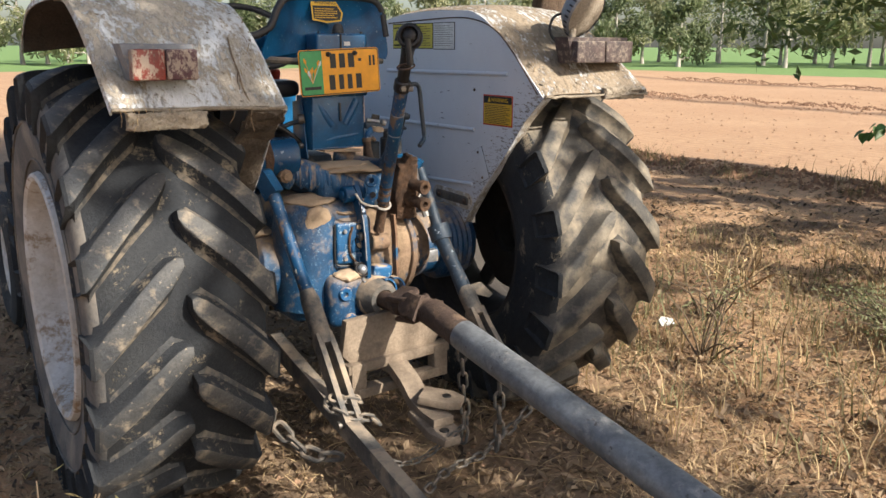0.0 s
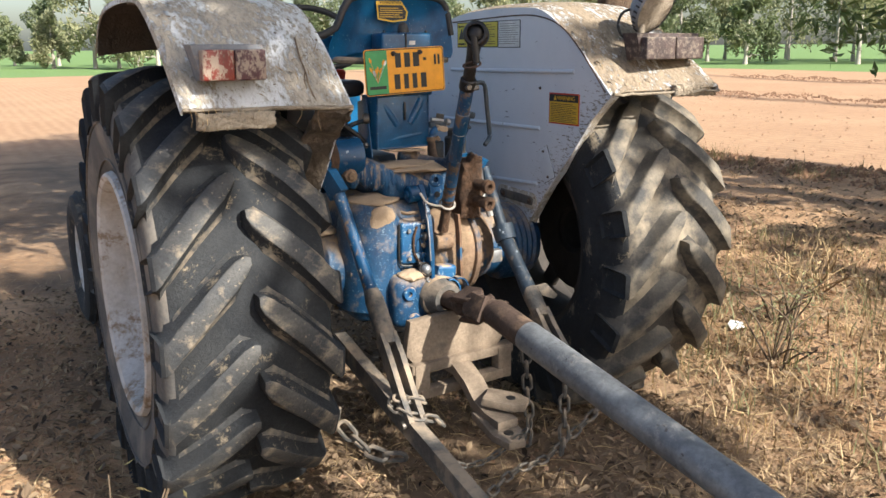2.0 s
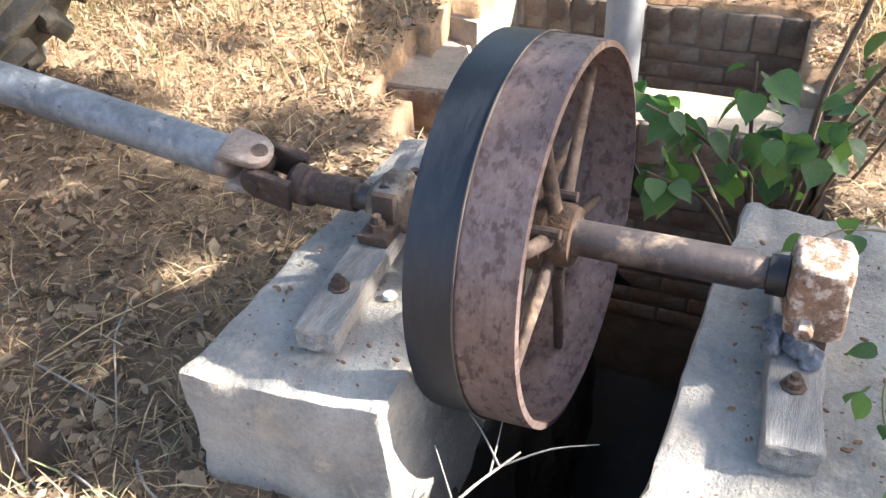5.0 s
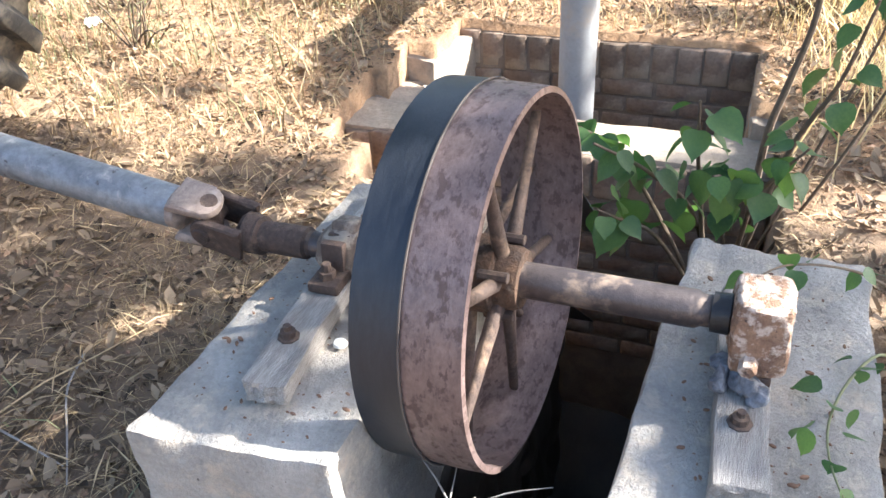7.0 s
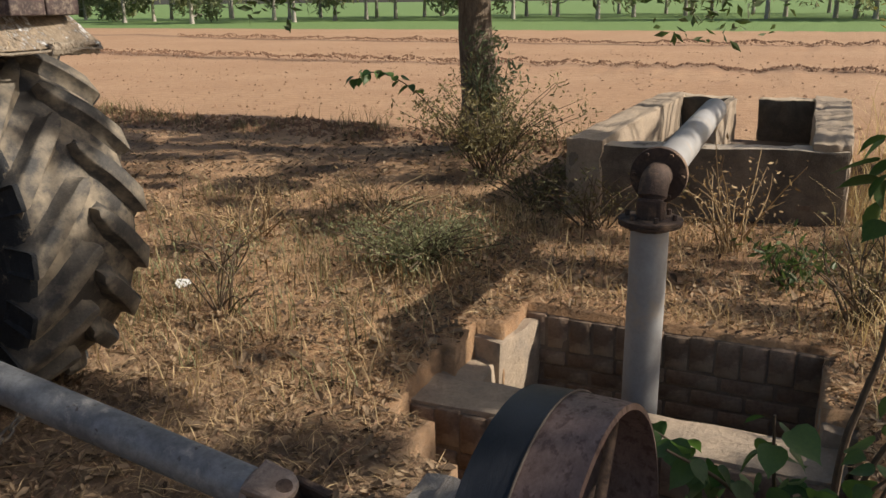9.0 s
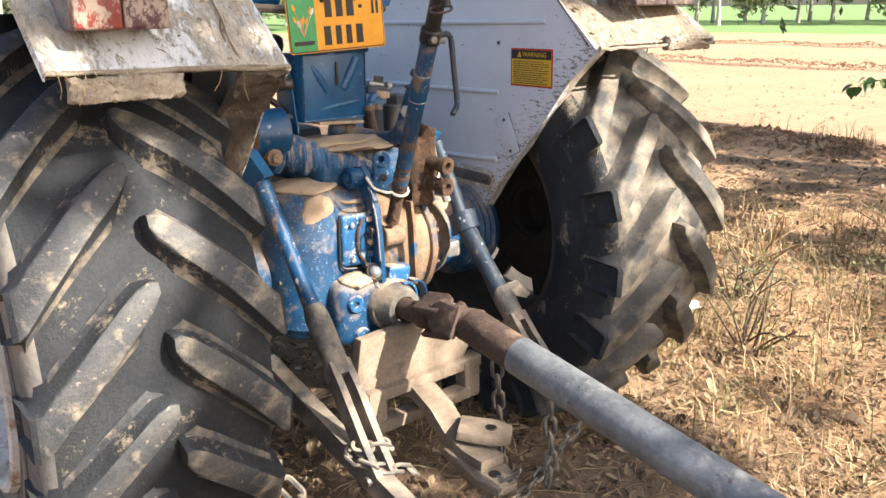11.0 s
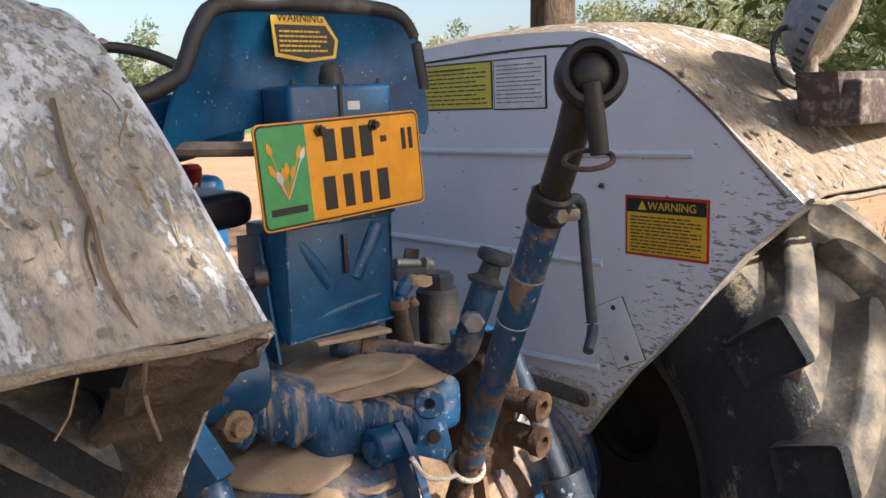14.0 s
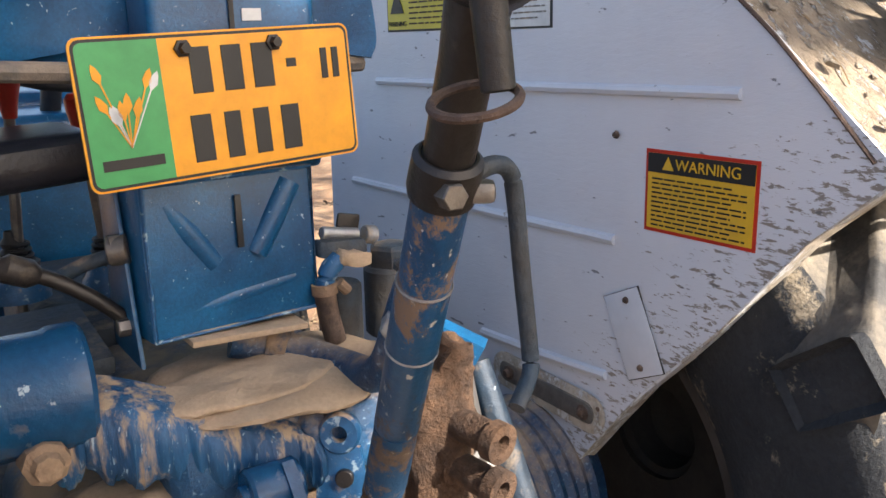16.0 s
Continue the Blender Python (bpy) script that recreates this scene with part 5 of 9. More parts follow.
for k in range(10):
    a = 2 * math.pi * k / 10 + 0.3
    bm = B()
    add_cyl(bm, m @ Vector((0.158 * math.cos(a), 0.158 * math.sin(a), 0.222)), m @ Vector((0.158 * math.cos(a), 0.158 * math.sin(a), 0.238)), 0.010, seg=6)
    part("cover_bolt", bm, M_RUST, bell)
for a in (3.0, 3.6, 4.3):
    bm = B()
    p = m @ Vector((0.160 * math.cos(a), 0.160 * math.sin(a), 0.135))
    add_cyl(bm, p, p + Vector((0, 0.012 * math.cos(a), 0.012 * math.sin(a))), 0.012, seg=6)
    part("cover_bolt", bm, M_RUST, bell)
bm = B()
add_box(bm, (0.05, 0.035, 0.05), T(0.325, -0.10, 0.69), 0.008)
part("pale_lug", bm, M_PALE_STEEL, bell, "pale chipped lug")
# yellow sticker wrapped on the axle housing
bm = B()
rows = []
for k in range(7):
    a = radians(176 + 40 * k / 6)
    rows.append([bm.verts.new((x, AX_Y + 0.1445 * math.cos(a), AX_Z + 0.1445 * math.sin(a))) for x in ((-0.305, -0.40 + 0.028 * abs(k - 2)) if k < 6 else (-0.305, -0.36))])
for a, b in zip(rows, rows[1:]):
    bm.faces.new((a[0], a[1], b[1], b[0]))
bmesh.ops.solidify(bm, geom=bm.faces[:], thickness=0.0015)
part("axle_sticker", bm, M_YELLOW, housing, "yellow sticker on the axle housing")
bm = B()
add_box(bm, (0.30, 0.40, 0.10), T(0.02, 0.115, 0.985), 0.04, 3)
add_box(bm, (0.13, 0.15, 0.09), T(0.085, -0.035, 0.985), 0.03, 3)
rough_up(bm, 0.008, 10)
part("lift_cover", bm, M_BLUE_DIRTY, housing, "blue cast lift cover under a layer of sand")
# rock shaft: a smooth thick sleeve, then a lower lip hung with streaks of mud
bm = B()
q, l = frame_along((-0.43, 0.012, 1.098), (-0.185, 0.002, 1.096))
add_lathe(bm, [(0, 0), (0.062, 0), (0.066, 0.006), (0.066, l - 0.04), (0.069, l - 0.034), (0.069, l - 0.006), (0.062, l), (0, l)], q, 48)
rough_up(bm, 0.002, 12)
shaft_l = part("rock_shaft", bm, M_BLUE_GLOSS, housing, "smooth dark blue lift rock shaft")
bm = B()
q, l = frame_along((-0.312, 0.007, 1.097), (-0.288, 0.006, 1.097))
add_lathe(bm, [(0.064, -0.004), (0.070, 0.0), (0.072, l * 0.5), (0.070, l), (0.064, l + 0.004)], q, 40)
rough_up(bm, 0.004, 30)
part("rust_band", bm, M_ORANGE_RUST, shaft_l, "rusty streaked band")
bm = B()
line = smooth_path([(-0.235, -0.020, 1.098), (-0.17, -0.055, 1.082), (-0.11, -0.075, 1.062), (-0.05, -0.092, 1.040), (0.0, -0.104, 1.022), (0.040, -0.112, 1.008)], 22)
rows = []
for i, p in enumerate(line):
    f = i / (len(line) - 1)
    hang = (0.098 - 0.028 * f) + 0.022 * noise.noise(Vector((f * 14, 0, 0))) + 0.008 * noise.noise(Vector((f * 60, 3, 0)))
    swell = 0.012 * noise.noise(Vector((f * 9, 7, 0))) + 0.0045 * noise.noise(Vector((f * 42, 5, 0)))
    row = []
    for dy, dz in ((0.075, 0.012), (0.045, 0.008), (0.020, 0.003), (0.004, -0.006), (-0.004, -0.02), (-0.008, -0.4), (-0.008, -0.65), (-0.004, -0.85), (0.006, -1.0), (0.03, -0.97), (0.07, -0.9)):
        z = dz if dz > -0.1 else dz * hang
        deep = min(1.0, max(0.0, -z / 0.03))
        row.append(bm.verts.new(p + Vector((0, dy - swell * deep - 0.0025 * deep * noise.noise(Vector((f * 110, z * 30, 0))), z + 0.004 * noise.noise(p * 40)))))
    rows.append(row)
for a, b in zip(rows, rows[1:]):
    for i in range(len(a) - 1):
        bm.faces.new((a[i], a[i + 1], b[i + 1], b[i]))
bm.faces.new(rows[0]), bm.faces.new(list(reversed(rows[-1])))
part("lift_lip", bm, M_STREAKED, housing, "blue casting with streaks of dried mud")
bm = B()
q = Matrix(((1, 0, 0, -0.245), (0, 0, -1, -0.055), (0, 1, 0, 1.040), (0, 0, 0, 1)))
add_lathe(bm, [(0, 0.02), (0.014, 0.018), (0.017, 0.008), (0.024, 0.004), (0.026, -0.02)], q, 8)
part("drain_plug", bm, M_DUSTY_RUST, housing, "sandy hexagon plug")
for (x, y, z, a, c, h) in ((-0.155, -0.030, 0.946, 0.100, 0.095, 0.017), (-0.045, -0.080, 0.900, 0.060, 0.05, 0.014), (0.03, 0.005, 1.045, 0.17, 0.13, 0.018), (-0.075, -0.175, 0.688, 0.062, 0.045, 0.020),
                           (-0.33, 0.055, 0.832, 0.075, 0.06, 0.012), (-0.02, -0.02, 1.058, 0.13, 0.07, 0.014), (-0.165, -0.122, 0.885, 0.055, 0.022, 0.055)):
    bm = B()
    r = bmesh.ops.create_icosphere(bm, subdivisions=4, radius=1.0)
    bmesh.ops.transform(bm, matrix=T(x, y, z) @ Matrix.Diagonal((a, c, h, 1)), verts=r["verts"])
    rough_up(bm, 0.010, 16)
    rough_up(bm, 0.004, 60)
    part("sand_layer", bm, M_SAND, housing, "fine sand lying on the castings")
# side cover with a dark sealing groove, its lugged edge and bolts
bm = B()
cm = T(-0.060, -0.146, 0.797) @ Matrix.Rotation(-0.20, 4, "Z")
add_box(bm, (0.088, 0.024, 0.150), cm, 0.012, 3)
cover = part("side_cover", bm, M_CHIPPED, housing, "chipped blue side cover plate")
bm = B()
add_tube(bm, smooth_path([cm @ Vector(p) for p in ((-0.047, -0.010, 0.072), (-0.050, -0.012, 0.0), (-0.049, -0.012, -0.062), (-0.036, -0.012, -0.078), (0.0, -0.012, -0.082), (0.040, -0.012, -0.092))], 5), 0.0042, 8)
part("groove", bm, M_INK, cover, "dark groove round the cover")
bm = B()
add_tube(bm, smooth_path([cm @ Vector(p) for p in ((0.016, -0.014, 0.060), (0.004, -0.016, 0.02), (0.004, -0.016, -0.03), (0.022, -0.016, -0.066), (0.040, -0.014, -0.078))], 5), 0.0045, 8)
part("rusty_edge", bm, M_ORANGE_RUST, cover)
for k in range(4):
    bm = B()
    add_box(bm, (0.020, 0.020, 0.016), cm @ T(0.040, -0.010, 0.058 - 0.034 * k), 0.004)
    part("cover_lug", bm, M_CHIPPED if k % 2 else M_SAND, cover)
for z in (0.045, -0.055):
    bm = B()
    q = cm @ T(-0.012, -0.012, z) @ Matrix.Rotation(radians(90), 4, "X")
    add_lathe(bm, [(0, 0.010), (0.007, 0.009), (0.009, 0.0)], q, 6)
    part("bolt", bm, M_PALE_STEEL, cover)
# rear case round the power shaft with eared flange and sandy shoulders
bm = B()
add_box(bm, (0.21, 0.12, 0.19), T(-0.055, -0.145, 0.598), 0.040, 4)
bmesh.ops.subdivide_edges(bm, edges=[e for e in bm.edges if e.calc_length() > 0.04], cuts=4, use_grid_fill=True)
rough_up(bm, 0.006, 14)
case = part("lower_case", bm, M_BLUE_DIRTY, housing, "sandy blue rear case round the power shaft")
for x, z in ((-0.105, 0.630), (-0.085, 0.528), (0.062, 0.525)):
    bm = B()
    add_lathe(bm, [(0.009, 0.002), (0.009, 0.020), (0.022, 0.022), (0.026, 0.016), (0.029, -0.02)], Matrix(((1, 0, 0, x), (0, 0, -1, -0.195), (0, 1, 0, z), (0, 0, 0, 1))), 18)
    part("flange_ear", bm, M_CHIPPED, case)
bm = B()
m = Matrix(((1, 0, 0, 0.018), (0, 0, -1, -0.130), (0, 1, 0, 0.603), (0, 0, 0, 1)))
add_lathe(bm, [(0.050, 0.0), (0.050, 0.098), (0.056, 0.106), (0.068, 0.106), (0.076, 0.096), (0.082, 0.0)], m, 36)
rough_up(bm, 0.003, 18)
part("shaft_boss", bm, M_SAND, case, "sandy cast boss round the power shaft")
bm = B()
add_box(bm, (0.075, 0.05, 0.065), T(0.048, -0.190, 0.680) @ Matrix.Rotation(0.15, 4, "Y"), 0.014, 3)
rough_up(bm, 0.004, 22)
part("guard_bracket", bm, M_CHIPPED, case, "blue and white chipped guard bracket")
for x0, s in ((0.095, 1), (0.060, 1)):
    bm = B()
    pts = [(x0 + 0.045 * math.sin(radians(a)) - 0.02, -0.225 - 0.012 * math.cos(radians(a)), 0.610 + 0.062 * math.cos(radians(a))) for a in range(-10, 131, 14)]
    for a, b in zip(pts, pts[1:]):
        q, l = frame_along(a, b, (0, 1, 0))
        add_box(bm, (0.006, 0.030, l * 1.05), q @ T(0, 0, l / 2))
    part("guard_ear", bm, M_BLUE_DIRTY if x0 > 0.08 else M_CHIPPED, case)
bm = B()
add_prism(bm, [(-0.020, 0.07), (0.020, 0.07), (0.012, -0.02), (0.016, -0.085), (-0.010, -0.095)], 0.014, T(-0.008, -0.205, 0.600) @ Matrix.Rotation(radians(90), 4, "X") @ Matrix.Rotation(0.1, 4, "Z"), 0.004)
part("shaft_bracket", bm, M_CHIPPED, case, "narrow blue bracket beside the power shaft")
# round hub with pin on the lift lip, and the bare clevis beside it
bm = B()
add_cyl(bm, (-0.060, -0.118, 0.966), (0.002, -0.118, 0.966), 0.030, seg=28)
add_cyl(bm, (-0.068, -0.118, 0.966), (-0.055, -0.118, 0.966), 0.014, seg=16)
part("pin_hub", bm, M_BLUE_GLOSS, housing, "dark blue hub of the rocker pin")
bm = B()
m = Matrix.LocRotScale((0.060, -0.117, 1.008), Euler((radians(80), 0, radians(-38))), None)
add_lathe(bm, [(0.010, -0.008), (0.022, -0.008), (0.025, -0.004), (0.025, 0.008), (0.022, 0.012), (0.010, 0.012)], m, 24, closed=True)
add_prism(bm, [(-0.024, -0.002), (0.024, -0.002), (0.034, -0.062), (0.020, -0.080), (-0.030, -0.066)], 0.012, m @ T(0, -0.014, -0.004), 0.003)
eye_p = part("clevis_eye", bm, M_CHIPPED, housing, "chipped blue clevis eye worn to bare steel")
bm = B()
add_cyl(bm, m @ Vector((0.006, -0.052, 0.006)), m @ Vector((0.006, -0.052, 0.016)), 0.011, seg=12)
part("clevis_bolt", bm, M_DARK_STEEL, eye_p)

# lift arms, rods, lower links
LINK_L = [(-0.30, -0.03, 0.44), (-0.305, -0.45, 0.36), (-0.307, -0.85, 0.285), (-0.308, -1.04, 0.25)]


def flat_bar(pts, w, t, material, name, parent, label="", up=(0, 0, 1)):
    bm = B()
    rows = []
    for i, p in enumerate(pts):
        p = Vector(p)
        d = (Vector(pts[min(i + 1, len(pts) - 1)]) - Vector(pts[max(i - 1, 0)])).normalized()
        side = d.cross(Vector(up)).normalized()
        u = side.cross(d)
        rows.append([bm.verts.new(p + side * (t / 2 * a) + u * (w / 2 * b)) for a, b in ((-1, -1), (1, -1), (1, 1), (-1, 1))])
    for a, b in zip(rows, rows[1:]):
        for i in range(4):
            bm.faces.new((a[i], a[(i + 1) % 4], b[(i + 1) % 4], b[i]))
    bm.faces.new(list(reversed(rows[0]))), bm.faces.new(rows[-1])
    bmesh.ops.bevel(bm, geom=[e for e in bm.edges if e.calc_face_angle(0) > 0.6], offset=min(w, t) * 0.18, segments=2, profile=0.6, affect="EDGES")
    return part(name, bm, material, parent, label)


arm = flat_bar([(-0.33, 0.0, 1.05), (-0.325, -0.06, 1.04), (-0.31, -0.10, 0.985)], 0.07, 0.035, M_BLUE, "lift_arm", tractor, "blue lift arm")
rod = B()
add_tube(rod, [(-0.31, -0.10, 0.985), (-0.305, -0.17, 0.885), (-0.30, -0.27, 0.745), (-0.30, -0.335, 0.675)], [0.022, 0.021, 0.021, 0.024], 14)
lr = part("lift_rod", rod, M_WORN_BLUE, tractor, "blue lift rod, scuffed to grey below")
rod = B()
add_tube(rod, [(-0.30, -0.315, 0.70), (-0.30, -0.335, 0.675), (-0.30, -0.39, 0.610), (-0.30, -0.44, 0.550)], [0.024, 0.031, 0.032, 0.030], 16)
rough_up(rod, 0.002, 40)
part("rod_barrel", rod, M_DIRTY_STEEL, lr, "scuffed grey lower barrel")
for s in (-1, 1):
    flat_bar([(-0.30 + s * 0.019, -0.415, 0.575), (-0.30 + s * 0.021, -0.47, 0.515), (-0.30 + s * 0.021, -0.56, 0.40), (-0.30 + s * 0.021, -0.61, 0.345)], 0.052, 0.018, M_DIRTY_STEEL, "rod_fork", lr, "dusty grey forked lower end")
link = flat_bar(LINK_L, 0.064, 0.042, M_DIRTY_STEEL, "lower_link", tractor, "dusty grey lower link arm hanging near the ground")
bm = B()
m = Matrix(((0, 0, 1, -0.325), (1, 0, 0, -1.06), (0, 1, 0, 0.243), (0, 0, 0, 1)))
add_lathe(bm, [(0.042, 0), (0.045, 0.008), (0.045, 0.026), (0.042, 0.034), (0.024, 0.034), (0.020, 0.017), (0.024, 0.0)], m, 24, closed=True)
part("ball_end", bm, M_STEEL, link, "worn steel ball end")
bm = B()
add_cyl(bm, (-0.345, -0.60, 0.345), (-0.255, -0.60, 0.345), 0.014, seg=12)
part("link_pin", bm, M_STEEL, link)

arm = flat_bar([(0.20, -0.02, 1.05), (0.25, -0.05, 1.055), (0.285, -0.085, 1.03)], 0.06, 0.035, M_BLUE, "lift_arm", tractor, "blue lift arm")
rod = B()
add_tube(rod, [(0.285, -0.085, 1.03), (0.292, -0.14, 0.92), (0.298, -0.19, 0.81)], [0.018, 0.02, 0.022], 14)
add_tube(rod, [(0.30, -0.185, 0.825), (0.302, -0.21, 0.775)], [0.042, 0.040], 14)
add_tube(rod, [(0.302, -0.21, 0.775), (0.305, -0.30, 0.675), (0.307, -0.36, 0.605)], [0.028, 0.026, 0.030], 14)
rr = part("lift_rod", rod, M_ROD, tractor, "grimy blue levelling lift rod with gear collar")
rod = B()
add_tube(rod, [(0.307, -0.35, 0.62), (0.307, -0.37, 0.60), (0.308, -0.43, 0.535)], [0.028, 0.033, 0.030], 16)
rough_up(rod, 0.002, 40)
part("rod_barrel", rod, M_DIRTY_STEEL, rr, "scuffed grey lower barrel")
for s in (-1, 1):
    flat_bar([(0.308 + s * 0.019, -0.41, 0.555), (0.309 + s * 0.020, -0.46, 0.50), (0.31 + s * 0.020, -0.57, 0.405)], 0.052, 0.018, M_DIRTY_STEEL, "rod_fork", rr)
bm = B()
add_prism(bm, [(0, 0), (0.10, 0.035), (0.105, 0.055), (0.03, 0.06), (0, 0.03)], 0.01, T(0.33, -0.33, 0.60) @ Matrix.Rotation(radians(90), 4, "X") @ Matrix.Rotation(-0.7, 4, "Z"))
part("guard_tab", bm, M_DIRTY_STEEL, rr)
flat_bar([(0.31, 0.0, 0.45), (0.31, -0.40, 0.42), (0.31, -0.66, 0.385)], 0.06, 0.026, M_DIRTY_STEEL, "lower_link", tractor, "dusty grey lower link arm")

# top link with collar, ball end, pin and tommy bar
TL0, TL1 = Vector((0.056, -0.168, 0.835)), Vector((-0.029, -0.526, 1.507))
tl = lambda f: TL0.lerp(TL1, f)
bm = B()
add_tube(bm, [tl(0.0), tl(0.03), tl(0.20)], [0.020, 0.0185, 0.0185], 14)
top = part("top_link", bm, M_ORANGE_RUST, tractor, "rusted threaded top link")
bm = B()
add_tube(bm, [tl(0.40), tl(0.401), tl(0.54), tl(0.545), tl(0.640), tl(0.645), tl(0.79), tl(0.80)], [0.0210, 0.0215, 0.0215, 0.0230, 0.0230, 0.0220, 0.0220, 0.0205], 24)
part("tube", bm, M_WORN_BLUE, top, "chipped blue turnbuckle tube")
bm = B()
add_tube(bm, [tl(0.165 + 0.235 * k / 14) for k in range(15)], [0.019, 0.0213] + [0.0214] * 13, 24)
rough_up(bm, 0.0012, 60)
part("worn_tube", bm, M_TUBE_RUST, top, "lower tube with the blue paint worn to brown rust")
for f, r in ((0.542, 0.0232), (0.642, 0.0232)):
    bm = B()
    q, l = frame_along(tl(f), tl(f + 0.1))
    add_ring(bm, q, r - 0.001, 0.0016, 28, 6)
    part("worn_ring", bm, M_PALE_STEEL, top)
for f, k in ((0.17, 0.6), (0.215, 0.5), (0.25, 0.4)):
    bm = B()
    q, l = frame_along(tl(f), tl(f + 0.02))
    add_lathe(bm, [(0.0205, 0), (0.0225, l * 0.2), (0.0222, l * k), (0.0208, l)], q, 20)
    rough_up(bm, 0.002, 60)
    part("rust_scale", bm, M_ORANGE_RUST, top)
bm = B()
q, l = frame_along(tl(0.755), tl(0.805))
add_lathe(bm, [(0.021, 0), (0.0255, 0.002), (0.027, 0.010), (0.026, l - 0.004), (0.022, l), (0.020, l)], q, 24)
collar = part("collar", bm, M_DARK_STEEL, top)
bm = B()
cb = tl(0.765) + Vector((-0.010, -0.026, 0.0))
add_box(bm, (0.030, 0.022, 0.016), T(*(tl(0.762) + Vector((0.016, -0.018, 0.0)))) @ Matrix.Rotation(-0.6, 4, "Z"), 0.005)
add_cyl(bm, cb + Vector((0.0, 0.012, 0)), cb + Vector((-0.005, -0.012, 0)), 0.010, seg=6)
part("clamp_bolt", bm, M_STEEL, collar)
bm = B()
add_tube(bm, [tl(0.80), tl(0.90), tl(0.96)], [0.019, 0.019, 0.022], 16)
part("threaded_rod", bm, M_DARK_STEEL, top)
bm = B()
q = Matrix.LocRotScale(TL1, Euler((radians(78), 0, radians(-40))), None)
add_lathe(bm, [(0.0245, -0.020), (0.034, -0.020), (0.0385, -0.013), (0.0385, 0.013), (0.034, 0.020), (0.0275, 0.021), (0.0245, 0.016)], q, 40, closed=True)
eye_ring = part("eye", bm, M_DARK_STEEL, top, "dark steel top link eye")
bm = B()
r = bmesh.ops.create_uvsphere(bm, u_segments=24, v_segments=16, radius=0.0275)
bmesh.ops.transform(bm, matrix=q @ Matrix.Diagonal((1, 1, 0.8, 1)), verts=r["verts"])
part("ball", bm, M_DARK_STEEL, eye_ring)
bm = B()
pa = TL1 + Vector((-0.016, -0.014, -0.006))
add_cyl(bm, pa, pa + Vector((0.004, -0.008, -0.078)), 0.0115, 0.0105, 16)
pin = part("hitch_pin", bm, M_DARK_STEEL, top)
bm = B()
add_ring(bm, T(*(pa + Vector((-0.010, -0.004, -0.082)))) @ Matrix.Rotation(radians(-16), 4, "Y") @ Matrix.Rotation(radians(10), 4, "X"), 0.026, 0.0032, 28, 8)
part("pull_ring", bm, M_RUST, pin)
bm = B()
add_tube(bm, smooth_path([(0.002, -0.447, 1.352), (0.032, -0.446, 1.362), (0.052, -0.442, 1.356), (0.060, -0.440, 1.335), (0.068, -0.439, 1.27), (0.076, -0.439, 1.205), (0.072, -0.444, 1.185), (0.048, -0.456, 1.166)], 6), 0.0072, 10)
part("tommy_bar", bm, M_BLUE_GRIME, top, "bent steel handle bar")

# curved rocker plate of the top link, its pins, strap and spring clip
rock = flat_bar(smooth_path([(-0.014, -0.112, 0.985), (-0.013, -0.140, 0.948), (-0.012, -0.166, 0.89), (-0.012, -0.180, 0.82), (-0.012, -0.187, 0.74), (-0.012, -0.190, 0.672)], 4), 0.052, 0.014, M_BLUE_GLOSS, "rocker_plate", housing, "dark blue top link bracket plate", (0, 1, 0.2))
bm = B()
add_tube(bm, [(-0.020, y - 0.0255, z) for y, z in ((-0.140, 0.945), (-0.166, 0.89), (-0.180, 0.82), (-0.187, 0.74))], 0.0030, 6)
part("worn_edge", bm, M_PALE_STEEL, rock, "edge worn to bright metal")
flat_bar([(0.108, -0.178, 0.888), (0.110, -0.186, 0.82), (0.112, -0.190, 0.66)], 0.030, 0.008, M_RUST_BLUE, "side_strap", housing, "narrow strap edged with rust", (0, 1, 0.2))
for (x0, y, z), (x1, _, _), r, mt in (((-0.030, -0.176, 0.822), (-0.006, 0, 0), 0.015, M_STEEL), ((-0.026, -0.170, 0.875), (-0.006, 0, 0), 0.006, M_PALE_STEEL)):
    bm = B()
    add_cyl(bm, (x0, y, z), (x1, y, z), r, seg=18)
    part("bracket_pin", bm, mt, rock)
bm = B()
add_ring(bm, T(-0.036, -0.182, 0.800) @ Matrix.Rotation(radians(80), 4, "Y"), 0.020, 0.0022, 24, 6)
part("spring_ring", bm, M_DARK_STEEL, rock)
bm = B()
r = bmesh.ops.create_uvsphere(bm, u_segments=20, v_segments=12, radius=0.019)
bmesh.ops.transform(bm, matrix=T(-0.034, -0.203, 0.708), verts=r["verts"])
add_cyl(bm, (-0.032, -0.200, 0.69), (-0.030, -0.202, 0.665), 0.008, seg=10)
part("ball_pin", bm, M_PALE_STEEL, rock, "bright steel ball pin")
bm = B()
add_ring(bm, T(-0.034, -0.203, 0.708) @ Matrix.Rotation(radians(62), 4, "X"), 0.024, 0.0042, 24, 8)
part("pin_washer", bm, M_DARK_STEEL, rock)
for k in range(3):
    bm = B()
    add_cyl(bm, (-0.040 - 0.004 * k, -0.185, 0.725 - 0.022 * k), (-0.058, -0.186, 0.728 - 0.024 * k), 0.009, seg=6)
    part("lever_nut", bm, M_DARK_STEEL, rock)
bm = B()
add_cyl(bm, (0.030, -0.150, 0.790), (0.098, -0.150, 0.786), 0.030, seg=24)
add_cyl(bm, (0.030, -0.128, 0.80), (0.098, -0.05, 0.80), 0.020, seg=12)
rough_up(bm, 0.002, 30)
part("rod_boss", bm, M_DUSTY_RUST, housing, "sandy boss at the foot of the top link")
bm = B()
wq, _ = frame_along(tl(0.155), tl(0.25))
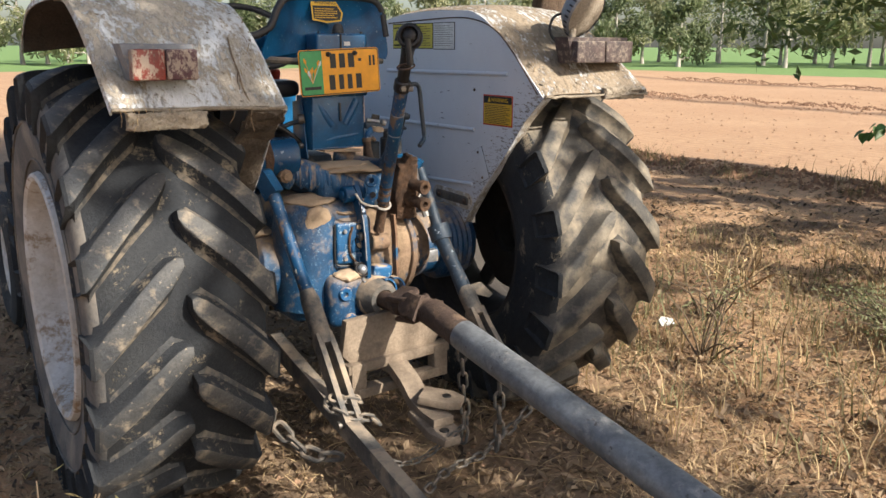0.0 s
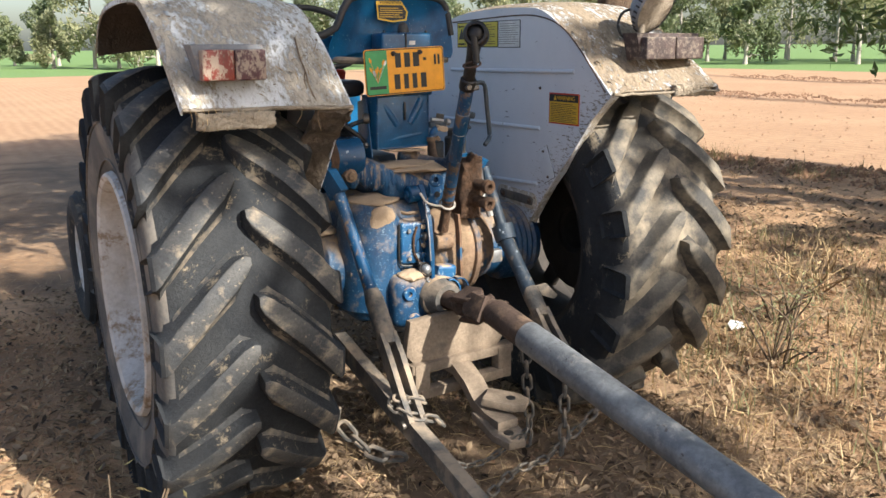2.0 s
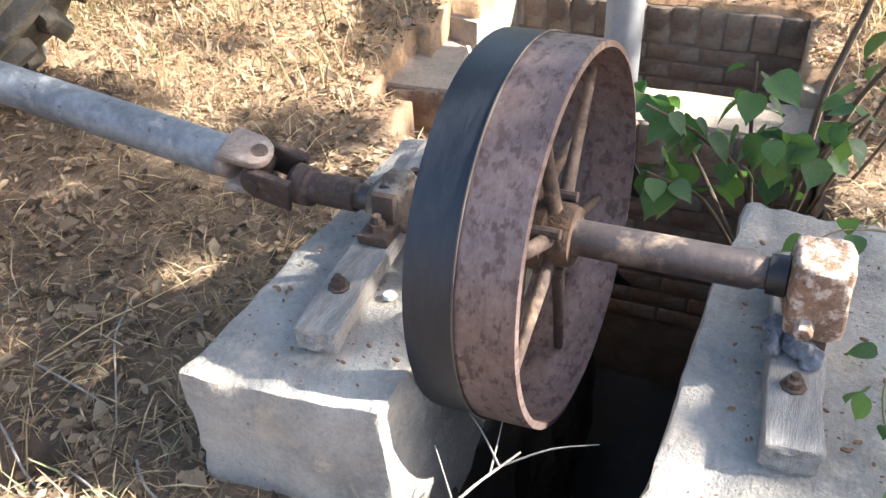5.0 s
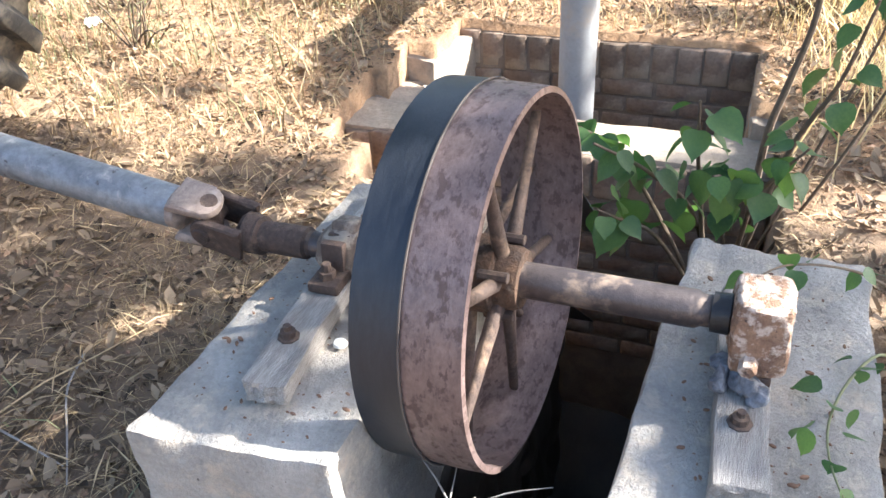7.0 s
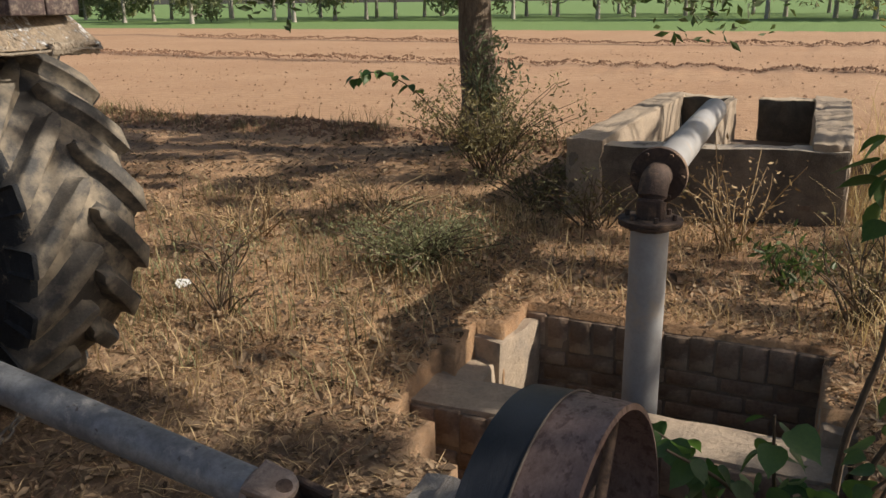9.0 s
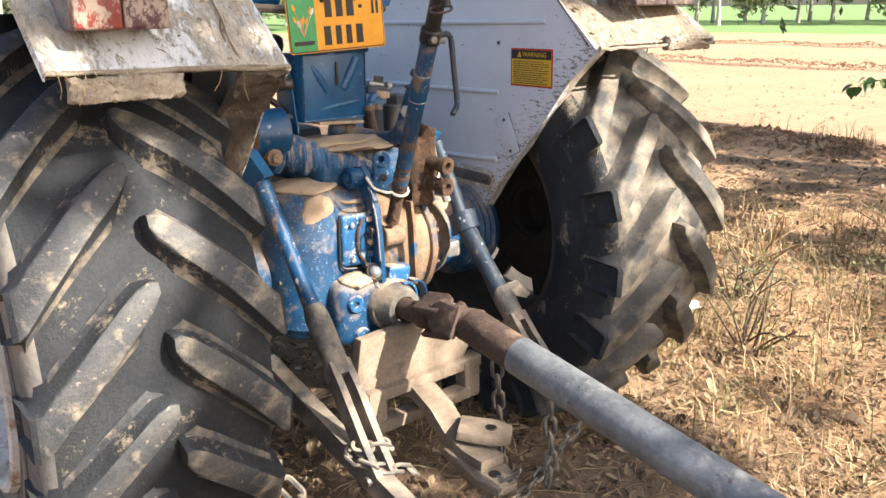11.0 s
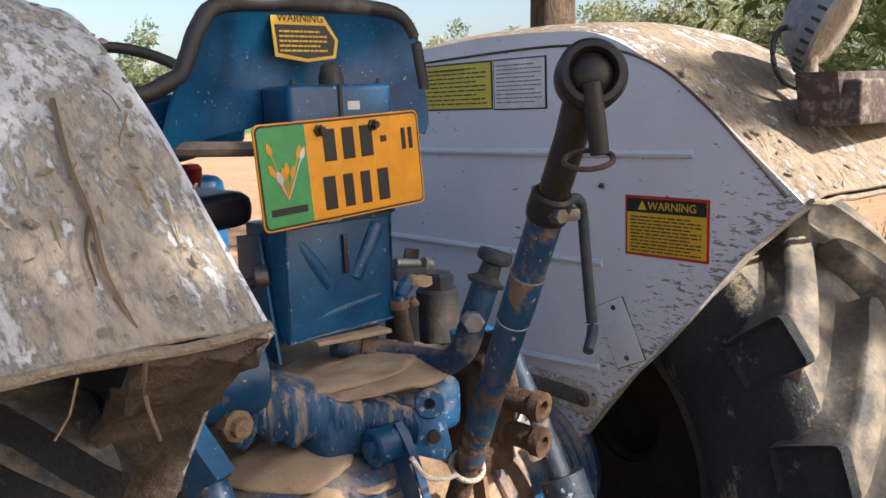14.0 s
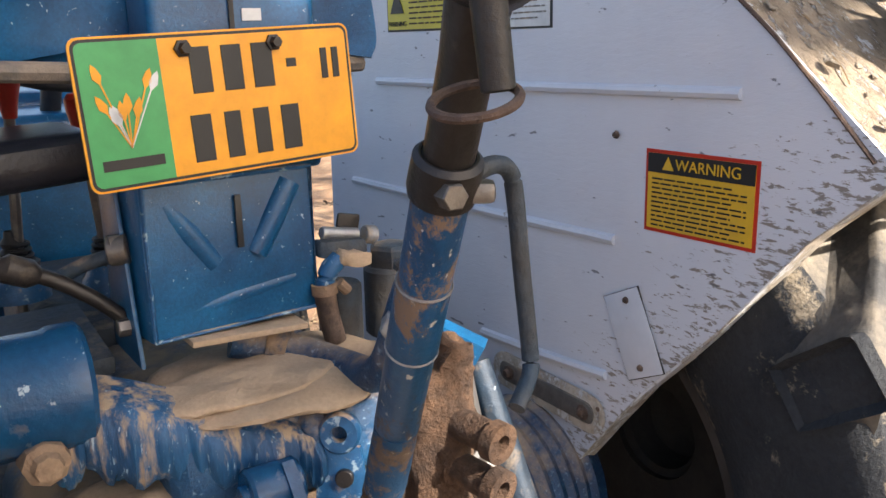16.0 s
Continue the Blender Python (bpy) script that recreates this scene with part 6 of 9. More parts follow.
add_ring(bm, wq @ Matrix.Rotation(0.15, 4, "X"), 0.026, 0.0042, 24, 8)
add_tube(bm, smooth_path([wq @ Vector(p) for p in ((-0.024, -0.010, 0), (-0.05, -0.02, 0.012), (-0.085, -0.02, 0.03), (-0.105, 0.0, 0.055))], 4), 0.0040, 8)
part("tie_wire", bm, M_WOOD, housing, "pale cord tied round the top link")
# remote valve with two rusty ports
bm = B()
add_box(bm, (0.085, 0.11, 0.21), T(0.20, -0.09, 0.965) @ Matrix.Rotation(0.08, 4, "X"), 0.018, 3)
add_box(bm, (0.05, 0.06, 0.05), T(0.215, -0.12, 1.065) @ Matrix.Rotation(0.3, 4, "Y"), 0.014, 3)
bmesh.ops.subdivide_edges(bm, edges=[e for e in bm.edges if e.calc_length() > 0.02], cuts=5, use_grid_fill=True)
rough_up(bm, 0.012, 26)
rough_up(bm, 0.006, 80)
valve = part("remote_valve", bm, M_ORANGE_RUST, tractor, "rusty hydraulic valve caked with greasy dust")
for z in (0.987, 0.925):
    bm = B()
    q, l = frame_along((0.208, -0.12, z), (0.226, -0.215, z - 0.008))
    add_lathe(bm, [(0.024, 0), (0.026, 0.02), (0.021, 0.025), (0.021, l - 0.02), (0.026, l - 0.018), (0.026, l), (0.012, l), (0.010, l - 0.03), (0, l - 0.03)], q, 18)
    part("port", bm, M_ORANGE_RUST, valve)
bm = B()
add_tube(bm, smooth_path([(0.245, -0.10, 1.06), (0.25, -0.13, 0.95), (0.265, -0.16, 0.86)], 4), 0.013, 8)
part("chrome_lever", bm, M_CHROME, valve, "bright worn lever")
# oil pipe, filler and levers right of the tool box
bm = B()
add_tube(bm, smooth_path([(0.00, 0.060, 1.085), (0.045, 0.045, 1.072), (0.085, 0.010, 1.060), (0.108, -0.055, 1.056), (0.112, -0.108, 1.064), (0.114, -0.146, 1.094), (0.122, -0.166, 1.150), (0.138, -0.178, 1.205)], 6), 0.0225, 16)
fill = part("oil_pipe", bm, M_BLUE_DIRTY, tractor, "bent blue oil filler pipe")
bm = B()
q, l = frame_along((0.045, 0.046, 1.072), (0.066, 0.030, 1.066))
add_lathe(bm, [(0.023, 0), (0.0275, 0.002), (0.0285, 0.012), (0.0275, l), (0.023, l)], q, 20)
add_cyl(bm, (0.040, 0.012, 1.060), (0.060, -0.004, 1.052), 0.011, seg=8)
part("hose_clamp", bm, M_DUSTY_RUST, fill)
bm = B()
q, l = frame_along((0.136, -0.177, 1.200), (0.156, -0.190, 1.262))
add_lathe(bm, [(0.0, 0), (0.030, 0.0), (0.031, 0.006), (0.024, 0.010), (0.018, 0.014), (0.016, 0.034), (0.027, 0.038), (0.029, 0.046), (0.026, 0.056), (0.0, 0.058)], q, 10)
part("cap", bm, M_BLUE_GRIME, fill)
bm = B()
add_cyl(bm, (0.118, -0.160, 1.148), (0.096, -0.192, 1.146), 0.0175, seg=6)
part("plug", bm, M_PALE_STEEL, fill)
bm = B()
add_cyl(bm, (0.262, 0.09, 1.03), (0.262, 0.09, 1.135), 0.042, seg=18)
add_lathe(bm, [(0.034, 0.0), (0.034, 0.03), (0.028, 0.036), (0, 0.036)], T(0.262, 0.09, 1.13), 6)
add_cyl(bm, (0.18, 0.10, 1.03), (0.18, 0.10, 1.12), 0.032, seg=16)
part("oil_filter", bm, M_FILTER, fill, "dusty filter bodies")
bm = B()
add_cyl(bm, (0.132, 0.05, 1.208), (0.186, 0.05, 1.199), 0.0085, seg=14)
add_cyl(bm, (0.196, 0.05, 1.197), (0.214, 0.05, 1.193), 0.013, seg=12)
part("lever_bracket", bm, M_PALE_STEEL, fill)
bm = B()
add_box(bm, (0.034, 0.006, 0.030), T(0.176, 0.058, 1.212) @ Matrix.Rotation(0.2, 4, "Y"), 0.004)
part("pin_plate", bm, M_DARK_STEEL, fill)
bm = B()
add_box(bm, (0.075, 0.03, 0.024), T(0.155, 0.045, 1.186) @ Matrix.Rotation(0.1, 4, "Y"), 0.008)
rough_up(bm, 0.004, 50)
part("lever_block", bm, M_BLUE_GRIME, fill)
bm = B()
add_box(bm, (0.048, 0.022, 0.018), T(0.165, 0.022, 1.174) @ Matrix.Rotation(0.2, 4, "Y"), 0.007)
bmesh.ops.subdivide_edges(bm, edges=[e for e in bm.edges if e.calc_length() > 0.01], cuts=3, use_grid_fill=True)
rough_up(bm, 0.007, 60)
part("mud_lump", bm, M_SAND, fill, "dry lump of clay")
bm = B()
add_tube(bm, smooth_path([(0.146, 0.03, 1.176), (0.130, 0.03, 1.160), (0.123, 0.03, 1.135)], 4), 0.0135, 14)
part("hose_end", bm, M_CHIPPED, fill, "blue painted hose end, chipped to bare metal")
bm = B()
add_tube(bm, smooth_path([(0.122, 0.03, 1.140), (0.126, 0.03, 1.102), (0.135, 0.03, 1.062)], 4), 0.0145, 14)
hose = part("hose", bm, M_RUST, fill, "short brown hose")
bm = B()
q, l = frame_along((0.122, 0.03, 1.146), (0.123, 0.03, 1.131))
add_lathe(bm, [(0.0145, 0), (0.0175, 0.001), (0.0175, l), (0.0145, l)], q, 20, closed=True)
add_cyl(bm, (0.138, 0.018, 1.146), (0.150, 0.016, 1.132), 0.0075, seg=8)
part("hose_clip", bm, M_DUSTY_RUST, hose)

# left foot plate, gear levers and dash seen past the seat
bm = B()
add_box(bm, (0.50, 1.2, 0.02), T(-0.28, 0.75, 0.86), 0.006)
part("foot_plate", bm, M_BLUE_GRIME, tractor, "dusty blue foot plate")
bm = B()
add_box(bm, (0.30, 0.5, 0.14), T(-0.03, 0.55, 0.99), 0.03)
part("gearbox_cover", bm, M_BLUE_GRIME, tractor)
for x, y, lean, top_z in ((-0.184, 0.47, 0.02, 1.375), (-0.055, 0.42, -0.022, 1.335)):
    bm = B()
    add_tube(bm, [(x, y, 1.05), (x + lean, y - 0.02, top_z)], 0.008, 8)
    gl = part("gear_lever", bm, M_STEEL, tractor, "gear lever with red knob and rubber boot")
    bm = B()
    add_lathe(bm, [(0.010, 0), (0.013, 0.02), (0.020, 0.05), (0.021, 0.066), (0.015, 0.074), (0, 0.076)], T(x + lean, y - 0.02, top_z - 0.02), 14)
    part("knob", bm, M_RED, gl)
    bm = B()
    add_lathe(bm, [(0.034, 0.0), (0.036, 0.01), (0.018, 0.018), (0.021, 0.026), (0.015, 0.034), (0.018, 0.042), (0.012, 0.05), (0.010, 0.06)], T(x, y, 1.125), 16)
    for k in range(4):
        add_ring(bm, T(x + 0.006 * lean / 0.02, y - 0.003, 1.137 + 0.009 * k), 0.021 - 0.002 * k, 0.0035, 18, 6)
    part("boot", bm, M_BLACK, gl)
    bm = B()
    add_lathe(bm, [(0.046, 0.0), (0.046, 0.020), (0.038, 0.032), (0.034, 0.048), (0.0, 0.050)], T(x, y, 1.078), 20)
    part("socket", bm, M_CHIPPED, gl)
bm = B()
add_box(bm, (0.46, 1.5, 0.40), T(0.0, 1.90, 1.16), 0.06, 3)
hood = part("hood", bm, M_BLUE, tractor, "blue engine hood")
bm = B()
add_box(bm, (0.44, 0.35, 0.42), T(0.0, 1.02, 1.12), 0.04, 3)
part("dash", bm, M_BLUE, hood, "blue dash cowl")
bm = B()
add_cyl(bm, (-0.02, 1.0, 1.28), (-0.02, 0.80, 1.52), 0.02)
sw = part("steering_column", bm, M_BLACK, tractor)
bm = B()
q, l = frame_along((-0.02, 0.80, 1.52), (-0.02, 0.76, 1.568))
add_ring(bm, q, 0.20, 0.014, 40, 10)
for k in range(3):
    a = 2 * math.pi * k / 3 + 0.5
    add_tube(bm, [q @ Vector((0, 0, -0.01)), q @ Vector((0.20 * math.cos(a), 0.20 * math.sin(a), 0))], 0.008, 8)
part("steering_wheel", bm, M_BLACK, sw, "black steering wheel")
bm = B()
add_box(bm, (0.36, 1.9, 0.42), T(0, 1.55, 0.72), 0.05)
part("engine", bm, M_BLUE_DIRTY, tractor, "dusty engine block")
bm = B()
add_box(bm, (1.5, 0.12, 0.10), T(0, 2.15, 0.42), 0.02)
part("front_axle", bm, M_BLUE_DIRTY, tractor)
for cx, s in ((-0.84, -1), (0.84, 1)):
    m = Matrix(((0, 0, s, cx), (-1, 0, 0, 2.15), (0, 1, 0, 0.36), (0, 0, 0, 1)))
    bm = B()
    prof = [(0.20, 0.07), (0.24, 0.09), (0.30, 0.095), (0.345, 0.08), (0.362, 0.04), (0.365, 0)]
    add_lathe(bm, prof + [(r, -h) for r, h in reversed(prof[:-1])], m, 48, closed=True)
    for h in (-0.05, -0.018, 0.018, 0.05):
        add_ring(bm, m @ T(0, 0, h), 0.362, 0.008, 48, 6)
    ft = part("front_tyre", bm, M_RUBBER, tractor, "ribbed front tyre")
    bm = B()
    add_lathe(bm, [(0.205, 0.07), (0.18, 0.06), (0.17, 0.02), (0.08, 0.03), (0.06, 0.07), (0, 0.08)], m, 36)
    part("front_rim", bm, M_RIM, ft)

# drawbar frame, hook and clevis
bm = B()
add_prism(bm, [(-0.15, 0.56), (0.20, 0.58), (0.24, 0.46), (0.20, 0.40), (-0.12, 0.385), (-0.17, 0.44)], 0.035, Matrix(((1, 0, 0, 0), (0, 0, 1, -0.30), (0, 1, 0, 0), (0, 0, 0, 1))), 0.006)
rough_up(bm, 0.004, 20)
hanger = part("drawbar_hanger", bm, M_TAN_IRON, tractor, "dust-covered cast drawbar hanger")
bm = B()
add_box(bm, (0.42, 0.05, 0.035), T(0.05, -0.30, 0.395) @ Matrix.Rotation(-0.03, 4, "Y"), 0.006)
part("upper_rail", bm, M_TAN_IRON, hanger)
bm = B()
add_box(bm, (0.34, 0.05, 0.035), T(0.04, -0.31, 0.305) @ Matrix.Rotation(-0.04, 4, "Y"), 0.006)
part("lower_rail", bm, M_TAN_IRON, hanger)
for x in (-0.12, 0.22):
    bm = B()
    add_box(bm, (0.06, 0.05, 0.12), T(x, -0.305, 0.35), 0.010)
    part("rail_end", bm, M_TAN_IRON, hanger)
flat_bar([(0.035, -0.10, 0.36), (0.033, -0.33, 0.37), (0.03, -0.41, 0.34), (0.028, -0.48, 0.29), (0.025, -0.56, 0.275), (0.022, -0.64, 0.275)], 0.036, 0.075, M_TAN_IRON, "drawbar", tractor, "cranked dusty drawbar")
for z, y1, swing in ((0.325, -0.665, 0.75), (0.265, -0.74, -0.08)):
    bm = B()
    pts = [(-0.05, 0.0), (0.05, 0.0), (0.055, -(abs(y1) - 0.52) * 0.7), (0.03, y1 + 0.52), (-0.03, y1 + 0.52), (-0.055, -(abs(y1) - 0.52) * 0.7)]
    add_prism(bm, pts, 0.028, T(0.022, -0.50, z - 0.014) @ Matrix.Rotation(swing, 4, "Z") @ Matrix.Rotation(0.1, 4, "X"), 0.007)
    cl = part("clevis_jaw", bm, M_TAN_IRON, tractor, "worn clevis jaw of the drawbar")
    bm = B()
    hc = T(0.022, -0.50, z - 0.014) @ Matrix.Rotation(swing, 4, "Z") @ Matrix.Rotation(0.1, 4, "X") @ Vector((0, y1 + 0.575, 0))
    add_cyl(bm, hc, hc + Vector((0, 0, 0.0305)), 0.017, seg=16)
    part("pin_hole", bm, M_INK, cl, "dark pin hole")


# chains of the lift linkage
def link_mesh():
    bm = B()
    pts = []
    for k in range(16):
        a = 2 * math.pi * k / 16
        pts.append((0.0105 * math.cos(a), 0, 0.0105 * math.sin(a) + (0.010 if math.sin(a) > 0 else -0.010)))
    rings = []
    for i, p in enumerate(pts):
        p, d = Vector(p), (Vector(pts[(i + 1) % 16]) - Vector(pts[i - 1])).normalized()
        x = Vector((0, 1, 0))
        y = d.cross(x)
        rings.append([bm.verts.new(p + 0.0042 * (math.cos(b) * x + math.sin(b) * y)) for b in (2 * math.pi * j / 6 for j in range(6))])
    for i in range(16):
        a, b = rings[i], rings[(i + 1) % 16]
        for j in range(6):
            bm.faces.new((a[j], a[(j + 1) % 6], b[(j + 1) % 6], b[j]))
    return finish(bm, "chain_link", M_DIRTY_STEEL)


LINK = link_mesh()


def chain(pts, label, k=1.0):
    line = smooth_path(pts, 16)
    th = thing("chain", line[0], label, "chain", "linkage chains")
    step, run, i, n = 0.033 * k, 0.0, 0, 0
    last = line[0]
    for a, b in zip(line, line[1:]):
        run += (b - a).length
        if run >= step:
            q, l = frame_along(last, b)
            share("chain_link", LINK, q @ T(0, 0, l / 2) @ Matrix.Rotation(radians(90) * (n % 2) + 0.5, 4, "Z") @ Matrix.Diagonal((k, k, k, 1)), th)
            last, run, n = b, 0.0, n + 1
    return th


chain([(-0.46, -0.40, 0.30), (-0.42, -0.50, 0.245), (-0.36, -0.58, 0.235), (-0.31, -0.63, 0.265)], "heavy dusty check chain from tyre side to lower link", 1.8)
chain([(-0.34, -0.55, 0.42), (-0.26, -0.58, 0.40), (-0.25, -0.53, 0.385), (-0.34, -0.52, 0.40), (-0.33, -0.60, 0.38), (-0.24, -0.62, 0.355), (-0.19, -0.60, 0.31)], "dark chain wound round the lift rod fork", 1.25)
chain([(-0.27, -0.66, 0.29), (-0.18, -0.66, 0.20), (-0.08, -0.66, 0.185), (0.0, -0.70, 0.25), (0.03, -0.735, 0.30)], "thin chain sagging to the drawbar clevis", 0.85)
chain([(0.31, -0.565, 0.40), (0.305, -0.572, 0.27), (0.30, -0.58, 0.12), (0.28, -0.57, 0.03)], "rusty chain hanging to the ground", 1.5)
chain([(0.29, -0.36, 0.40), (0.30, -0.36, 0.23), (0.30, -0.378, 0.10), (0.27, -0.40, 0.02)], "rusty chain hanging to the ground", 1.5)
chain([(-0.02, -0.60, 0.02), (0.12, -0.53, 0.03), (0.284, -0.50, 0.025), (0.43, -0.46, 0.06), (0.56, -0.47, 0.16), (0.60, -0.44, 0.22)], "rusty chain lying on the soil and rising to the tyre", 1.25)
bm = B()
add_box(bm, (0.04, 0.012, 0.07), T(-0.475, -0.385, 0.325) @ Matrix.Rotation(0.4, 4, "X"), 0.004)
part("chain_bracket", bm, M_DIRTY_STEEL, tractor)


# ---------------------------------------------------------------- drive line to the pulley
S0, S1 = Vector((0.036, -0.53, 0.632)), Vector((0.100, -1.775, 0.398))
shaft = thing("drive_shaft", (0.07, -1.1, 0.0), "long grey steel drive shaft with rusty universal joints", "drive shaft")


def yoke(a, b, r, name, turn=0.0, label="", material=M_RUST):
    """A forked joint half: hub and two ears."""
    q, l = frame_along(a, b)
    bm = B()
    add_lathe(bm, [(0, 0), (r * 0.82, 0), (r * 0.92, l * 0.1), (r * 0.92, l * 0.3), (r * 0.6, l * 0.42), (0, l * 0.42)], q, 20)
    for s in (-1, 1):
        arc = [(r * 0.78 * math.cos(radians(18 * k)), l * 0.98 + r * 0.62 * math.sin(radians(18 * k))) for k in range(11)]
        add_prism(bm, [(-r * 0.95, l * 0.2), (r * 0.95, l * 0.2)] + arc, r * 0.42,
                  q @ Matrix.Rotation(turn, 4, "Z") @ Matrix(((1, 0, 0, 0), (0, 0, 1, s * r * 0.92 - r * 0.21), (0, 1, 0, 0), (0, 0, 0, 1))), r * 0.19)
    rough_up(bm, 0.003, 30)
    part(name, bm, material, shaft, label)


def cross(c, d, r, turn):
    q, l = frame_along(c, Vector(c) + Vector(d))
    q = q @ Matrix.Rotation(turn, 4, "Z")
    bm = B()
    add_cyl(bm, q @ Vector((-r * 1.12, 0, 0)), q @ Vector((r * 1.12, 0, 0)), r * 0.38, seg=14)
    add_cyl(bm, q @ Vector((0, -r * 1.12, 0)), q @ Vector((0, r * 1.12, 0)), r * 0.38, seg=14)
    part("joint_cross", bm, M_RUST, shaft)


D = (S1 - S0).normalized()
bm = B()
add_cyl(bm, (0.015, -0.21, 0.605), (0.022, -0.36, 0.608), 0.032, 0.030, 18)
part("stub_shaft", bm, M_RUST, shaft, "rusty splined stub shaft")
bm = B()
m, l = frame_along((0.014, -0.205, 0.605), (0.016, -0.275, 0.606))
add_lathe(bm, [(0.036, l), (0.055, l), (0.075, 0.012), (0.078, 0.0)], m, 28)
part("stub_guard", bm, M_DIRTY_STEEL, tractor)
cj = Vector((0.030, -0.455, 0.628))
yoke((0.022, -0.34, 0.61), cj, 0.045, "yoke", 0.4, "rusty universal joint yoke")
yoke(S0 + D * 0.02, cj, 0.048, "yoke", 0.4 + math.pi / 2)
cross(cj, D, 0.05, 0.4)
bm = B()
q, l = frame_along(S0, S1)
add_lathe(bm, [(0, 0.0), (0.040, 0.0), (0.047, 0.012), (0.047, 0.20)], q, 32)
part("sleeve", bm, M_RUST, shaft, "brown rusted end sleeve")
bm = B()
add_lathe(bm, [(0.044, 0.17), (0.0485, 0.185), (0.0485, l - 0.02), (0.044, l), (0, l)], q, 36)
part("tube", bm, M_SHAFT, shaft, "scuffed grey steel tube")
P1 = Vector((0.086, -2.5, 0.375))
AXD = Vector((0.0454, 0.998, -0.039)).normalized()
ax = lambda y: P1 + AXD * ((y - P1.y) / AXD.y)
cj2 = Vector((0.102, -1.855, 0.384))
yoke(S1 - D * 0.02, cj2, 0.052, "yoke", 0.25, "pale worn universal joint yoke with chipped ears", M_PALE_YOKE)
yoke(ax(-1.965), cj2, 0.048, "yoke", -0.25 + math.pi / 2)
cross(cj2, D, 0.054, 0.25)
bm = B()
q, l = frame_along(ax(-1.93), ax(-2.105))
add_lathe(bm, [(0.040, 0), (0.044, 0.01), (0.044, 0.045), (0.034, 0.05), (0.036, 0.10), (0.036, 0.16), (0.029, 0.165), (0.029, l)], q, 24)
part("splined_hub", bm, M_RUST, shaft, "rusty splined hub")

# pulley on its own shaft between two bearings
pulley = thing("belt_pulley", ax(-2.5) - Vector((0, 0, 0.38)), "large spoked cast-iron belt pulley on a shaft, brown with polished rim", "pulley")
q0, _ = frame_along(ax(-2.5), ax(-2.3))
R = 0.372
bm = B()
prof = [(R - 0.012, -0.095), (R, -0.093), (R + 0.003, -0.05), (R + 0.004, 0.0), (R + 0.003, 0.05), (R, 0.098), (R - 0.012, 0.10), (R - 0.013, 0.04), (R - 0.02, 0.025), (R - 0.02, -0.02), (R - 0.013, -0.035)]
add_lathe(bm, prof, q0, 96, closed=True)
rimp = part("rim", bm, M_PULLEY, pulley, "smooth brown pulley rim")
for k in range(12):
    a, h = 2 * math.pi * k / 12 + 0.35, (0.035 if k % 2 else -0.035)
    bm = B()
    c, s = math.cos(a), math.sin(a)
    add_tube(bm, [q0 @ Vector((0.05 * c, 0.05 * s, h)), q0 @ Vector((0.2 * c, 0.2 * s, h * 0.8)), q0 @ Vector((0.362 * c, 0.362 * s, h * 0.55))], [0.017, 0.012, 0.0105], 10)
    part("spoke", bm, M_RUST, pulley)
bm = B()
add_lathe(bm, [(0.032, -0.075), (0.058, -0.075), (0.064, -0.06), (0.064, -0.03), (0.078, -0.025), (0.078, 0.03), (0.06, 0.035), (0.06, 0.07), (0.032, 0.07)], q0, 32)
part("hub", bm, M_ORANGE_RUST, pulley, "rust-orange split hub")
for k in range(4):
    a = 2 * math.pi * k / 4 + 0.6
    bm = B()
    c, s = math.cos(a), math.sin(a)
    add_cyl(bm, q0 @ Vector((0.075 * c, 0.075 * s, -0.065)), q0 @ Vector((0.075 * c, 0.075 * s, -0.005)), 0.011, seg=8)
    part("hub_bolt", bm, M_RUST, pulley)
bm = B()
add_tube(bm, [ax(-2.09), ax(-2.20), ax(-2.42), ax(-2.43), ax(-2.90), ax(-2.91), ax(-3.06)], [0.028, 0.028, 0.028, 0.036, 0.036, 0.030, 0.030], 24)
part("axle", bm, M_AXLE, pulley, "brown steel axle")
# flat belt: round the pulley and down into the pit
belt = B()
w0, w1, rb = 0.012, 0.103, R + 0.0065
bx = q0.to_3x3()
ex = Vector((1, 0, 0)) - bx.col[2] * Vector((1, 0, 0)).dot(bx.col[2])
ex.normalize()
ez = ex.cross(bx.col[2]) * -1
if ez.z < 0:
    ez = -ez
path2 = []
for k in range(45):
    a = radians(35 + 290 * k / 44)
    path2.append((rb * math.cos(a), rb * math.sin(a)))
path2 = [(1.15, -0.62)] + path2 + [(0.95, -0.85)]
rows = []
for u, v in path2:
    o = q0.translation + ex * u + ez * v
    rad = (ex * u + ez * v).normalized()
    rows.append([belt.verts.new(o + bx.col[2] * h - rad * t) for h, t in ((w0, 0), (w1, 0), (w1, 0.006), (w0, 0.006))])
for a, b in zip(rows, rows[1:]):
    for i in range(4):
        belt.faces.new((a[i], a[(i + 1) % 4], b[(i + 1) % 4], b[i]))
belt_thing = thing("drive_belt", ax(-2.44) - Vector((0, 0, 0.38)), "flat black rubber drive belt running off the pulley into the pit", "belt")
part("band", belt, M_BELT, belt_thing)
bm = B()
edge = []
for k in range(61):
    a = radians(35 + 290 * k / 60)
    edge.append(q0.translation + ex * ((rb + 0.0015) * math.cos(a)) + ez * ((rb + 0.0015) * math.sin(a)) + bx.col[2] * (w0 + 0.001))
add_tube(bm, edge, 0.0022, 6)
part("frayed_edge", bm, M_BELT_EDGE, belt_thing, "thin lighter line along the belt edge")


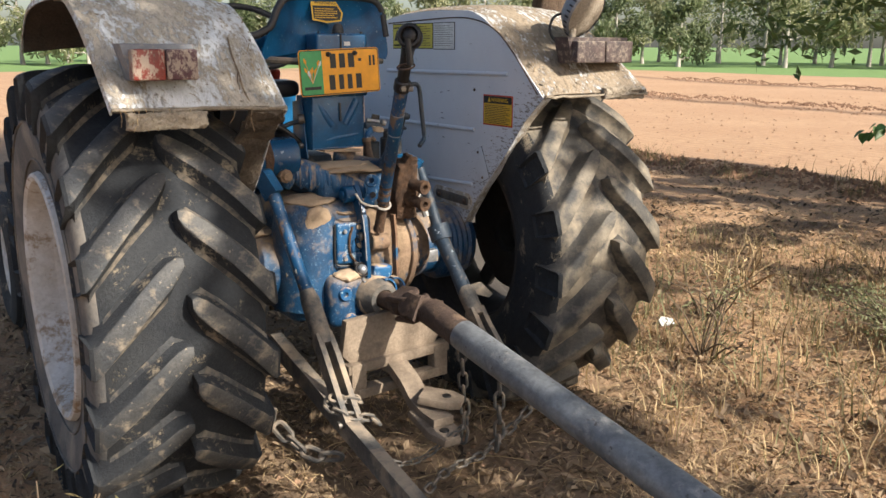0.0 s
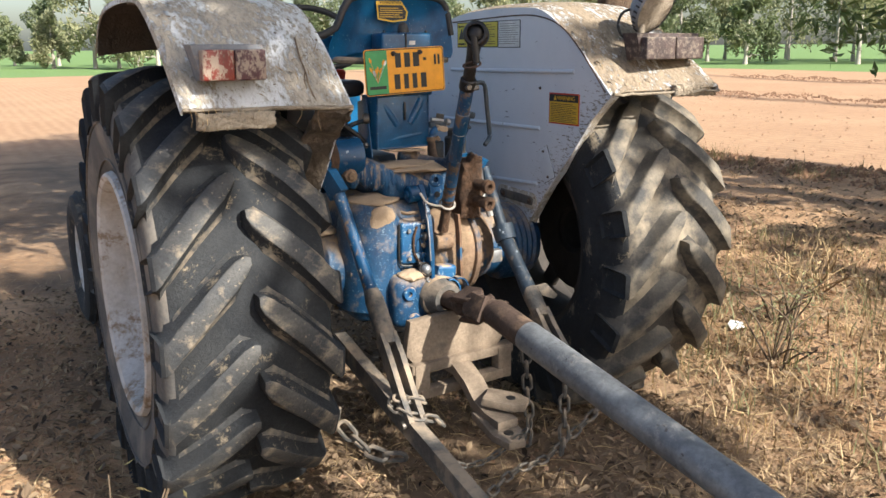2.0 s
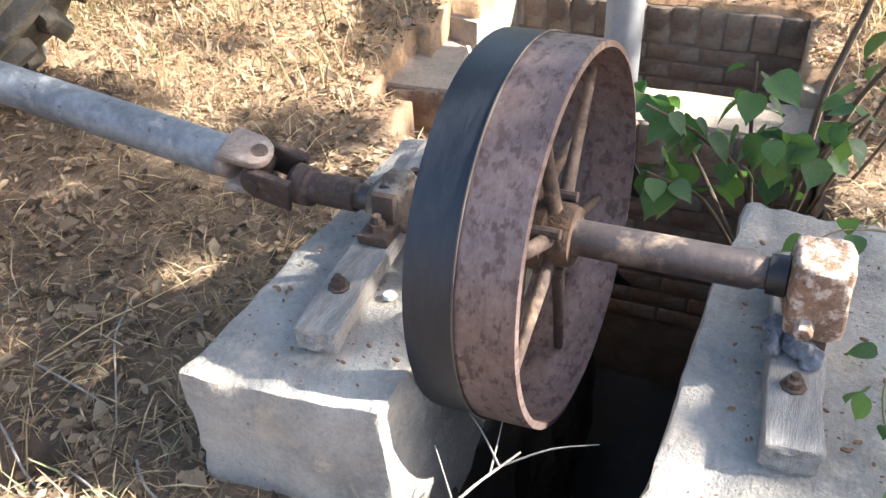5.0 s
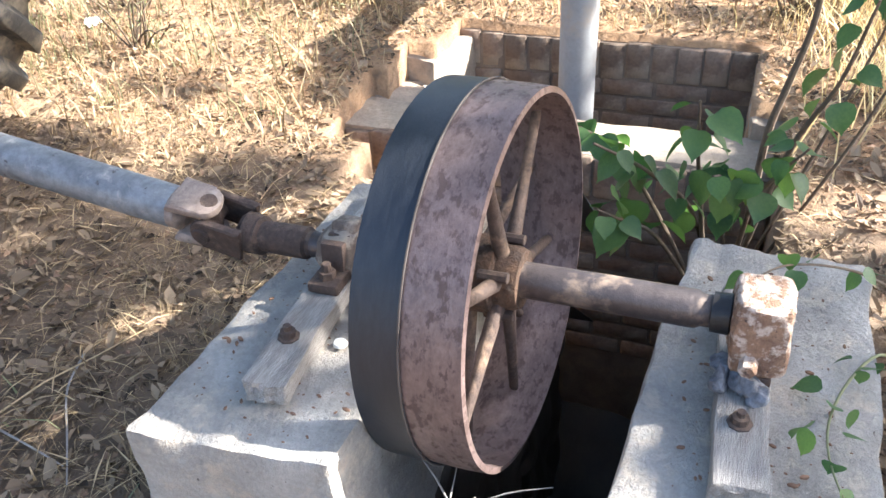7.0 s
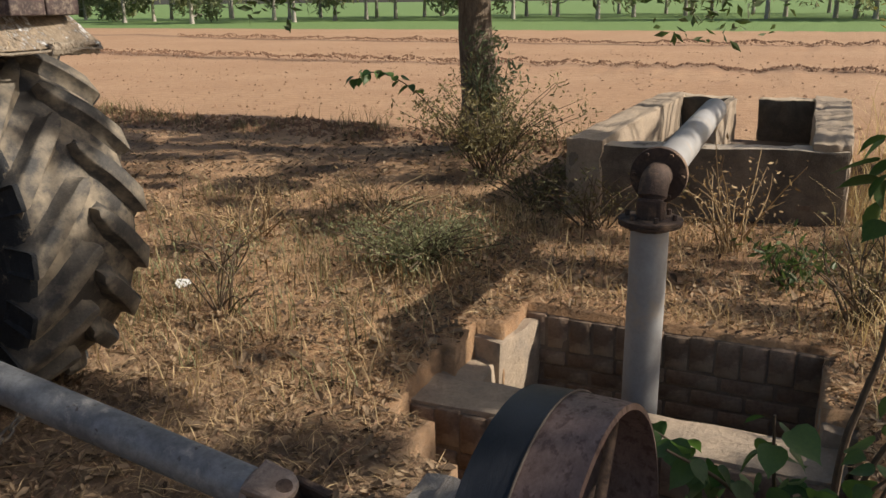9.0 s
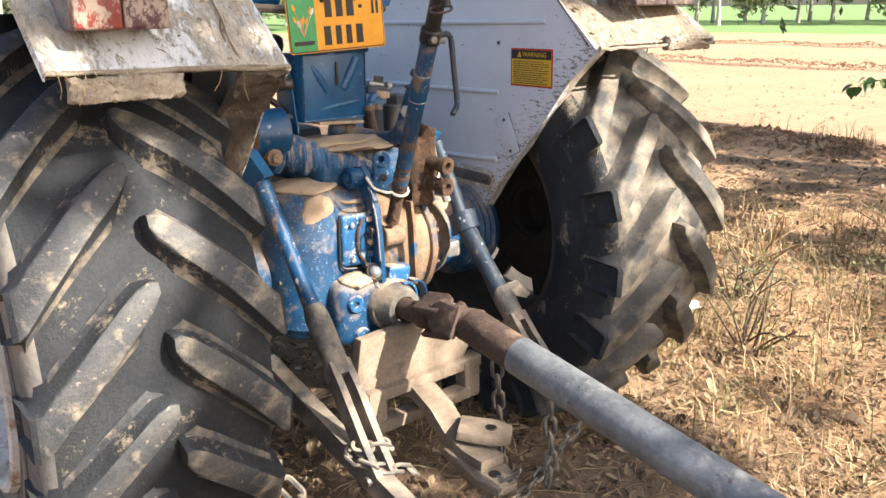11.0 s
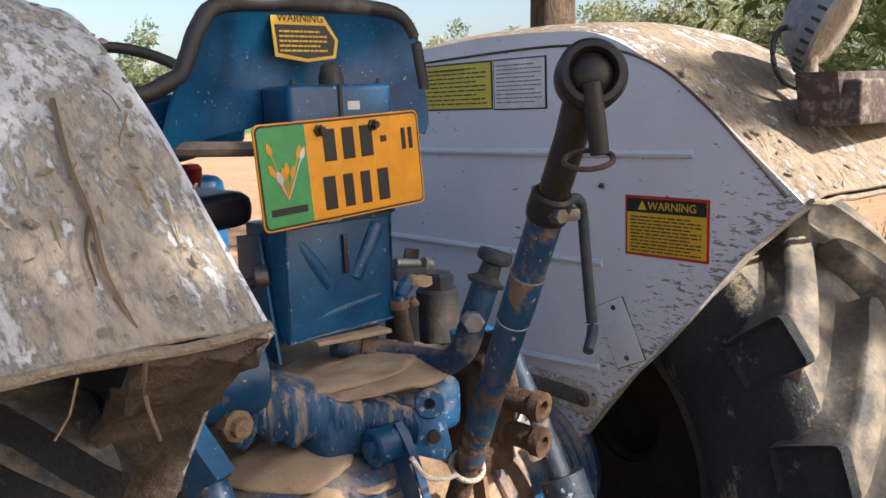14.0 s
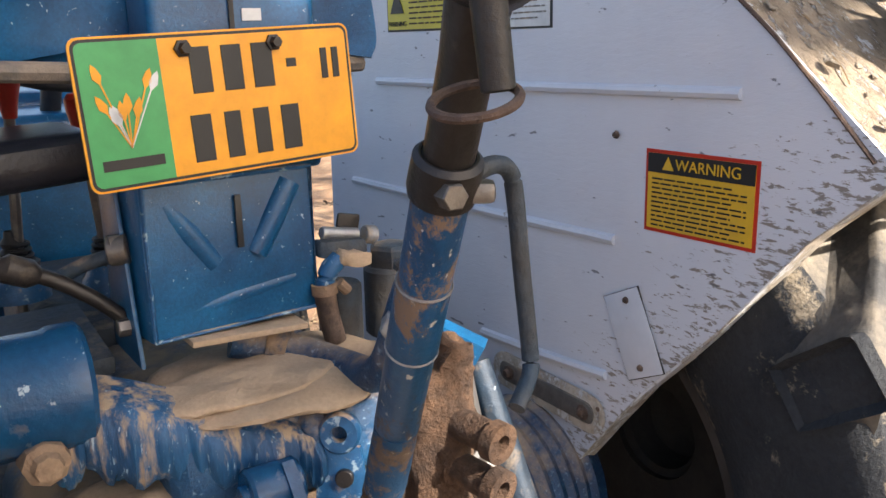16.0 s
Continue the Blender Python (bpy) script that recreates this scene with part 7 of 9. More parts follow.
def bearing_foot(th, c, y, zbase, material, half):
    bm = B()
    add_box(bm, (2 * half, 0.066, 0.024), T(c.x, y, zbase + 0.012), 0.006)
    rough_up(bm, 0.003, 30)
    part("foot", bm, material, th)
    for s in (-1, 1):
        bm = B()
        add_cyl(bm, (c.x + s * (half - 0.03), y, zbase), (c.x + s * (half - 0.03), y, zbase + 0.058), 0.010, seg=8)
        add_lathe(bm, [(0.018, 0.022), (0.018, 0.04), (0, 0.04)], T(c.x + s * (half - 0.03), y, zbase), 6)
        part("bolt", bm, M_RUST, th)


c = ax(-2.185)
th = thing("pillow_bearing", (c.x, c.y, 0.335), "dusty pillow-block bearing on a narrow stem bolted to timber", "bearing")
bm = B()
qq, _ = frame_along(ax(-2.140), ax(-2.230))
add_lathe(bm, [(0.026, 0.004), (0.050, 0.0), (0.064, 0.014), (0.068, 0.030), (0.068, 0.062), (0.060, 0.082), (0.046, 0.090), (0.026, 0.088)], qq @ Matrix.Rotation(0.3, 4, "Z"), 9)
add_box(bm, (0.05, 0.06, 0.035), T(c.x + 0.004, c.y - 0.004, c.z + 0.055) @ Matrix.Rotation(0.3, 4, "Y"), 0.012, 3)
bmesh.ops.subdivide_edges(bm, edges=[e for e in bm.edges if e.calc_length() > 0.02], cuts=2, use_grid_fill=True)
rough_up(bm, 0.007, 16)
rough_up(bm, 0.002, 60)
part("housing", bm, M_BEARING, th, "dusty brown housing with chipped corners")
for dx, w in ((-0.060, 0.020), (-0.022, 0.024)):
    bm = B()
    add_box(bm, (w, 0.05, 0.085), T(c.x + dx, c.y, 0.376) @ Matrix.Rotation(0.08, 4, "Y"), 0.005)
    rough_up(bm, 0.002, 40)
    part("stem", bm, M_RUST, th)
bearing_foot(th, c, c.y, 0.334, M_RUST, 0.125)

c = ax(-3.01)
th = thing("end_bearing", (c.x, c.y, 0.255), "flaking rust-orange square bearing block on a timber beam", "bearing")
bm = B()
add_box(bm, (0.115, 0.098, 0.150), T(c.x, c.y, c.z - 0.012) @ Matrix.Rotation(0.06, 4, "Z"), 0.014, 3)
bmesh.ops.subdivide_edges(bm, edges=[e for e in bm.edges if e.calc_length() > 0.03], cuts=5, use_grid_fill=True)
rough_up(bm, 0.008, 14)
rough_up(bm, 0.003, 55)
part("housing", bm, M_FLAKY, th, "flaking square housing")
bm = B()
qq, _ = frame_along(ax(-2.925), ax(-2.962))
add_lathe(bm, [(0.028, 0), (0.037, 0.002), (0.038, 0.034), (0.028, 0.037)], qq, 24)
part("collar", bm, M_DARK_STEEL, th, "oily black collar")
bm = B()
add_cyl(bm, (c.x - 0.055, c.y + 0.01, 0.345), (c.x - 0.085, c.y + 0.012, 0.340), 0.016, seg=6)
part("bolt", bm, M_FLAKY, th)
bearing_foot(th, c, c.y, 0.284, M_RUST, 0.055)
# greasy rags caught under the end bearing
for k, (x, y, z, r) in enumerate(((0.030, -2.962, 0.305, 0.026), (-0.005, -2.960, 0.296, 0.022), (-0.004, -3.005, 0.300, 0.027), (-0.022, -3.020, 0.294, 0.020))):
    bm = B()
    rr = bmesh.ops.create_icosphere(bm, subdivisions=4, radius=r)
    bmesh.ops.transform(bm, matrix=T(x, y, z) @ Matrix.Diagonal((1.0, 0.8, 0.75, 1)), verts=rr["verts"])
    rough_up(bm, r * 0.7, 28, k)
    rough_up(bm, r * 0.3, 75, k)
    solo("rag", bm, M_RAG, "crumpled grey greasy rag beside the bearing", "rag", "greasy rags")


def worn_block(name, corners, z0, z1, material, label, seed, cuts=18, amp=0.012):
    """A cast block on a four-cornered plan, with chipped edges."""
    bm = B()
    a = [bm.verts.new((x, y, z0)) for x, y in corners]
    b = [bm.verts.new((x, y, z1)) for x, y in corners]
    bm.faces.new(b), bm.faces.new(list(reversed(a)))
    for i in range(4):
        bm.faces.new((a[i], a[(i + 1) % 4], b[(i + 1) % 4], b[i]))
    bmesh.ops.recalc_face_normals(bm, faces=bm.faces)
    bmesh.ops.bevel(bm, geom=bm.edges[:], offset=0.016, segments=2, profile=0.6, affect="EDGES")
    bmesh.ops.subdivide_edges(bm, edges=[e for e in bm.edges if e.calc_length() > 0.05], cuts=cuts, use_grid_fill=True)
    for v in bm.verts:
        n = noise.noise_vector(v.co * 6 + Vector((seed, 0, 0)))
        n2 = noise.noise_vector(v.co * 24 + Vector((0, seed, 0)))
        dip = max(0.0, noise.noise(v.co * 11 + Vector((seed, seed, 0))) - 0.25) * 3.2
        v.co += n * amp + n2 * amp * 0.5 - v.normal * dip * amp
    return solo(name, bm, material, label, "block")


worn_block("concrete_block", [(-0.425, -1.985), (-0.385, -2.375), (0.50, -2.375), (0.50, -2.02)], -0.30, 0.285, M_CONCRETE, "weathered grey concrete footing with chipped edges beside the pit", 1.0)
worn_block("concrete_block", [(-0.50, -2.79), (-0.46, -3.24), (0.56, -3.24), (0.56, -2.86)], -0.22, 0.225, M_CONCRETE, "weathered grey concrete footing with chipped edges and sand on it", 5.0)

# Banks painted near-black for pit shade; the middle one is added to block light.
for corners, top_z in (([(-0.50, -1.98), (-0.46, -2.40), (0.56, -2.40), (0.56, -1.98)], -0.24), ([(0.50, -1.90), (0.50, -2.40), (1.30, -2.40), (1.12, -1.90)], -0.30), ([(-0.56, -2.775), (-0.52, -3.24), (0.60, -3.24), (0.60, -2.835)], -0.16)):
    bank = worn_block("pit_bank", corners, -1.95, top_z, M_PIT_DARK, "added earth bank in the pit, painted near-black for shade", top_z * 9, 22, 0.045)
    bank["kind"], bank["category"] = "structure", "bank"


def timber(p0, p1, w, h, seed, label):
    bm = B()
    q, l = frame_along(p0, p1)
    add_box(bm, (w, h, l), q @ T(0, 0, l / 2), 0.006)
    bmesh.ops.subdivide_edges(bm, edges=[e for e in bm.edges if e.calc_length() > 0.03], cuts=8, use_grid_fill=True)
    rough_up(bm, 0.006, 20, seed)
    for v in bm.verts:                     # split, frayed end
        f = (v.co - Vector(p0)).length
        if f < 0.12:
            v.co += (Vector(p1) - Vector(p0)).normalized() * (0.016 * noise.noise(Vector((seed, v.co.y * 60, v.co.z * 90))) * (1 - f / 0.12))
    t = solo("timber_beam", bm, M_WOOD, label, "timber", "bearing timbers")
    return t


timber((-0.30, -2.205, 0.318), (0.44, -2.14, 0.303), 0.085, 0.044, 1, "split weathered grey timber under the bearing")
timber((-0.225, -3.010, 0.255), (0.31, -2.985, 0.252), 0.088, 0.060, 4, "short weathered timber under the end bearing")
for x, y, z in ((-0.165, -2.185, 0.337), (-0.088, -2.999, 0.284)):
    bm = B()
    add_lathe(bm, [(0.022, 0), (0.022, 0.003), (0.015, 0.004), (0.015, 0.017), (0.008, 0.018), (0.008, 0.028), (0, 0.028)], T(x, y, z), 8)
    solo("anchor_bolt", bm, M_RUST, "rusty anchor bolt and nut through the timber", "bolt", "anchor bolts")
bm = B()
add_lathe(bm, [(0, 0.006), (0.012, 0.006), (0.0145, 0.0)], T(-0.112, -2.262, 0.295), 16)
solo("bottle_cap", bm, M_PAPER, "white bottle cap lying on the concrete", "bottle cap")


# ---------------------------------------------------------------- brick pit
def brick_mesh(w, d, h, seed):
    bm = B()
    add_box(bm, (w, d, h), Matrix(), min(w, d, h) * 0.12, 1)
    for v in bm.verts:
        v.co += noise.noise_vector(v.co * 40 + Vector((seed, 0, 0))) * 0.004
    return finish(bm, "brick", M_BRICK, angle=60)


SOLDIERS = [brick_mesh(0.104, 0.05, 0.165, s) for s in range(3)]
STRETCH = [brick_mesh(0.225, 0.05, 0.070, s + 9) for s in range(3)]


def brick_wall(name, x, ya, yb, ztop, thick, label, rows):
    """A wall that shows its face towards -x."""
    bm = B()
    add_box(bm, (thick, abs(yb - ya), ztop + 1.8), T(x + thick / 2, (ya + yb) / 2, (ztop - 1.8) / 2), 0.006)
    w = solo(name, bm, M_MORTAR, label, "wall", kind="structure")
    rnd = random.Random(x)
    y, k = max(ya, yb) - 0.058, 0
    while y > min(ya, yb) + 0.04:
        share("brick", SOLDIERS[k % 3], T(x + 0.019 + rnd.uniform(-0.006, 0.004), y, ztop - 0.078 + rnd.uniform(-0.008, 0.006)) @ Matrix.Rotation(radians(90) + rnd.uniform(-0.04, 0.04), 4, "Z"), w)
        y -= 0.113
        k += 1
    for r in range(rows):
        z = ztop - 0.205 - 0.082 * r
        y = max(ya, yb) - 0.10 - (0.115 if r % 2 else 0)
        while y > min(ya, yb) + 0.05:
            share("brick", STRETCH[k % 3], T(x + 0.019 + rnd.uniform(-0.006, 0.004), y, z) @ Matrix.Rotation(radians(90) + rnd.uniform(-0.03, 0.03), 4, "Z"), w)
            y -= 0.238
            k += 1
    return w


brick_wall("wall_back", 2.45, -1.60, -2.98, -0.025, 0.20, "old brick wall of the pump pit with a soldier course on top", 9)
brick_wall("wall_middle", 1.545, -1.42, -3.05, -0.132, 0.23, "brick wall between the two halves of the pit", 9)


def crumbly(name, corners, z0, z1, material, label, seed, amp=0.02, cuts=10):
    ob = worn_block(name, corners, z0, z1, material, label, seed, cuts, amp)
    ob["kind"] = "structure"
    ob["category"] = "wall"
    return ob


crumbly("ledge", [(1.562, -1.40), (1.562, -3.05), (1.83, -3.05), (1.83, -1.40)], -0.20, -0.112, M_PLASTER, "sandy plastered ledge across the brick pit", 2.0, 0.014)
crumbly("pit_pier", [(1.80, -1.22), (1.80, -1.585), (2.12, -1.60), (2.12, -1.22)], -1.8, -0.135, M_PLASTER, "crumbling low plastered shoulder of the pit", 3.0, 0.030)
crumbly("pit_pier", [(2.09, -1.18), (2.09, -1.612), (2.47, -1.685), (2.47, -1.18)], -1.8, -0.038, M_PLASTER, "sunlit sandy plastered corner of the pit", 7.0, 0.014)
crumbly("wall_right", [(1.80, -2.95), (1.80, -3.12), (2.50, -3.12), (2.50, -2.95)], -1.0, -0.04, M_PLASTER, "pit side wall under dry grass", 9.0, 0.02)

# ---------------------------------------------------------------- delivery pipe and water tank
PX, PY = 2.165, -2.235
pipe = thing("water_pipe", (PX, PY, -1.0), "upright grey delivery pipe with rusty flanged elbow feeding the tank", "pipe")
bm = B()
add_cyl(bm, (PX, PY, -1.65), (PX, PY, 0.555), 0.078, seg=36, rim=0.004)
part("riser", bm, M_PIPE, pipe, "grey upright pipe")
bm = B()
add_lathe(bm, [(0.079, 0.543), (0.084, 0.546), (0.084, 0.562), (0.128, 0.563), (0.130, 0.566), (0.130, 0.573), (0.124, 0.574), (0.124, 0.577), (0.132, 0.578), (0.132, 0.589), (0.129, 0.591), (0.062, 0.593)], T(PX, PY, 0), 36)
fl = part("flange", bm, M_RUST, pipe, "rusty bolted flange")
for k in range(6):
    bm = B()
    a = 2 * math.pi * k / 6 + 0.4
    add_cyl(bm, (PX + 0.10 * math.cos(a), PY + 0.10 * math.sin(a), 0.55), (PX + 0.10 * math.cos(a), PY + 0.10 * math.sin(a), 0.615), 0.010, seg=6)
    part("bolt", bm, M_RUST, fl)
bm = B()
dirp = Vector((1, 0.035, 0.0)).normalized()
pts = [Vector((PX, PY, 0.585))]
for k in range(9):
    a = radians(90 * k / 8)
    pts.append(Vector((PX, PY, 0.64)) + dirp * (0.10 * (1 - math.cos(a))) + Vector((0, 0, 0.10 * math.sin(a))))
pts.append(pts[-1] + dirp * 0.05)
add_tube(bm, pts, 0.060, 24)
add_box(bm, (0.03, 0.104, 0.10), T(PX - 0.036, PY, 0.628), 0.014, 3)
part("elbow", bm, M_RUST, pipe, "rusty cast elbow")
hp = pts[-1]
q, _ = frame_along(hp - dirp * 0.01, hp + dirp)
bm = B()
add_lathe(bm, [(0.06, 0), (0.118, 0.0), (0.120, 0.003), (0.120, 0.038), (0.118, 0.042), (0.06, 0.042)], q, 36)
fl = part("flange", bm, M_RUST, pipe)
for k in range(6):
    bm = B()
    a = 2 * math.pi * k / 6
    add_cyl(bm, q @ Vector((0.1 * math.cos(a), 0.1 * math.sin(a), -0.015)), q @ Vector((0.1 * math.cos(a), 0.1 * math.sin(a), 0.06)), 0.010, seg=6)
    part("bolt", bm, M_RUST, fl)
bm = B()
add_lathe(bm, [(0.078, 0.03), (0.078, 2.35), (0.072, 2.35), (0.072, 0.03)], q, 32)
part("outlet_pipe", bm, M_PIPE, pipe, "grey horizontal outlet pipe")

tank = thing("water_tank", (5.8, -2.1, 0.0), "plastered brick irrigation tank with worn, broken rim", "water tank")


def tank_wall(name, corners, z1, seed, material=M_CONCRETE, label=""):
    ob = worn_block(name, corners, -0.3, z1, material, "", seed, 12, 0.018)
    for key in ("label", "category"):
        if key in ob:
            del ob[key]
    ob.parent = tank
    ob.matrix_parent_inverse = Matrix.Translation(-tank.location)
    return tagged(ob, label)


tank_wall("front_wall", [(4.36, -1.24), (4.70, -3.00), (4.95, -2.96), (4.60, -1.24)], 0.50, 2, M_TANK, "stained plaster front wall with a broken top, shade put into its colour")
tank_wall("side_wall", [(4.35, -1.22), (4.37, -1.47), (7.6, -1.52), (7.6, -1.26)], 0.545, 4, M_PLASTER, "sunlit plaster side wall")
tank_wall("side_wall", [(4.68, -2.78), (4.72, -3.02), (7.6, -3.02), (7.6, -2.70)], 0.545, 6, M_PLASTER)
tank_wall("back_wall", [(7.35, -1.50), (7.35, -1.98), (7.6, -1.98), (7.6, -1.50)], 0.53, 8, M_DARK_PLASTER, "dark back wall, pale on top")
tank_wall("back_wall", [(7.35, -2.22), (7.35, -2.72), (7.6, -2.72), (7.6, -2.22)], 0.53, 11, M_DARK_PLASTER, "dark back wall, pale on top")
tank_wall("partition", [(5.9, -1.93), (5.9, -2.02), (7.4, -2.02), (7.4, -1.93)], 0.53, 12, M_PLASTER)
bm = B()
add_box(bm, (2.7, 1.4, 0.03), T(6.0, -2.1, 0.12))
part("tank_floor", bm, M_MORTAR, tank, "wet dark floor")

# oily mud on the floor of the pit, heaped against its sides; the deep shade is put into its near-black colour
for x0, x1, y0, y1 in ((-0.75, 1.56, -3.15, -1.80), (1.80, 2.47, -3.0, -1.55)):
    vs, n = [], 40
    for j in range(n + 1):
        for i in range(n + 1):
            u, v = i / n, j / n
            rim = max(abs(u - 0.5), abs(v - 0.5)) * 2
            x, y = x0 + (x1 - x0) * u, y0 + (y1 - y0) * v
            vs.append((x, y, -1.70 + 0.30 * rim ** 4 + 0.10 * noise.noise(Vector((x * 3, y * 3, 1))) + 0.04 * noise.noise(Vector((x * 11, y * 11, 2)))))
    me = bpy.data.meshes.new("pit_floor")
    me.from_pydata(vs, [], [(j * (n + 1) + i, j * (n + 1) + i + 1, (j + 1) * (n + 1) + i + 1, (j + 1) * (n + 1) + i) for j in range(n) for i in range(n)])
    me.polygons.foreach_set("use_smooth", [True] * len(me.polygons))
    me.materials.append(M_PIT_DARK)
    tagged(new("pit_floor", me), "oily mud on the pump pit floor, the pit's shade put into its near-black", "floor", kind="structure")


# ---------------------------------------------------------------- trees, shrubs, grass
SHADE_SEED = 8


def leaf_cloud(name, centres, count, size, material, seed, flat=0.6, shape="leaf"):
    """Many small leaves round the given balls (x, y, z, radius): vertices and faces straight into a mesh."""
    rnd = np.random.default_rng(seed)
    c = np.array([p[:3] for p in centres])
    rad = np.array([p[3] for p in centres])
    w = rad ** 2 / (rad ** 2).sum()
    idx = rnd.choice(len(c), count, p=w)
    d = rnd.normal(size=(count, 3))
    d /= np.linalg.norm(d, axis=1)[:, None]
    pos = c[idx] + d * (rad[idx] * rnd.uniform(0.25, 1.0, count) ** 0.6)[:, None]
    ax1 = rnd.normal(size=(count, 3))
    ax1 /= np.linalg.norm(ax1, axis=1)[:, None]
    ax2 = np.cross(ax1, rnd.normal(size=(count, 3)))
    ax2 /= np.linalg.norm(ax2, axis=1)[:, None]
    s = (size * rnd.uniform(0.6, 1.3, count))[:, None]
    nrm = np.cross(ax1, ax2)
    v = np.stack([pos - ax1 * s, pos + ax2 * s * flat * 0.55 + nrm * s * 0.12, pos + ax1 * s, pos - ax2 * s * flat * 0.55 + nrm * s * 0.12], 1).reshape(-1, 3)
    f = np.arange(count * 4).reshape(-1, 4)
    me = bpy.data.meshes.new(name)
    me.from_pydata(v.tolist(), [], f.tolist())
    me.materials.append(material)
    return me


def limb_path(a, b, wob, rnd, n=6):
    a, b = Vector(a), Vector(b)
    return [a.lerp(b, i / n) + Vector((rnd.uniform(-wob, wob), rnd.uniform(-wob, wob), rnd.uniform(-wob, wob))) * (0 if i in (0, n) else 1) for i in range(n + 1)]


def tree(x, y, height, crown_r, trunk_r, seed, leaves, leaf_size, material, label, crown_from=0.35, lean=(0, 0), group="", bark=None):
    rnd = random.Random(seed)
    z0 = ground_z(x, y) - 0.05
    th = thing("tree", (x, y, z0), label, "tree", group)
    bm = B()
    top = Vector((x + lean[0], y + lean[1], z0 + height * 0.8))
    spine = limb_path((x, y, z0), top, trunk_r * 0.28, rnd, 8)
    add_tube(bm, spine, [trunk_r * (1.35 if i == 0 else 1.0 - 0.085 * i) for i in range(9)], 14)
    balls = []
    for k in range(9):
        f = rnd.uniform(crown_from * 0.9, 0.95)
        p = spine[min(8, int(f * 8))]
        a = rnd.uniform(0, 2 * math.pi)
        l = crown_r * rnd.uniform(0.6, 1.0) * (1.15 - 0.5 * f)
        e = p + Vector((math.cos(a) * l, math.sin(a) * l, rnd.uniform(0.1, 0.5) * l))
        add_tube(bm, limb_path(p, e, l * 0.06, rnd), [trunk_r * 0.42 * (1 - 0.14 * i) for i in range(7)], 7)
        for t in (0.55, 0.8, 1.0):
            q = p.lerp(e, t)
            balls.append((q.x + rnd.uniform(-0.2, 0.2) * crown_r, q.y + rnd.uniform(-0.2, 0.2) * crown_r, q.z + rnd.uniform(-0.1, 0.25) * crown_r, crown_r * rnd.uniform(0.2, 0.38)))
    balls.append((top.x, top.y, top.z + 0.1 * height, crown_r * 0.4))
    rough_up(bm, trunk_r * 0.08, 3 / max(trunk_r, 0.05) * 0.3)
    part("trunk", bm, bark or M_BARK, th)
    cr = new("crown", leaf_cloud("crown", balls, leaves, leaf_size, material, seed))
    cr.parent = th
    cr.matrix_parent_inverse = Matrix.Translation(-th.location)
    return th


tree(6.62, 0.33, 6.0, 2.6, 0.205, 3, 9000, 0.07, M_LEAF, "leafy roadside tree with a rough grey-brown trunk beside the field", 0.45, (-0.02, 0.05), bark=M_GREY_BARK)
# Its unseen crown is made wide and dense to block sky light over the yard.
tree(2.50, 1.75, 7.5, 3.6, 0.15, 5, 24000, 0.10, M_LEAF, "tree with a reddish brown trunk behind the tractor", 0.62, (0.15, 0.1))
# unseen trees behind the walker, inferred from the dappled shade and laid out to throw it: loose clumps of leaves with
# gaps, denser over the machine, thin over the open ground beside it
def shade_share(x, y):
    if x > 1.45:
        if y < -2.7:
            return 0.12
        if y < -0.75:
            return 0.04 if x < 3.3 else 0.3
        return 0.05 if y > 1.2 and x < 2.2 else 0.10
    if x < -1.6 or (x < -1.2 and y < 0.3):
        return 0.12
    if -0.75 < x < 0.15 and -3.2 < y < -2.4:
        return 0.12 if y < -2.78 else 0.85
    if y < -2.2:
        return 0.25 if x > 0.85 else 0.7 if x > -0.2 else 0.4
    if y < -0.75:
        return 0.85 if x > (-0.45 if y > -1.5 else -0.1) else 0.26
    if y < 0.15:
        return 0.06 if x > -0.5 else 0.24
    if x > -0.1:
        return 0.38 if 0.2 < x < 0.7 and y > 0.5 else 0.08
    if x > -0.65:
        return 0.08 if y < 0.36 else 1.0
    return 0.25 if 0.85 < y < 1.3 and x > -1.15 else 0.5 if x < -1.1 and y > 0.5 else 1.0


# leaf density set by hand so that chosen spots are shaded or sunlit: x, y, radius, share of leaves
SHADE_SPOTS = ((-0.32, 0.22, 0.34, 0.02), (-1.0, 1.0, 0.26, 0.0), (-1.0, 0.12, 0.28, 0.8), (0.30, 0.80, 0.26, 0.68), (0.45, 0.33, 0.20, 0.42), (-0.1, -3.47, 0.20, 0.05))
rnd = random.Random(SHADE_SEED)
clumps = []
for i in range(32):
    for j in range(25):
        x, y = -3.2 + 0.28 * (i + rnd.random()), -4.3 + 0.28 * (j + rnd.random())
        r = rnd.choice((0.12, 0.16, 0.21, 0.27))
        drawn, far_up = rnd.random(), rnd.uniform(6.2, 9.2)
        if drawn < next((v for cx, cy, cr, v in SHADE_SPOTS if (x - cx) ** 2 + (y - cy) ** 2 < cr * cr), shade_share(x, y)):
            p = Vector((x, y, 0.6)) + SUN_DIR * far_up
            if not (-1.75 < x < -0.95 and y < 0.1):
                clumps.append((p.x, p.y, p.z, r))
rnd = random.Random(61)
for i in range(15):
    for j in range(17):                    # unseen leaf clumps added to shade the yard and its bund
        x, y = 3.9 + 0.28 * (i + rnd.random()), -0.6 + 0.28 * (j + rnd.random())
        drawn, r, far_up = rnd.random(), rnd.choice((0.14, 0.19, 0.25)), rnd.uniform(6.2, 9.2)
        if drawn < ((0.6 if y > 1.0 else 0.1) if x > 6.7 else 0.2 if noise.noise(Vector((x * 0.9, y * 0.5, 4))) > -0.05 else 0.05):
            p = Vector((x, y, 0.6)) + SUN_DIR * far_up
            clumps.append((p.x, p.y, p.z, r))
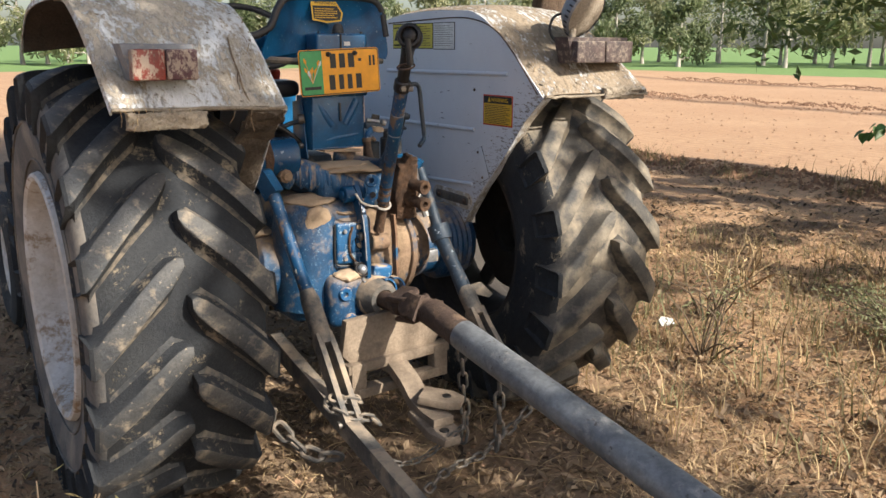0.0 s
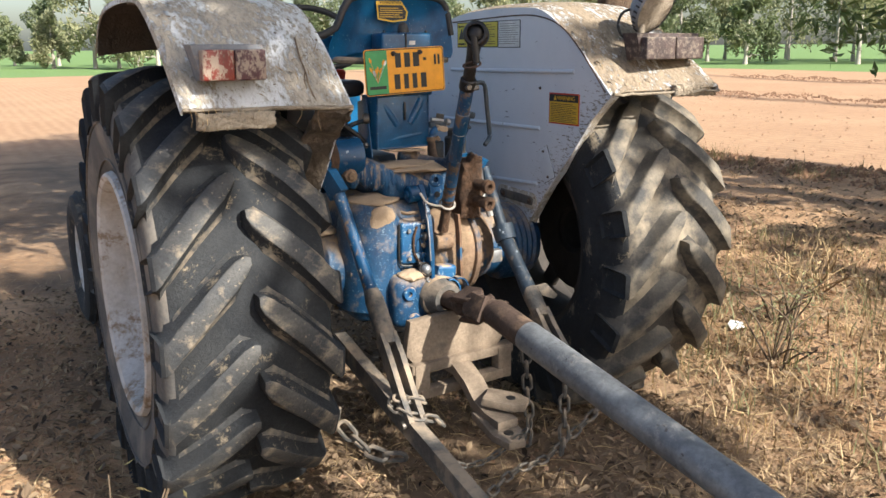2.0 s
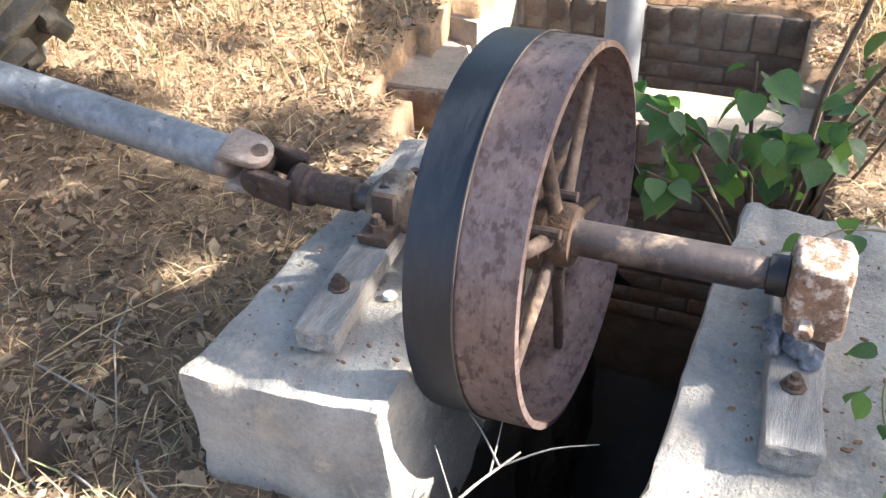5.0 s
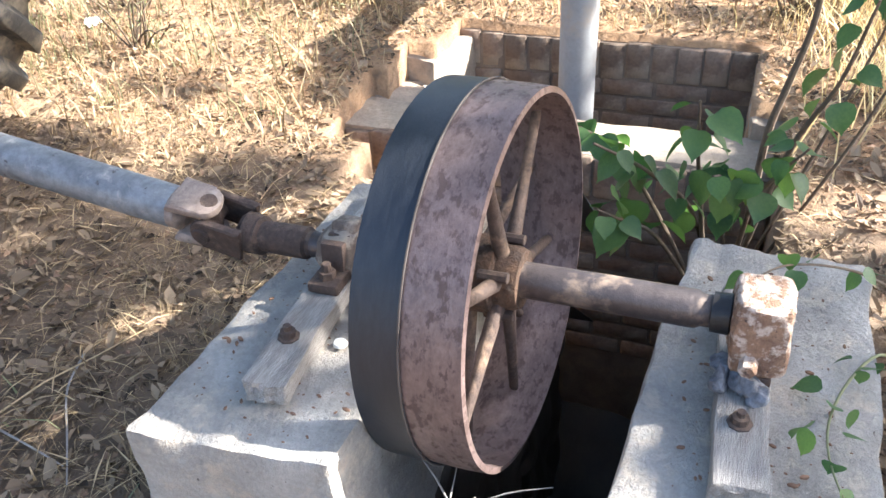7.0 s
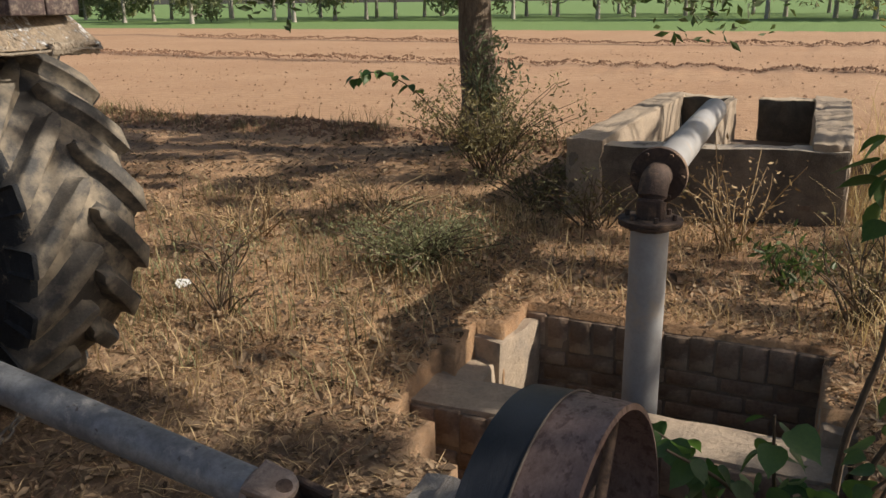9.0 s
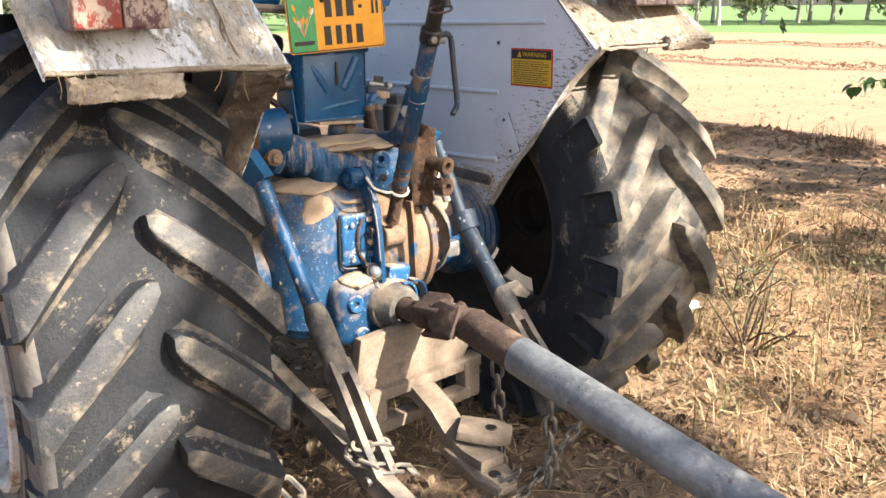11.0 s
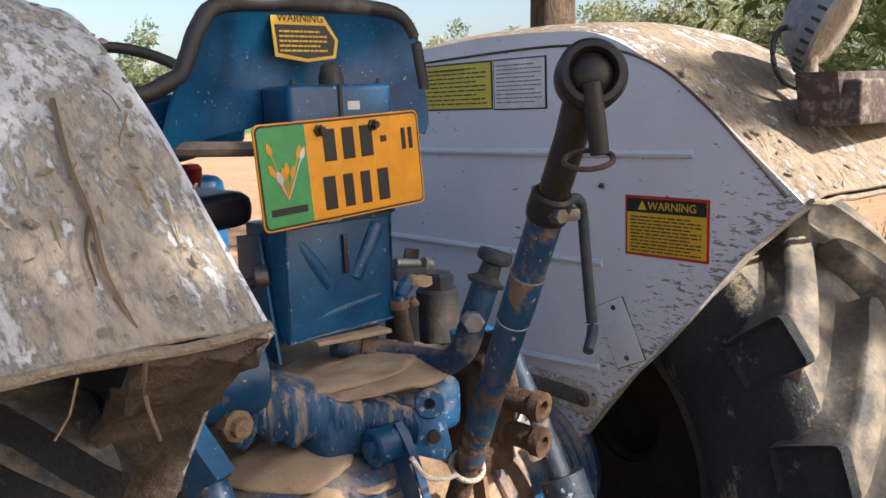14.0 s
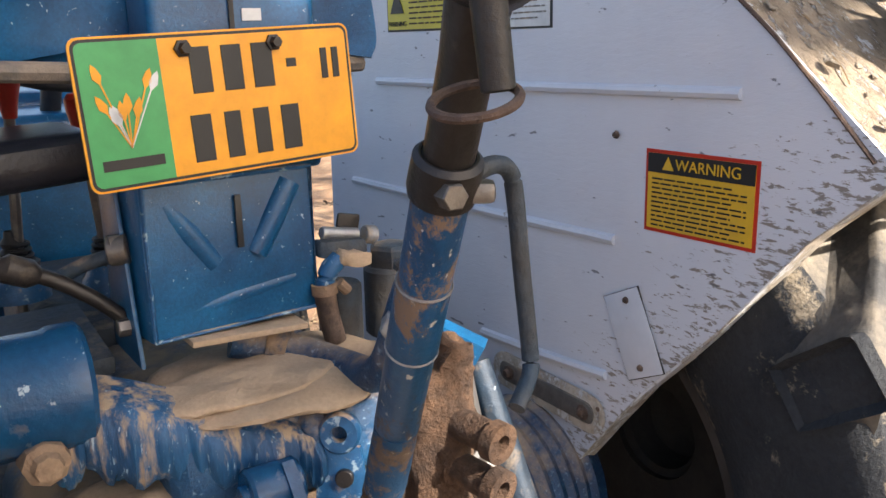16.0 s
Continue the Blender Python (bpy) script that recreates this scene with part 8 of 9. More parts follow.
for n, (x, y) in enumerate(((0.2, -7.6), (2.6, -8.4), (8.4, -7.6))):
    mine = [c for c in clumps if min(range(3), key=lambda k: (c[0] - (0.2, 2.6, 4.6)[k]) ** 2) == n]
    th = thing("tree", (x, y, -0.05), "unseen tall tree placed to shade the farmyard", "tree", "shade trees")
    bm = B()
    spine = limb_path((x, y, -0.05), (x, y, 4.8), 0.08, rnd, 8)
    add_tube(bm, spine, [0.20 * (1 - 0.09 * i) for i in range(9)], 12)
    for c in mine[::5]:
        add_tube(bm, limb_path(spine[rnd.randrange(4, 9)], c[:3], 0.06, rnd, 4), [0.030, 0.020, 0.013, 0.009, 0.006], 6)
    part("trunk", bm, M_BARK, th)
    cr = new("crown", leaf_cloud("crown", mine, len(mine) * 70, 0.08, M_LEAF, 40 + n, 0.95))
    cr.parent = th
    cr.matrix_parent_inverse = Matrix.Translation(-th.location)

rnd = random.Random(21)
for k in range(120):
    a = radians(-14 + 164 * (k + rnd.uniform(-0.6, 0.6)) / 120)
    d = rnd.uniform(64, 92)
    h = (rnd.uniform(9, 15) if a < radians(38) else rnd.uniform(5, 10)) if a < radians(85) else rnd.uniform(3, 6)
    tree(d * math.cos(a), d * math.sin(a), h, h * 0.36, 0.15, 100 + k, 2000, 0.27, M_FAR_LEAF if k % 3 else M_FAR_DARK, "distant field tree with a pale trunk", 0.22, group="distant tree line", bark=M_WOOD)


def stalks(name, pts, material, seed, n_leaf=3):
    """Grass: thin blades rising from the points (x, y, height, spread, count)."""
    rnd = np.random.default_rng(seed)
    vs, fs = [], []
    for x, y, h, spread_r, count in pts:
        for _ in range(count):
            px, py = x + rnd.normal() * spread_r, y + rnd.normal() * spread_r
            if in_pit(px, py, 0.03):
                continue
            z = ground_z(px, py) - 0.01
            a, l, w = rnd.uniform(0, 2 * math.pi), h * rnd.uniform(0.45, 1.15), 0.0022 + 0.0025 * rnd.uniform()
            dx, dy = math.cos(a), math.sin(a)
            b = rnd.uniform(0.15, 0.9) * l
            n = len(vs)
            for t in (0, 0.5, 1.0):
                ww = w * (1 - 0.75 * t)
                cx, cy, cz = px + dx * b * t * t, py + dy * b * t * t, z + l * (t - 0.22 * t * t)
                vs += [(cx - dy * ww, cy + dx * ww, cz), (cx + dy * ww, cy - dx * ww, cz)]
            fs += [(n, n + 1, n + 3, n + 2), (n + 2, n + 3, n + 5, n + 4)]
    me = bpy.data.meshes.new(name)
    me.from_pydata(vs, [], fs)
    me.materials.append(material)
    return new(name, me)


def litter(name, count, box, size, material, seed, thin=1.0, curl=0.5, lift=0.006):
    """Fallen leaves or straw lying on the ground inside the box."""
    rnd = np.random.default_rng(seed)
    vs, fs = [], []
    x0, x1, y0, y1 = box
    while len(fs) < count:
        x, y = rnd.uniform(x0, x1), rnd.uniform(y0, y1)
        if in_pit(x, y, 0.02) or (-0.43 < x < 0.55 and -3.25 < y < -1.98) or (x + 0.507) ** 2 + (y + 1.60) ** 2 < 0.005:
            continue
        if noise.noise(Vector((x * 1.4, y * 1.4, seed))) + 0.6 * noise.noise(Vector((x * 4.5, y * 4.5, seed))) < rnd.uniform(-0.75, 0.3):
            continue
        if 1.7 < x and y > -0.8 and rnd.uniform() < 0.55:        # barer earth in the open yard
            continue
        z = ground_z(x, y) + lift + rnd.uniform(0, 0.012)
        a, s = rnd.uniform(0, 2 * math.pi), size * (0.25 + 0.55 * rnd.exponential())
        s = min(s, size * 1.7)
        t = rnd.uniform(-curl, curl)
        u = np.array((math.cos(a), math.sin(a), t))
        v = np.array((-math.sin(a), math.cos(a), rnd.uniform(-curl, curl))) * thin * 0.38
        c = np.array((x, y, z))
        n = len(vs)
        up = np.array((0, 0, 1.0)) * s * curl
        if thin < 0.1:                     # a straw: one bent blade
            vs += [tuple(c - u * s), tuple(c + v * s + 0.2 * up), tuple(c + u * s), tuple(c - v * s + 0.2 * up)]
            fs.append((n, n + 1, n + 2, n + 3))
            continue
        w = rnd.uniform(0.6, 1.3, 4)
        bend = rnd.uniform(-0.3, 0.6)
        vs += [tuple(c - u * s), tuple(c - u * s * 0.35 + v * s * w[0] + 0.35 * up), tuple(c + u * s * 0.4 + v * s * w[1] * 0.8 + 0.3 * up), tuple(c + u * s + bend * up),
               tuple(c + u * s * 0.35 - v * s * w[2] * 0.8 + 0.3 * up), tuple(c - u * s * 0.4 - v * s * w[3] + 0.35 * up)]
        fs += [(n, n + 1, n + 2, n + 3), (n, n + 3, n + 4, n + 5)]
    me = bpy.data.meshes.new(name)
    me.from_pydata(vs, [], fs)
    me.materials.append(material)
    return tagged(new(name, me), kind="stuff")


tagged(litter("leaf_litter", 90000, (-2.4, 5.0, -3.6, 3.0), 0.0135, M_LITTER, 1, 1.1, 0.7), "brown fallen leaves scattered over the soil", "leaf litter")
tagged(litter("broad_leaf_litter", 15000, (-1.7, 3.4, -3.5, 1.0), 0.021, M_TAN_LEAF, 23, 1.25, 0.6, 0.012), "large curled fallen leaves on the soil", "leaf litter")
tagged(litter("straw_litter", 33000, (-2.4, 6.5, -3.6, 4.0), 0.04, M_STRAW, 2, 0.05, 0.4), "dry straw scattered over the soil", "straw")
tagged(litter("yard_litter", 18000, (3.0, 7.4, -1.2, 6.0), 0.022, M_LITTER, 11, 1.0, 0.7), "fallen leaves scattered behind the tractor", "leaf litter")
tagged(litter("tangled_straw", 26000, (-1.7, 2.8, -3.2, 0.4), 0.036, M_STRAW, 13, 0.075, 0.8, 0.014), "loose tangled straw between tractor and pit", "straw")
tagged(litter("chaff", 80000, (-2.2, 3.6, -3.5, 1.2), 0.011, M_LITTER, 7, 0.35, 0.6, 0.003), "fine pale chaff and leaf crumbs on the soil", "chaff")
rnd = random.Random(5)
pts = [(rnd.uniform(0.9, 4.6), rnd.uniform(-1.3, 1.6), rnd.choice((0.05, 0.08, 0.12, 0.20)), 0.10, 11) for _ in range(330)]
pts += [(rnd.uniform(2.5, 4.4), rnd.uniform(-3.6, -0.6), 0.14, 0.10, 12) for _ in range(160)]
pts += [(rnd.uniform(-1.6, 1.6), rnd.uniform(-1.9, 0.2), 0.05, 0.08, 5) for _ in range(60)]
tagged(stalks("dry_grass", pts, M_STRAW, 3), "dry yellow grass and weeds", "grass", kind="stuff")


# ---------------------------------------------------------------- shrubs, weeds, clods
def heart_leaf(seed):
    """A peepal leaf: heart-shaped with a drawn-out tip, folded along the middle, in the xy plane with the stalk at the origin."""
    rnd = random.Random(seed)
    bm = B()
    out = [(0.0, 0.0), (0.24, -0.07), (0.45, 0.06), (0.51, 0.30), (0.42, 0.58), (0.23, 0.80), (0.07, 0.95), (0.0, 1.10)]
    fold, droop = rnd.uniform(0.12, 0.3), rnd.uniform(0.05, 0.25)
    z = lambda x, y: abs(x) * fold - droop * y * y
    mid = [bm.verts.new((0, y, z(0, y))) for _, y in out]
    for s in (1, -1):
        side = [mid[0]] + [bm.verts.new((s * x, y, z(x, y))) for x, y in out[1:-1]] + [mid[-1]]
        for i in range(len(out) - 1):
            quad = [mid[i], side[i], side[i + 1], mid[i + 1]]
            quad = list(dict.fromkeys(quad))
            if len(quad) > 2:
                bm.faces.new(quad)
    return finish(bm, "leaf", M_PEEPAL, angle=80)


HEARTS = [heart_leaf(k) for k in range(6)]


def leafy_stem(th, pts, r, n, size, seed, start=0.3, spread_a=1.0, material=M_STEM):
    rnd = random.Random(seed)
    line = smooth_path(pts, 6)
    bm = B()
    add_tube(bm, line, [r * (1 - 0.7 * i / len(line)) for i in range(len(line))], 8)
    part("stem", bm, material, th)
    for k in range(n):
        f = start + (1 - start) * (k + rnd.uniform(0, 0.9)) / n
        i = min(len(line) - 2, int(f * (len(line) - 1)))
        p = line[i].lerp(line[i + 1], rnd.random())
        a = k * 2.4 + rnd.uniform(-0.6, 0.6)
        s = size * rnd.uniform(0.65, 1.25)
        off = Vector((math.cos(a), math.sin(a), rnd.uniform(-0.1, 0.5))) * s * 0.6 * spread_a
        m = T(*(p + off)) @ Matrix.Rotation(a - math.pi / 2, 4, "Z") @ Matrix.Rotation(rnd.uniform(-1.35, -0.2), 4, "X") @ Matrix.Rotation(rnd.uniform(-0.6, 0.6), 4, "Y") @ Matrix.Diagonal((s, s, s, 1))
        share("leaf", HEARTS[rnd.randrange(6)], m, th)


shrub = thing("shrub", (1.0, -2.9, -0.5), "green heart-leaved shrub growing out of the pit beside the pulley", "shrub")
leafy_stem(shrub, [(1.05, -2.92, -0.5), (0.98, -2.85, 0.0), (0.85, -2.72, 0.22), (0.72, -2.58, 0.36)], 0.010, 14, 0.074, 1, 0.35)
leafy_stem(shrub, [(1.05, -2.92, -0.4), (0.95, -2.85, 0.1), (0.86, -2.83, 0.30), (0.82, -2.82, 0.46)], 0.009, 13, 0.074, 2, 0.35)
leafy_stem(shrub, [(1.05, -2.94, -0.4), (0.90, -2.92, 0.1), (0.76, -2.90, 0.28), (0.66, -2.88, 0.34)], 0.009, 13, 0.074, 3, 0.3)
leafy_stem(shrub, [(1.02, -2.94, -0.4), (0.88, -2.98, 0.12), (0.76, -3.02, 0.30), (0.70, -3.08, 0.42)], 0.009, 12, 0.074, 4, 0.3)
leafy_stem(shrub, [(1.05, -2.95, -0.3), (0.98, -3.05, 0.25), (0.90, -3.13, 0.50), (0.86, -3.17, 0.72)], 0.010, 12, 0.074, 5, 0.35)
leafy_stem(shrub, [(1.0, -2.9, -0.3), (0.80, -2.76, 0.05), (0.66, -2.68, 0.18), (0.60, -2.62, 0.24)], 0.008, 11, 0.08, 6, 0.35)
leafy_stem(shrub, [(1.0, -2.9, -0.3), (0.95, -2.70, 0.1), (0.95, -2.58, 0.24), (0.93, -2.50, 0.30)], 0.008, 10, 0.08, 7, 0.35)
leafy_stem(shrub, [(1.08, -3.0, -0.2), (1.06, -3.16, 0.35), (1.08, -3.23, 0.62), (1.10, -3.27, 0.92)], 0.006, 9, 0.10, 17, 0.66)
sapling = thing("sapling", (1.25, -3.0, -0.3), "slender sapling with a bare brown stem and leaves at its top", "sapling")
leafy_stem(sapling, [(1.25, -2.99, -0.3), (1.2, -3.0, 0.18), (1.2, -3.03, 0.36), (1.2, -3.068, 0.57), (1.2, -3.062, 0.84), (1.2, -3.05, 1.0), (1.2, -3.04, 1.10)], 0.013, 20, 0.092, 8, 0.70, 1.0)
leafy_stem(shrub, [(1.15, -3.05, -0.2), (1.12, -3.22, 0.25), (1.10, -3.30, 0.55), (1.10, -3.34, 0.80)], 0.006, 9, 0.10, 18, 0.72)
branch = thing("leafy_branch", (6.0, 0.35, 0.0), "thin leaning shoot with dark heart-shaped leaves beside the tree", "branch")
leafy_stem(branch, [(6.0, 0.35, 0.0), (6.0, 0.6, 0.48), (6.0, 0.95, 0.74), (6.0, 1.28, 0.80), (6.0, 1.42, 0.70)], 0.009, 18, 0.095, 19, 0.35)
# creepers over the second footing
creeper = thing("creeper", (0.1, -3.3, 0.1), "thin green creeper lying over the concrete", "creeper")
leafy_stem(creeper, [(0.35, -3.35, 0.1), (0.22, -3.24, 0.24), (0.05, -3.16, 0.26), (-0.12, -3.14, 0.28), (-0.3, -3.2, 0.27)], 0.004, 16, 0.04, 9, 0.1, 1.4, M_SAGE)
leafy_stem(creeper, [(0.5, -3.3, 0.2), (0.36, -3.18, 0.33), (0.24, -3.05, 0.40), (0.12, -2.97, 0.42)], 0.004, 8, 0.035, 10, 0.1, 1.2, M_STEM)
leafy_stem(creeper, [(0.2, -3.4, 0.1), (-0.05, -3.28, 0.2), (-0.3, -3.26, 0.22), (-0.5, -3.32, 0.15)], 0.004, 16, 0.04, 11, 0.1, 1.4, M_SAGE)


def bush(name, centre, rx, ry, h, stems, leaves, size, material, seed, label, stem_mat=M_STEM):
    rnd = random.Random(seed)
    x, y = centre
    z0 = ground_z(x, y)
    th = thing(name, (x, y, z0), label, "bush")
    bm = B()
    balls = []
    for k in range(stems):
        a, l = rnd.uniform(0, 2 * math.pi), rnd.uniform(0.35, 1.0)
        e = Vector((x + rx * l * math.cos(a), y + ry * l * math.sin(a), z0 + h * rnd.uniform(0.5, 1.1) * (1.1 - 0.5 * l)))
        p0 = Vector((x + rnd.uniform(-0.15, 0.15) * rx, y + rnd.uniform(-0.15, 0.15) * ry, z0 - 0.03))
        line = smooth_path([p0, p0.lerp(e, 0.5) + Vector((rnd.uniform(-0.06, 0.06), rnd.uniform(-0.06, 0.06), 0.12 * h)), e], 4)
        add_tube(bm, line, [0.006 * (1 - 0.7 * i / len(line)) for i in range(len(line))], 5)
        for t in (0.45, 0.7, 1.0):
            q = line[int(t * (len(line) - 1))]
            balls.append((q.x, q.y, q.z, 0.10 * (0.6 + 0.6 * h)))
    tagged(part("twig_mass", bm, stem_mat, th), kind="stuff")
    cr = new("foliage", leaf_cloud("foliage", balls, leaves, size, material, seed))
    cr.parent = th
    cr.matrix_parent_inverse = Matrix.Translation(-th.location)
    return th


bush("dry_bush", (5.4, -0.25), 0.9, 0.85, 1.0, 46, 3000, 0.024, M_OLIVE, 3, "brown half-dry bush round the foot of the tree")
bush("dry_bush", (4.6, -0.9), 0.5, 0.5, 0.45, 26, 900, 0.022, M_DRYBUSH, 4, "low dry bush beside the tank")
bush("roadside_bush", (5.6, -4.0), 0.9, 0.8, 2.2, 13, 1300, 0.032, M_DRYGREEN, 6, "tall straggly roadside bush behind the tank")
bush("roadside_bush", (4.3, -3.85), 0.6, 0.5, 1.5, 18, 260, 0.035, M_DRYGREEN, 7, "thin yellow-green weed stalks beside the tank")
bush("dry_weed", (3.9, -2.4), 0.5, 0.5, 0.75, 22, 300, 0.02, M_STRAW, 8, "bare dry weed stalks in front of the tank", M_STRAW)
bush("dry_weed", (2.9, -3.1), 0.5, 0.35, 0.5, 26, 300, 0.02, M_DRYBUSH, 9, "tangle of dry reddish twigs over the pit edge")
bush("green_weed", (3.3, -2.75), 0.3, 0.3, 0.3, 12, 220, 0.032, M_LEAF, 10, "low green weed in front of the tank")
bush("grey_weed", (2.75, -0.85), 0.50, 0.55, 0.30, 90, 5600, 0.012, M_SAGE, 14, "bushy grey-green weed beside the pit")
bush("green_shoot", (6.35, 0.15), 0.35, 0.30, 1.3, 22, 700, 0.04, M_FAR_DARK, 15, "green shoots round the foot of the tree")
bush("roadside_bush", (6.6, -3.9), 1.0, 0.7, 1.3, 40, 2600, 0.035, M_DRYGREEN, 16, "yellow-green straggling bush beside the tank")
bush("dry_weed", (4.1, -1.5), 0.5, 0.6, 0.55, 24, 500, 0.02, M_DRYBUSH, 17, "dry twigs against the tank wall")
bush("dry_weed", (3.5, -0.2), 0.5, 0.5, 0.42, 18, 160, 0.018, M_STRAW, 18, "thin dry weeds on the open soil", M_STRAW)
bush("dry_weed", (2.9, 0.35), 0.6, 0.5, 0.40, 16, 140, 0.018, M_STRAW, 19, "thin dry weeds on the open soil", M_STRAW)
bush("dry_weed", (1.75, -0.30), 0.30, 0.30, 0.42, 12, 150, 0.013, M_SAGE, 24, "thin dry weed with small grey leaves in the yard")
bush("dry_weed", (2.25, 0.05), 0.35, 0.30, 0.36, 14, 170, 0.013, M_SAGE, 25, "thin dry weed with small grey leaves in the yard")
bush("dry_weed", (1.45, 0.25), 0.25, 0.25, 0.30, 10, 100, 0.013, M_DRYBUSH, 26, "thin brown weed in the yard")
bush("dry_vine", (0.15, -3.52), 0.55, 0.22, 0.42, 50, 420, 0.022, M_DRYGREEN, 20, "tangle of dry yellow-green vine over the concrete", M_STRAW)
bush("dry_weed", (-1.15, -0.6), 0.25, 0.25, 0.5, 9, 40, 0.02, M_DRYBUSH, 13, "thin dry weed beside the tyre")

rnd = random.Random(77)
tufts = [(rnd.uniform(6.8, 7.4), rnd.uniform(-1.5, 9.0)) for _ in range(34)]
pts = [(x + rnd.gauss(0, 0.12), y + rnd.gauss(0, 0.22), rnd.choice((0.05, 0.09, 0.16, 0.28)), 0.07, 8) for x, y in tufts for _ in range(14)]
tagged(stalks("bund_grass", pts, M_DRYBUSH, 8), "dark dry grass along the field bund", "grass", kind="stuff")
pts = [(rnd.uniform(3.0, 7.5), rnd.uniform(-5.2, -3.2), rnd.choice((0.25, 0.4, 0.55)), 0.14, 12) for _ in range(330)]
pts += [(rnd.uniform(1.6, 3.6), rnd.uniform(-4.3, -3.25), rnd.choice((0.15, 0.28, 0.45)), 0.12, 11) for _ in range(110)]
pts += [(rnd.uniform(7.0, 12.0), rnd.uniform(-8.0, -3.6), 0.7, 0.2, 14) for _ in range(200)]
pts += [(rnd.uniform(2.6, 6.5), rnd.uniform(-4.8, -3.1), rnd.choice((0.10, 0.18, 0.3)), 0.15, 16) for _ in range(260)]
tagged(stalks("tall_dry_grass", pts, M_PALE_STRAW, 9), "tall dry grass at the field corner", "grass", kind="stuff")
pts = [(2.75 + rnd.gauss(0, 0.30), -0.85 + rnd.gauss(0, 0.28), 0.20, 0.06, 9) for _ in range(40)]
tagged(stalks("mixed_grass", pts, M_STRAW, 10), "dry stems mixed into the tuft", "grass", kind="stuff")
pts = [(rnd.uniform(1.2, 4.2), rnd.uniform(-1.2, 1.8), rnd.choice((0.10, 0.18, 0.30)), 0.06, 7) for _ in range(130)]
tagged(stalks("brown_weeds", pts, M_DRYBUSH, 12), "clumps of brown dried weeds in the yard", "grass", kind="stuff")
pts = [(rnd.uniform(-1.9, -0.2), rnd.uniform(-3.2, -0.4), 0.10, 0.07, 6) for _ in range(70)]
pts += [(rnd.uniform(1.2, 3.0), rnd.uniform(-1.2, 0.9), 0.14, 0.07, 7) for _ in range(60)]
tagged(stalks("green_weeds", pts, M_SAGE, 11), "sparse green weeds in the litter", "grass", kind="stuff")


def clods(name, count, place, size, material, seed, label):
    """Lumps of earth, each a squashed, dented octahedron."""
    r = np.random.default_rng(seed)
    base = np.array([(1, 0, 0), (-1, 0, 0), (0, 1, 0), (0, -1, 0), (0, 0, 1), (0, 0, -0.3)], float)
    tri = [(0, 2, 4), (2, 1, 4), (1, 3, 4), (3, 0, 4), (2, 0, 5), (1, 2, 5), (3, 1, 5), (0, 3, 5)]
    vs, fs = [], []
    for _ in range(count):
        x, y = place(r)
        if in_pit(x, y, 0.05):
            continue
        s = size * r.uniform(0.35, 1.3)
        v = base * s * r.uniform(0.6, 1.3, (6, 3)) + (x, y, ground_z(x, y))
        n = len(vs)
        vs += v.tolist()
        fs += [(a + n, b + n, c + n) for a, b, c in tri]
    me = bpy.data.meshes.new(name)
    me.from_pydata(vs, [], fs)
    me.materials.append(material)
    return tagged(new(name, me), label, "clods", kind="stuff")


M_CLOD = surface("field_clod", (0.40, 0.25, 0.155), (0.31, 0.19, 0.118), 3, 0.95, fine=30, fine_amt=0.3, bump=0.5)
M_DARK_CLOD = surface("dark_clod", (0.29, 0.16, 0.095), (0.19, 0.105, 0.062), 3, 0.95, fine=30, fine_amt=0.3, bump=0.5)
clods("field_clods", 2200, lambda r: (7.8 + 16 * r.random() ** 1.6, r.uniform(-6, 16)), 0.026, M_CLOD, 1, "lumps of tilled soil over the field")
for bx in (17.3, 27.5):
    clods("bund_clods", 4200, lambda r: (lambda y: (bx + 0.06 * y + r.normal() * 0.22, y))(r.uniform(-10, 24)), 0.034, M_DARK_CLOD, int(bx), "dark clods along a low earth bund")
clods("yard_edge_clods", 1800, lambda r: (7.05 + r.normal() * 0.22, r.uniform(-1.5, 9.0)), 0.035, M_DARK_CLOD, 3, "dark clods and roots along the edge of the yard")
clods("yard_stones", 7000, lambda r: (r.uniform(-2.2, 4.5), r.uniform(-3.6, 2.5)), 0.014, M_CLOD, 5, "crumbs of soil in the yard")

# twigs and a scrap of litter
rnd = random.Random(9)
bm = B()
for k in range(150):
    x, y = rnd.uniform(-1.9, 4.0), rnd.uniform(-3.4, 1.5)
    if in_pit(x, y, 0.2) or (-0.6 < x < 0.7 and y < -1.9):
        continue
    a, l = rnd.uniform(0, 6.28), rnd.uniform(0.08, 0.45)
    p = [Vector((x + math.cos(a) * l * t + rnd.uniform(-0.012, 0.012), y + math.sin(a) * l * t + rnd.uniform(-0.012, 0.012), 0)) for t in (0, 0.33, 0.66, 1)]
    for q in p:
        q.z = ground_z(q.x, q.y) + 0.012 + rnd.uniform(0, 0.02)
    add_tube(bm, p, rnd.uniform(0.0014, 0.003), 5, 0.5)
solo("twigs", bm, M_STRAW, "pale dry twigs lying on the ground", "twigs", kind="stuff")
bm = B()
add_prism(bm, [(-0.05, -0.02), (0.04, -0.03), (0.06, 0.01), (0.0, 0.04), (-0.04, 0.02)], 0.003, T(1.966, 0.119, ground_z(1.966, 0.119) + 0.02) @ Matrix.Rotation(0.5, 4, "X"))
solo("plastic_scrap", bm, M_PAPER, "crumpled pale plastic scrap on the soil", "scrap", smooth=False)

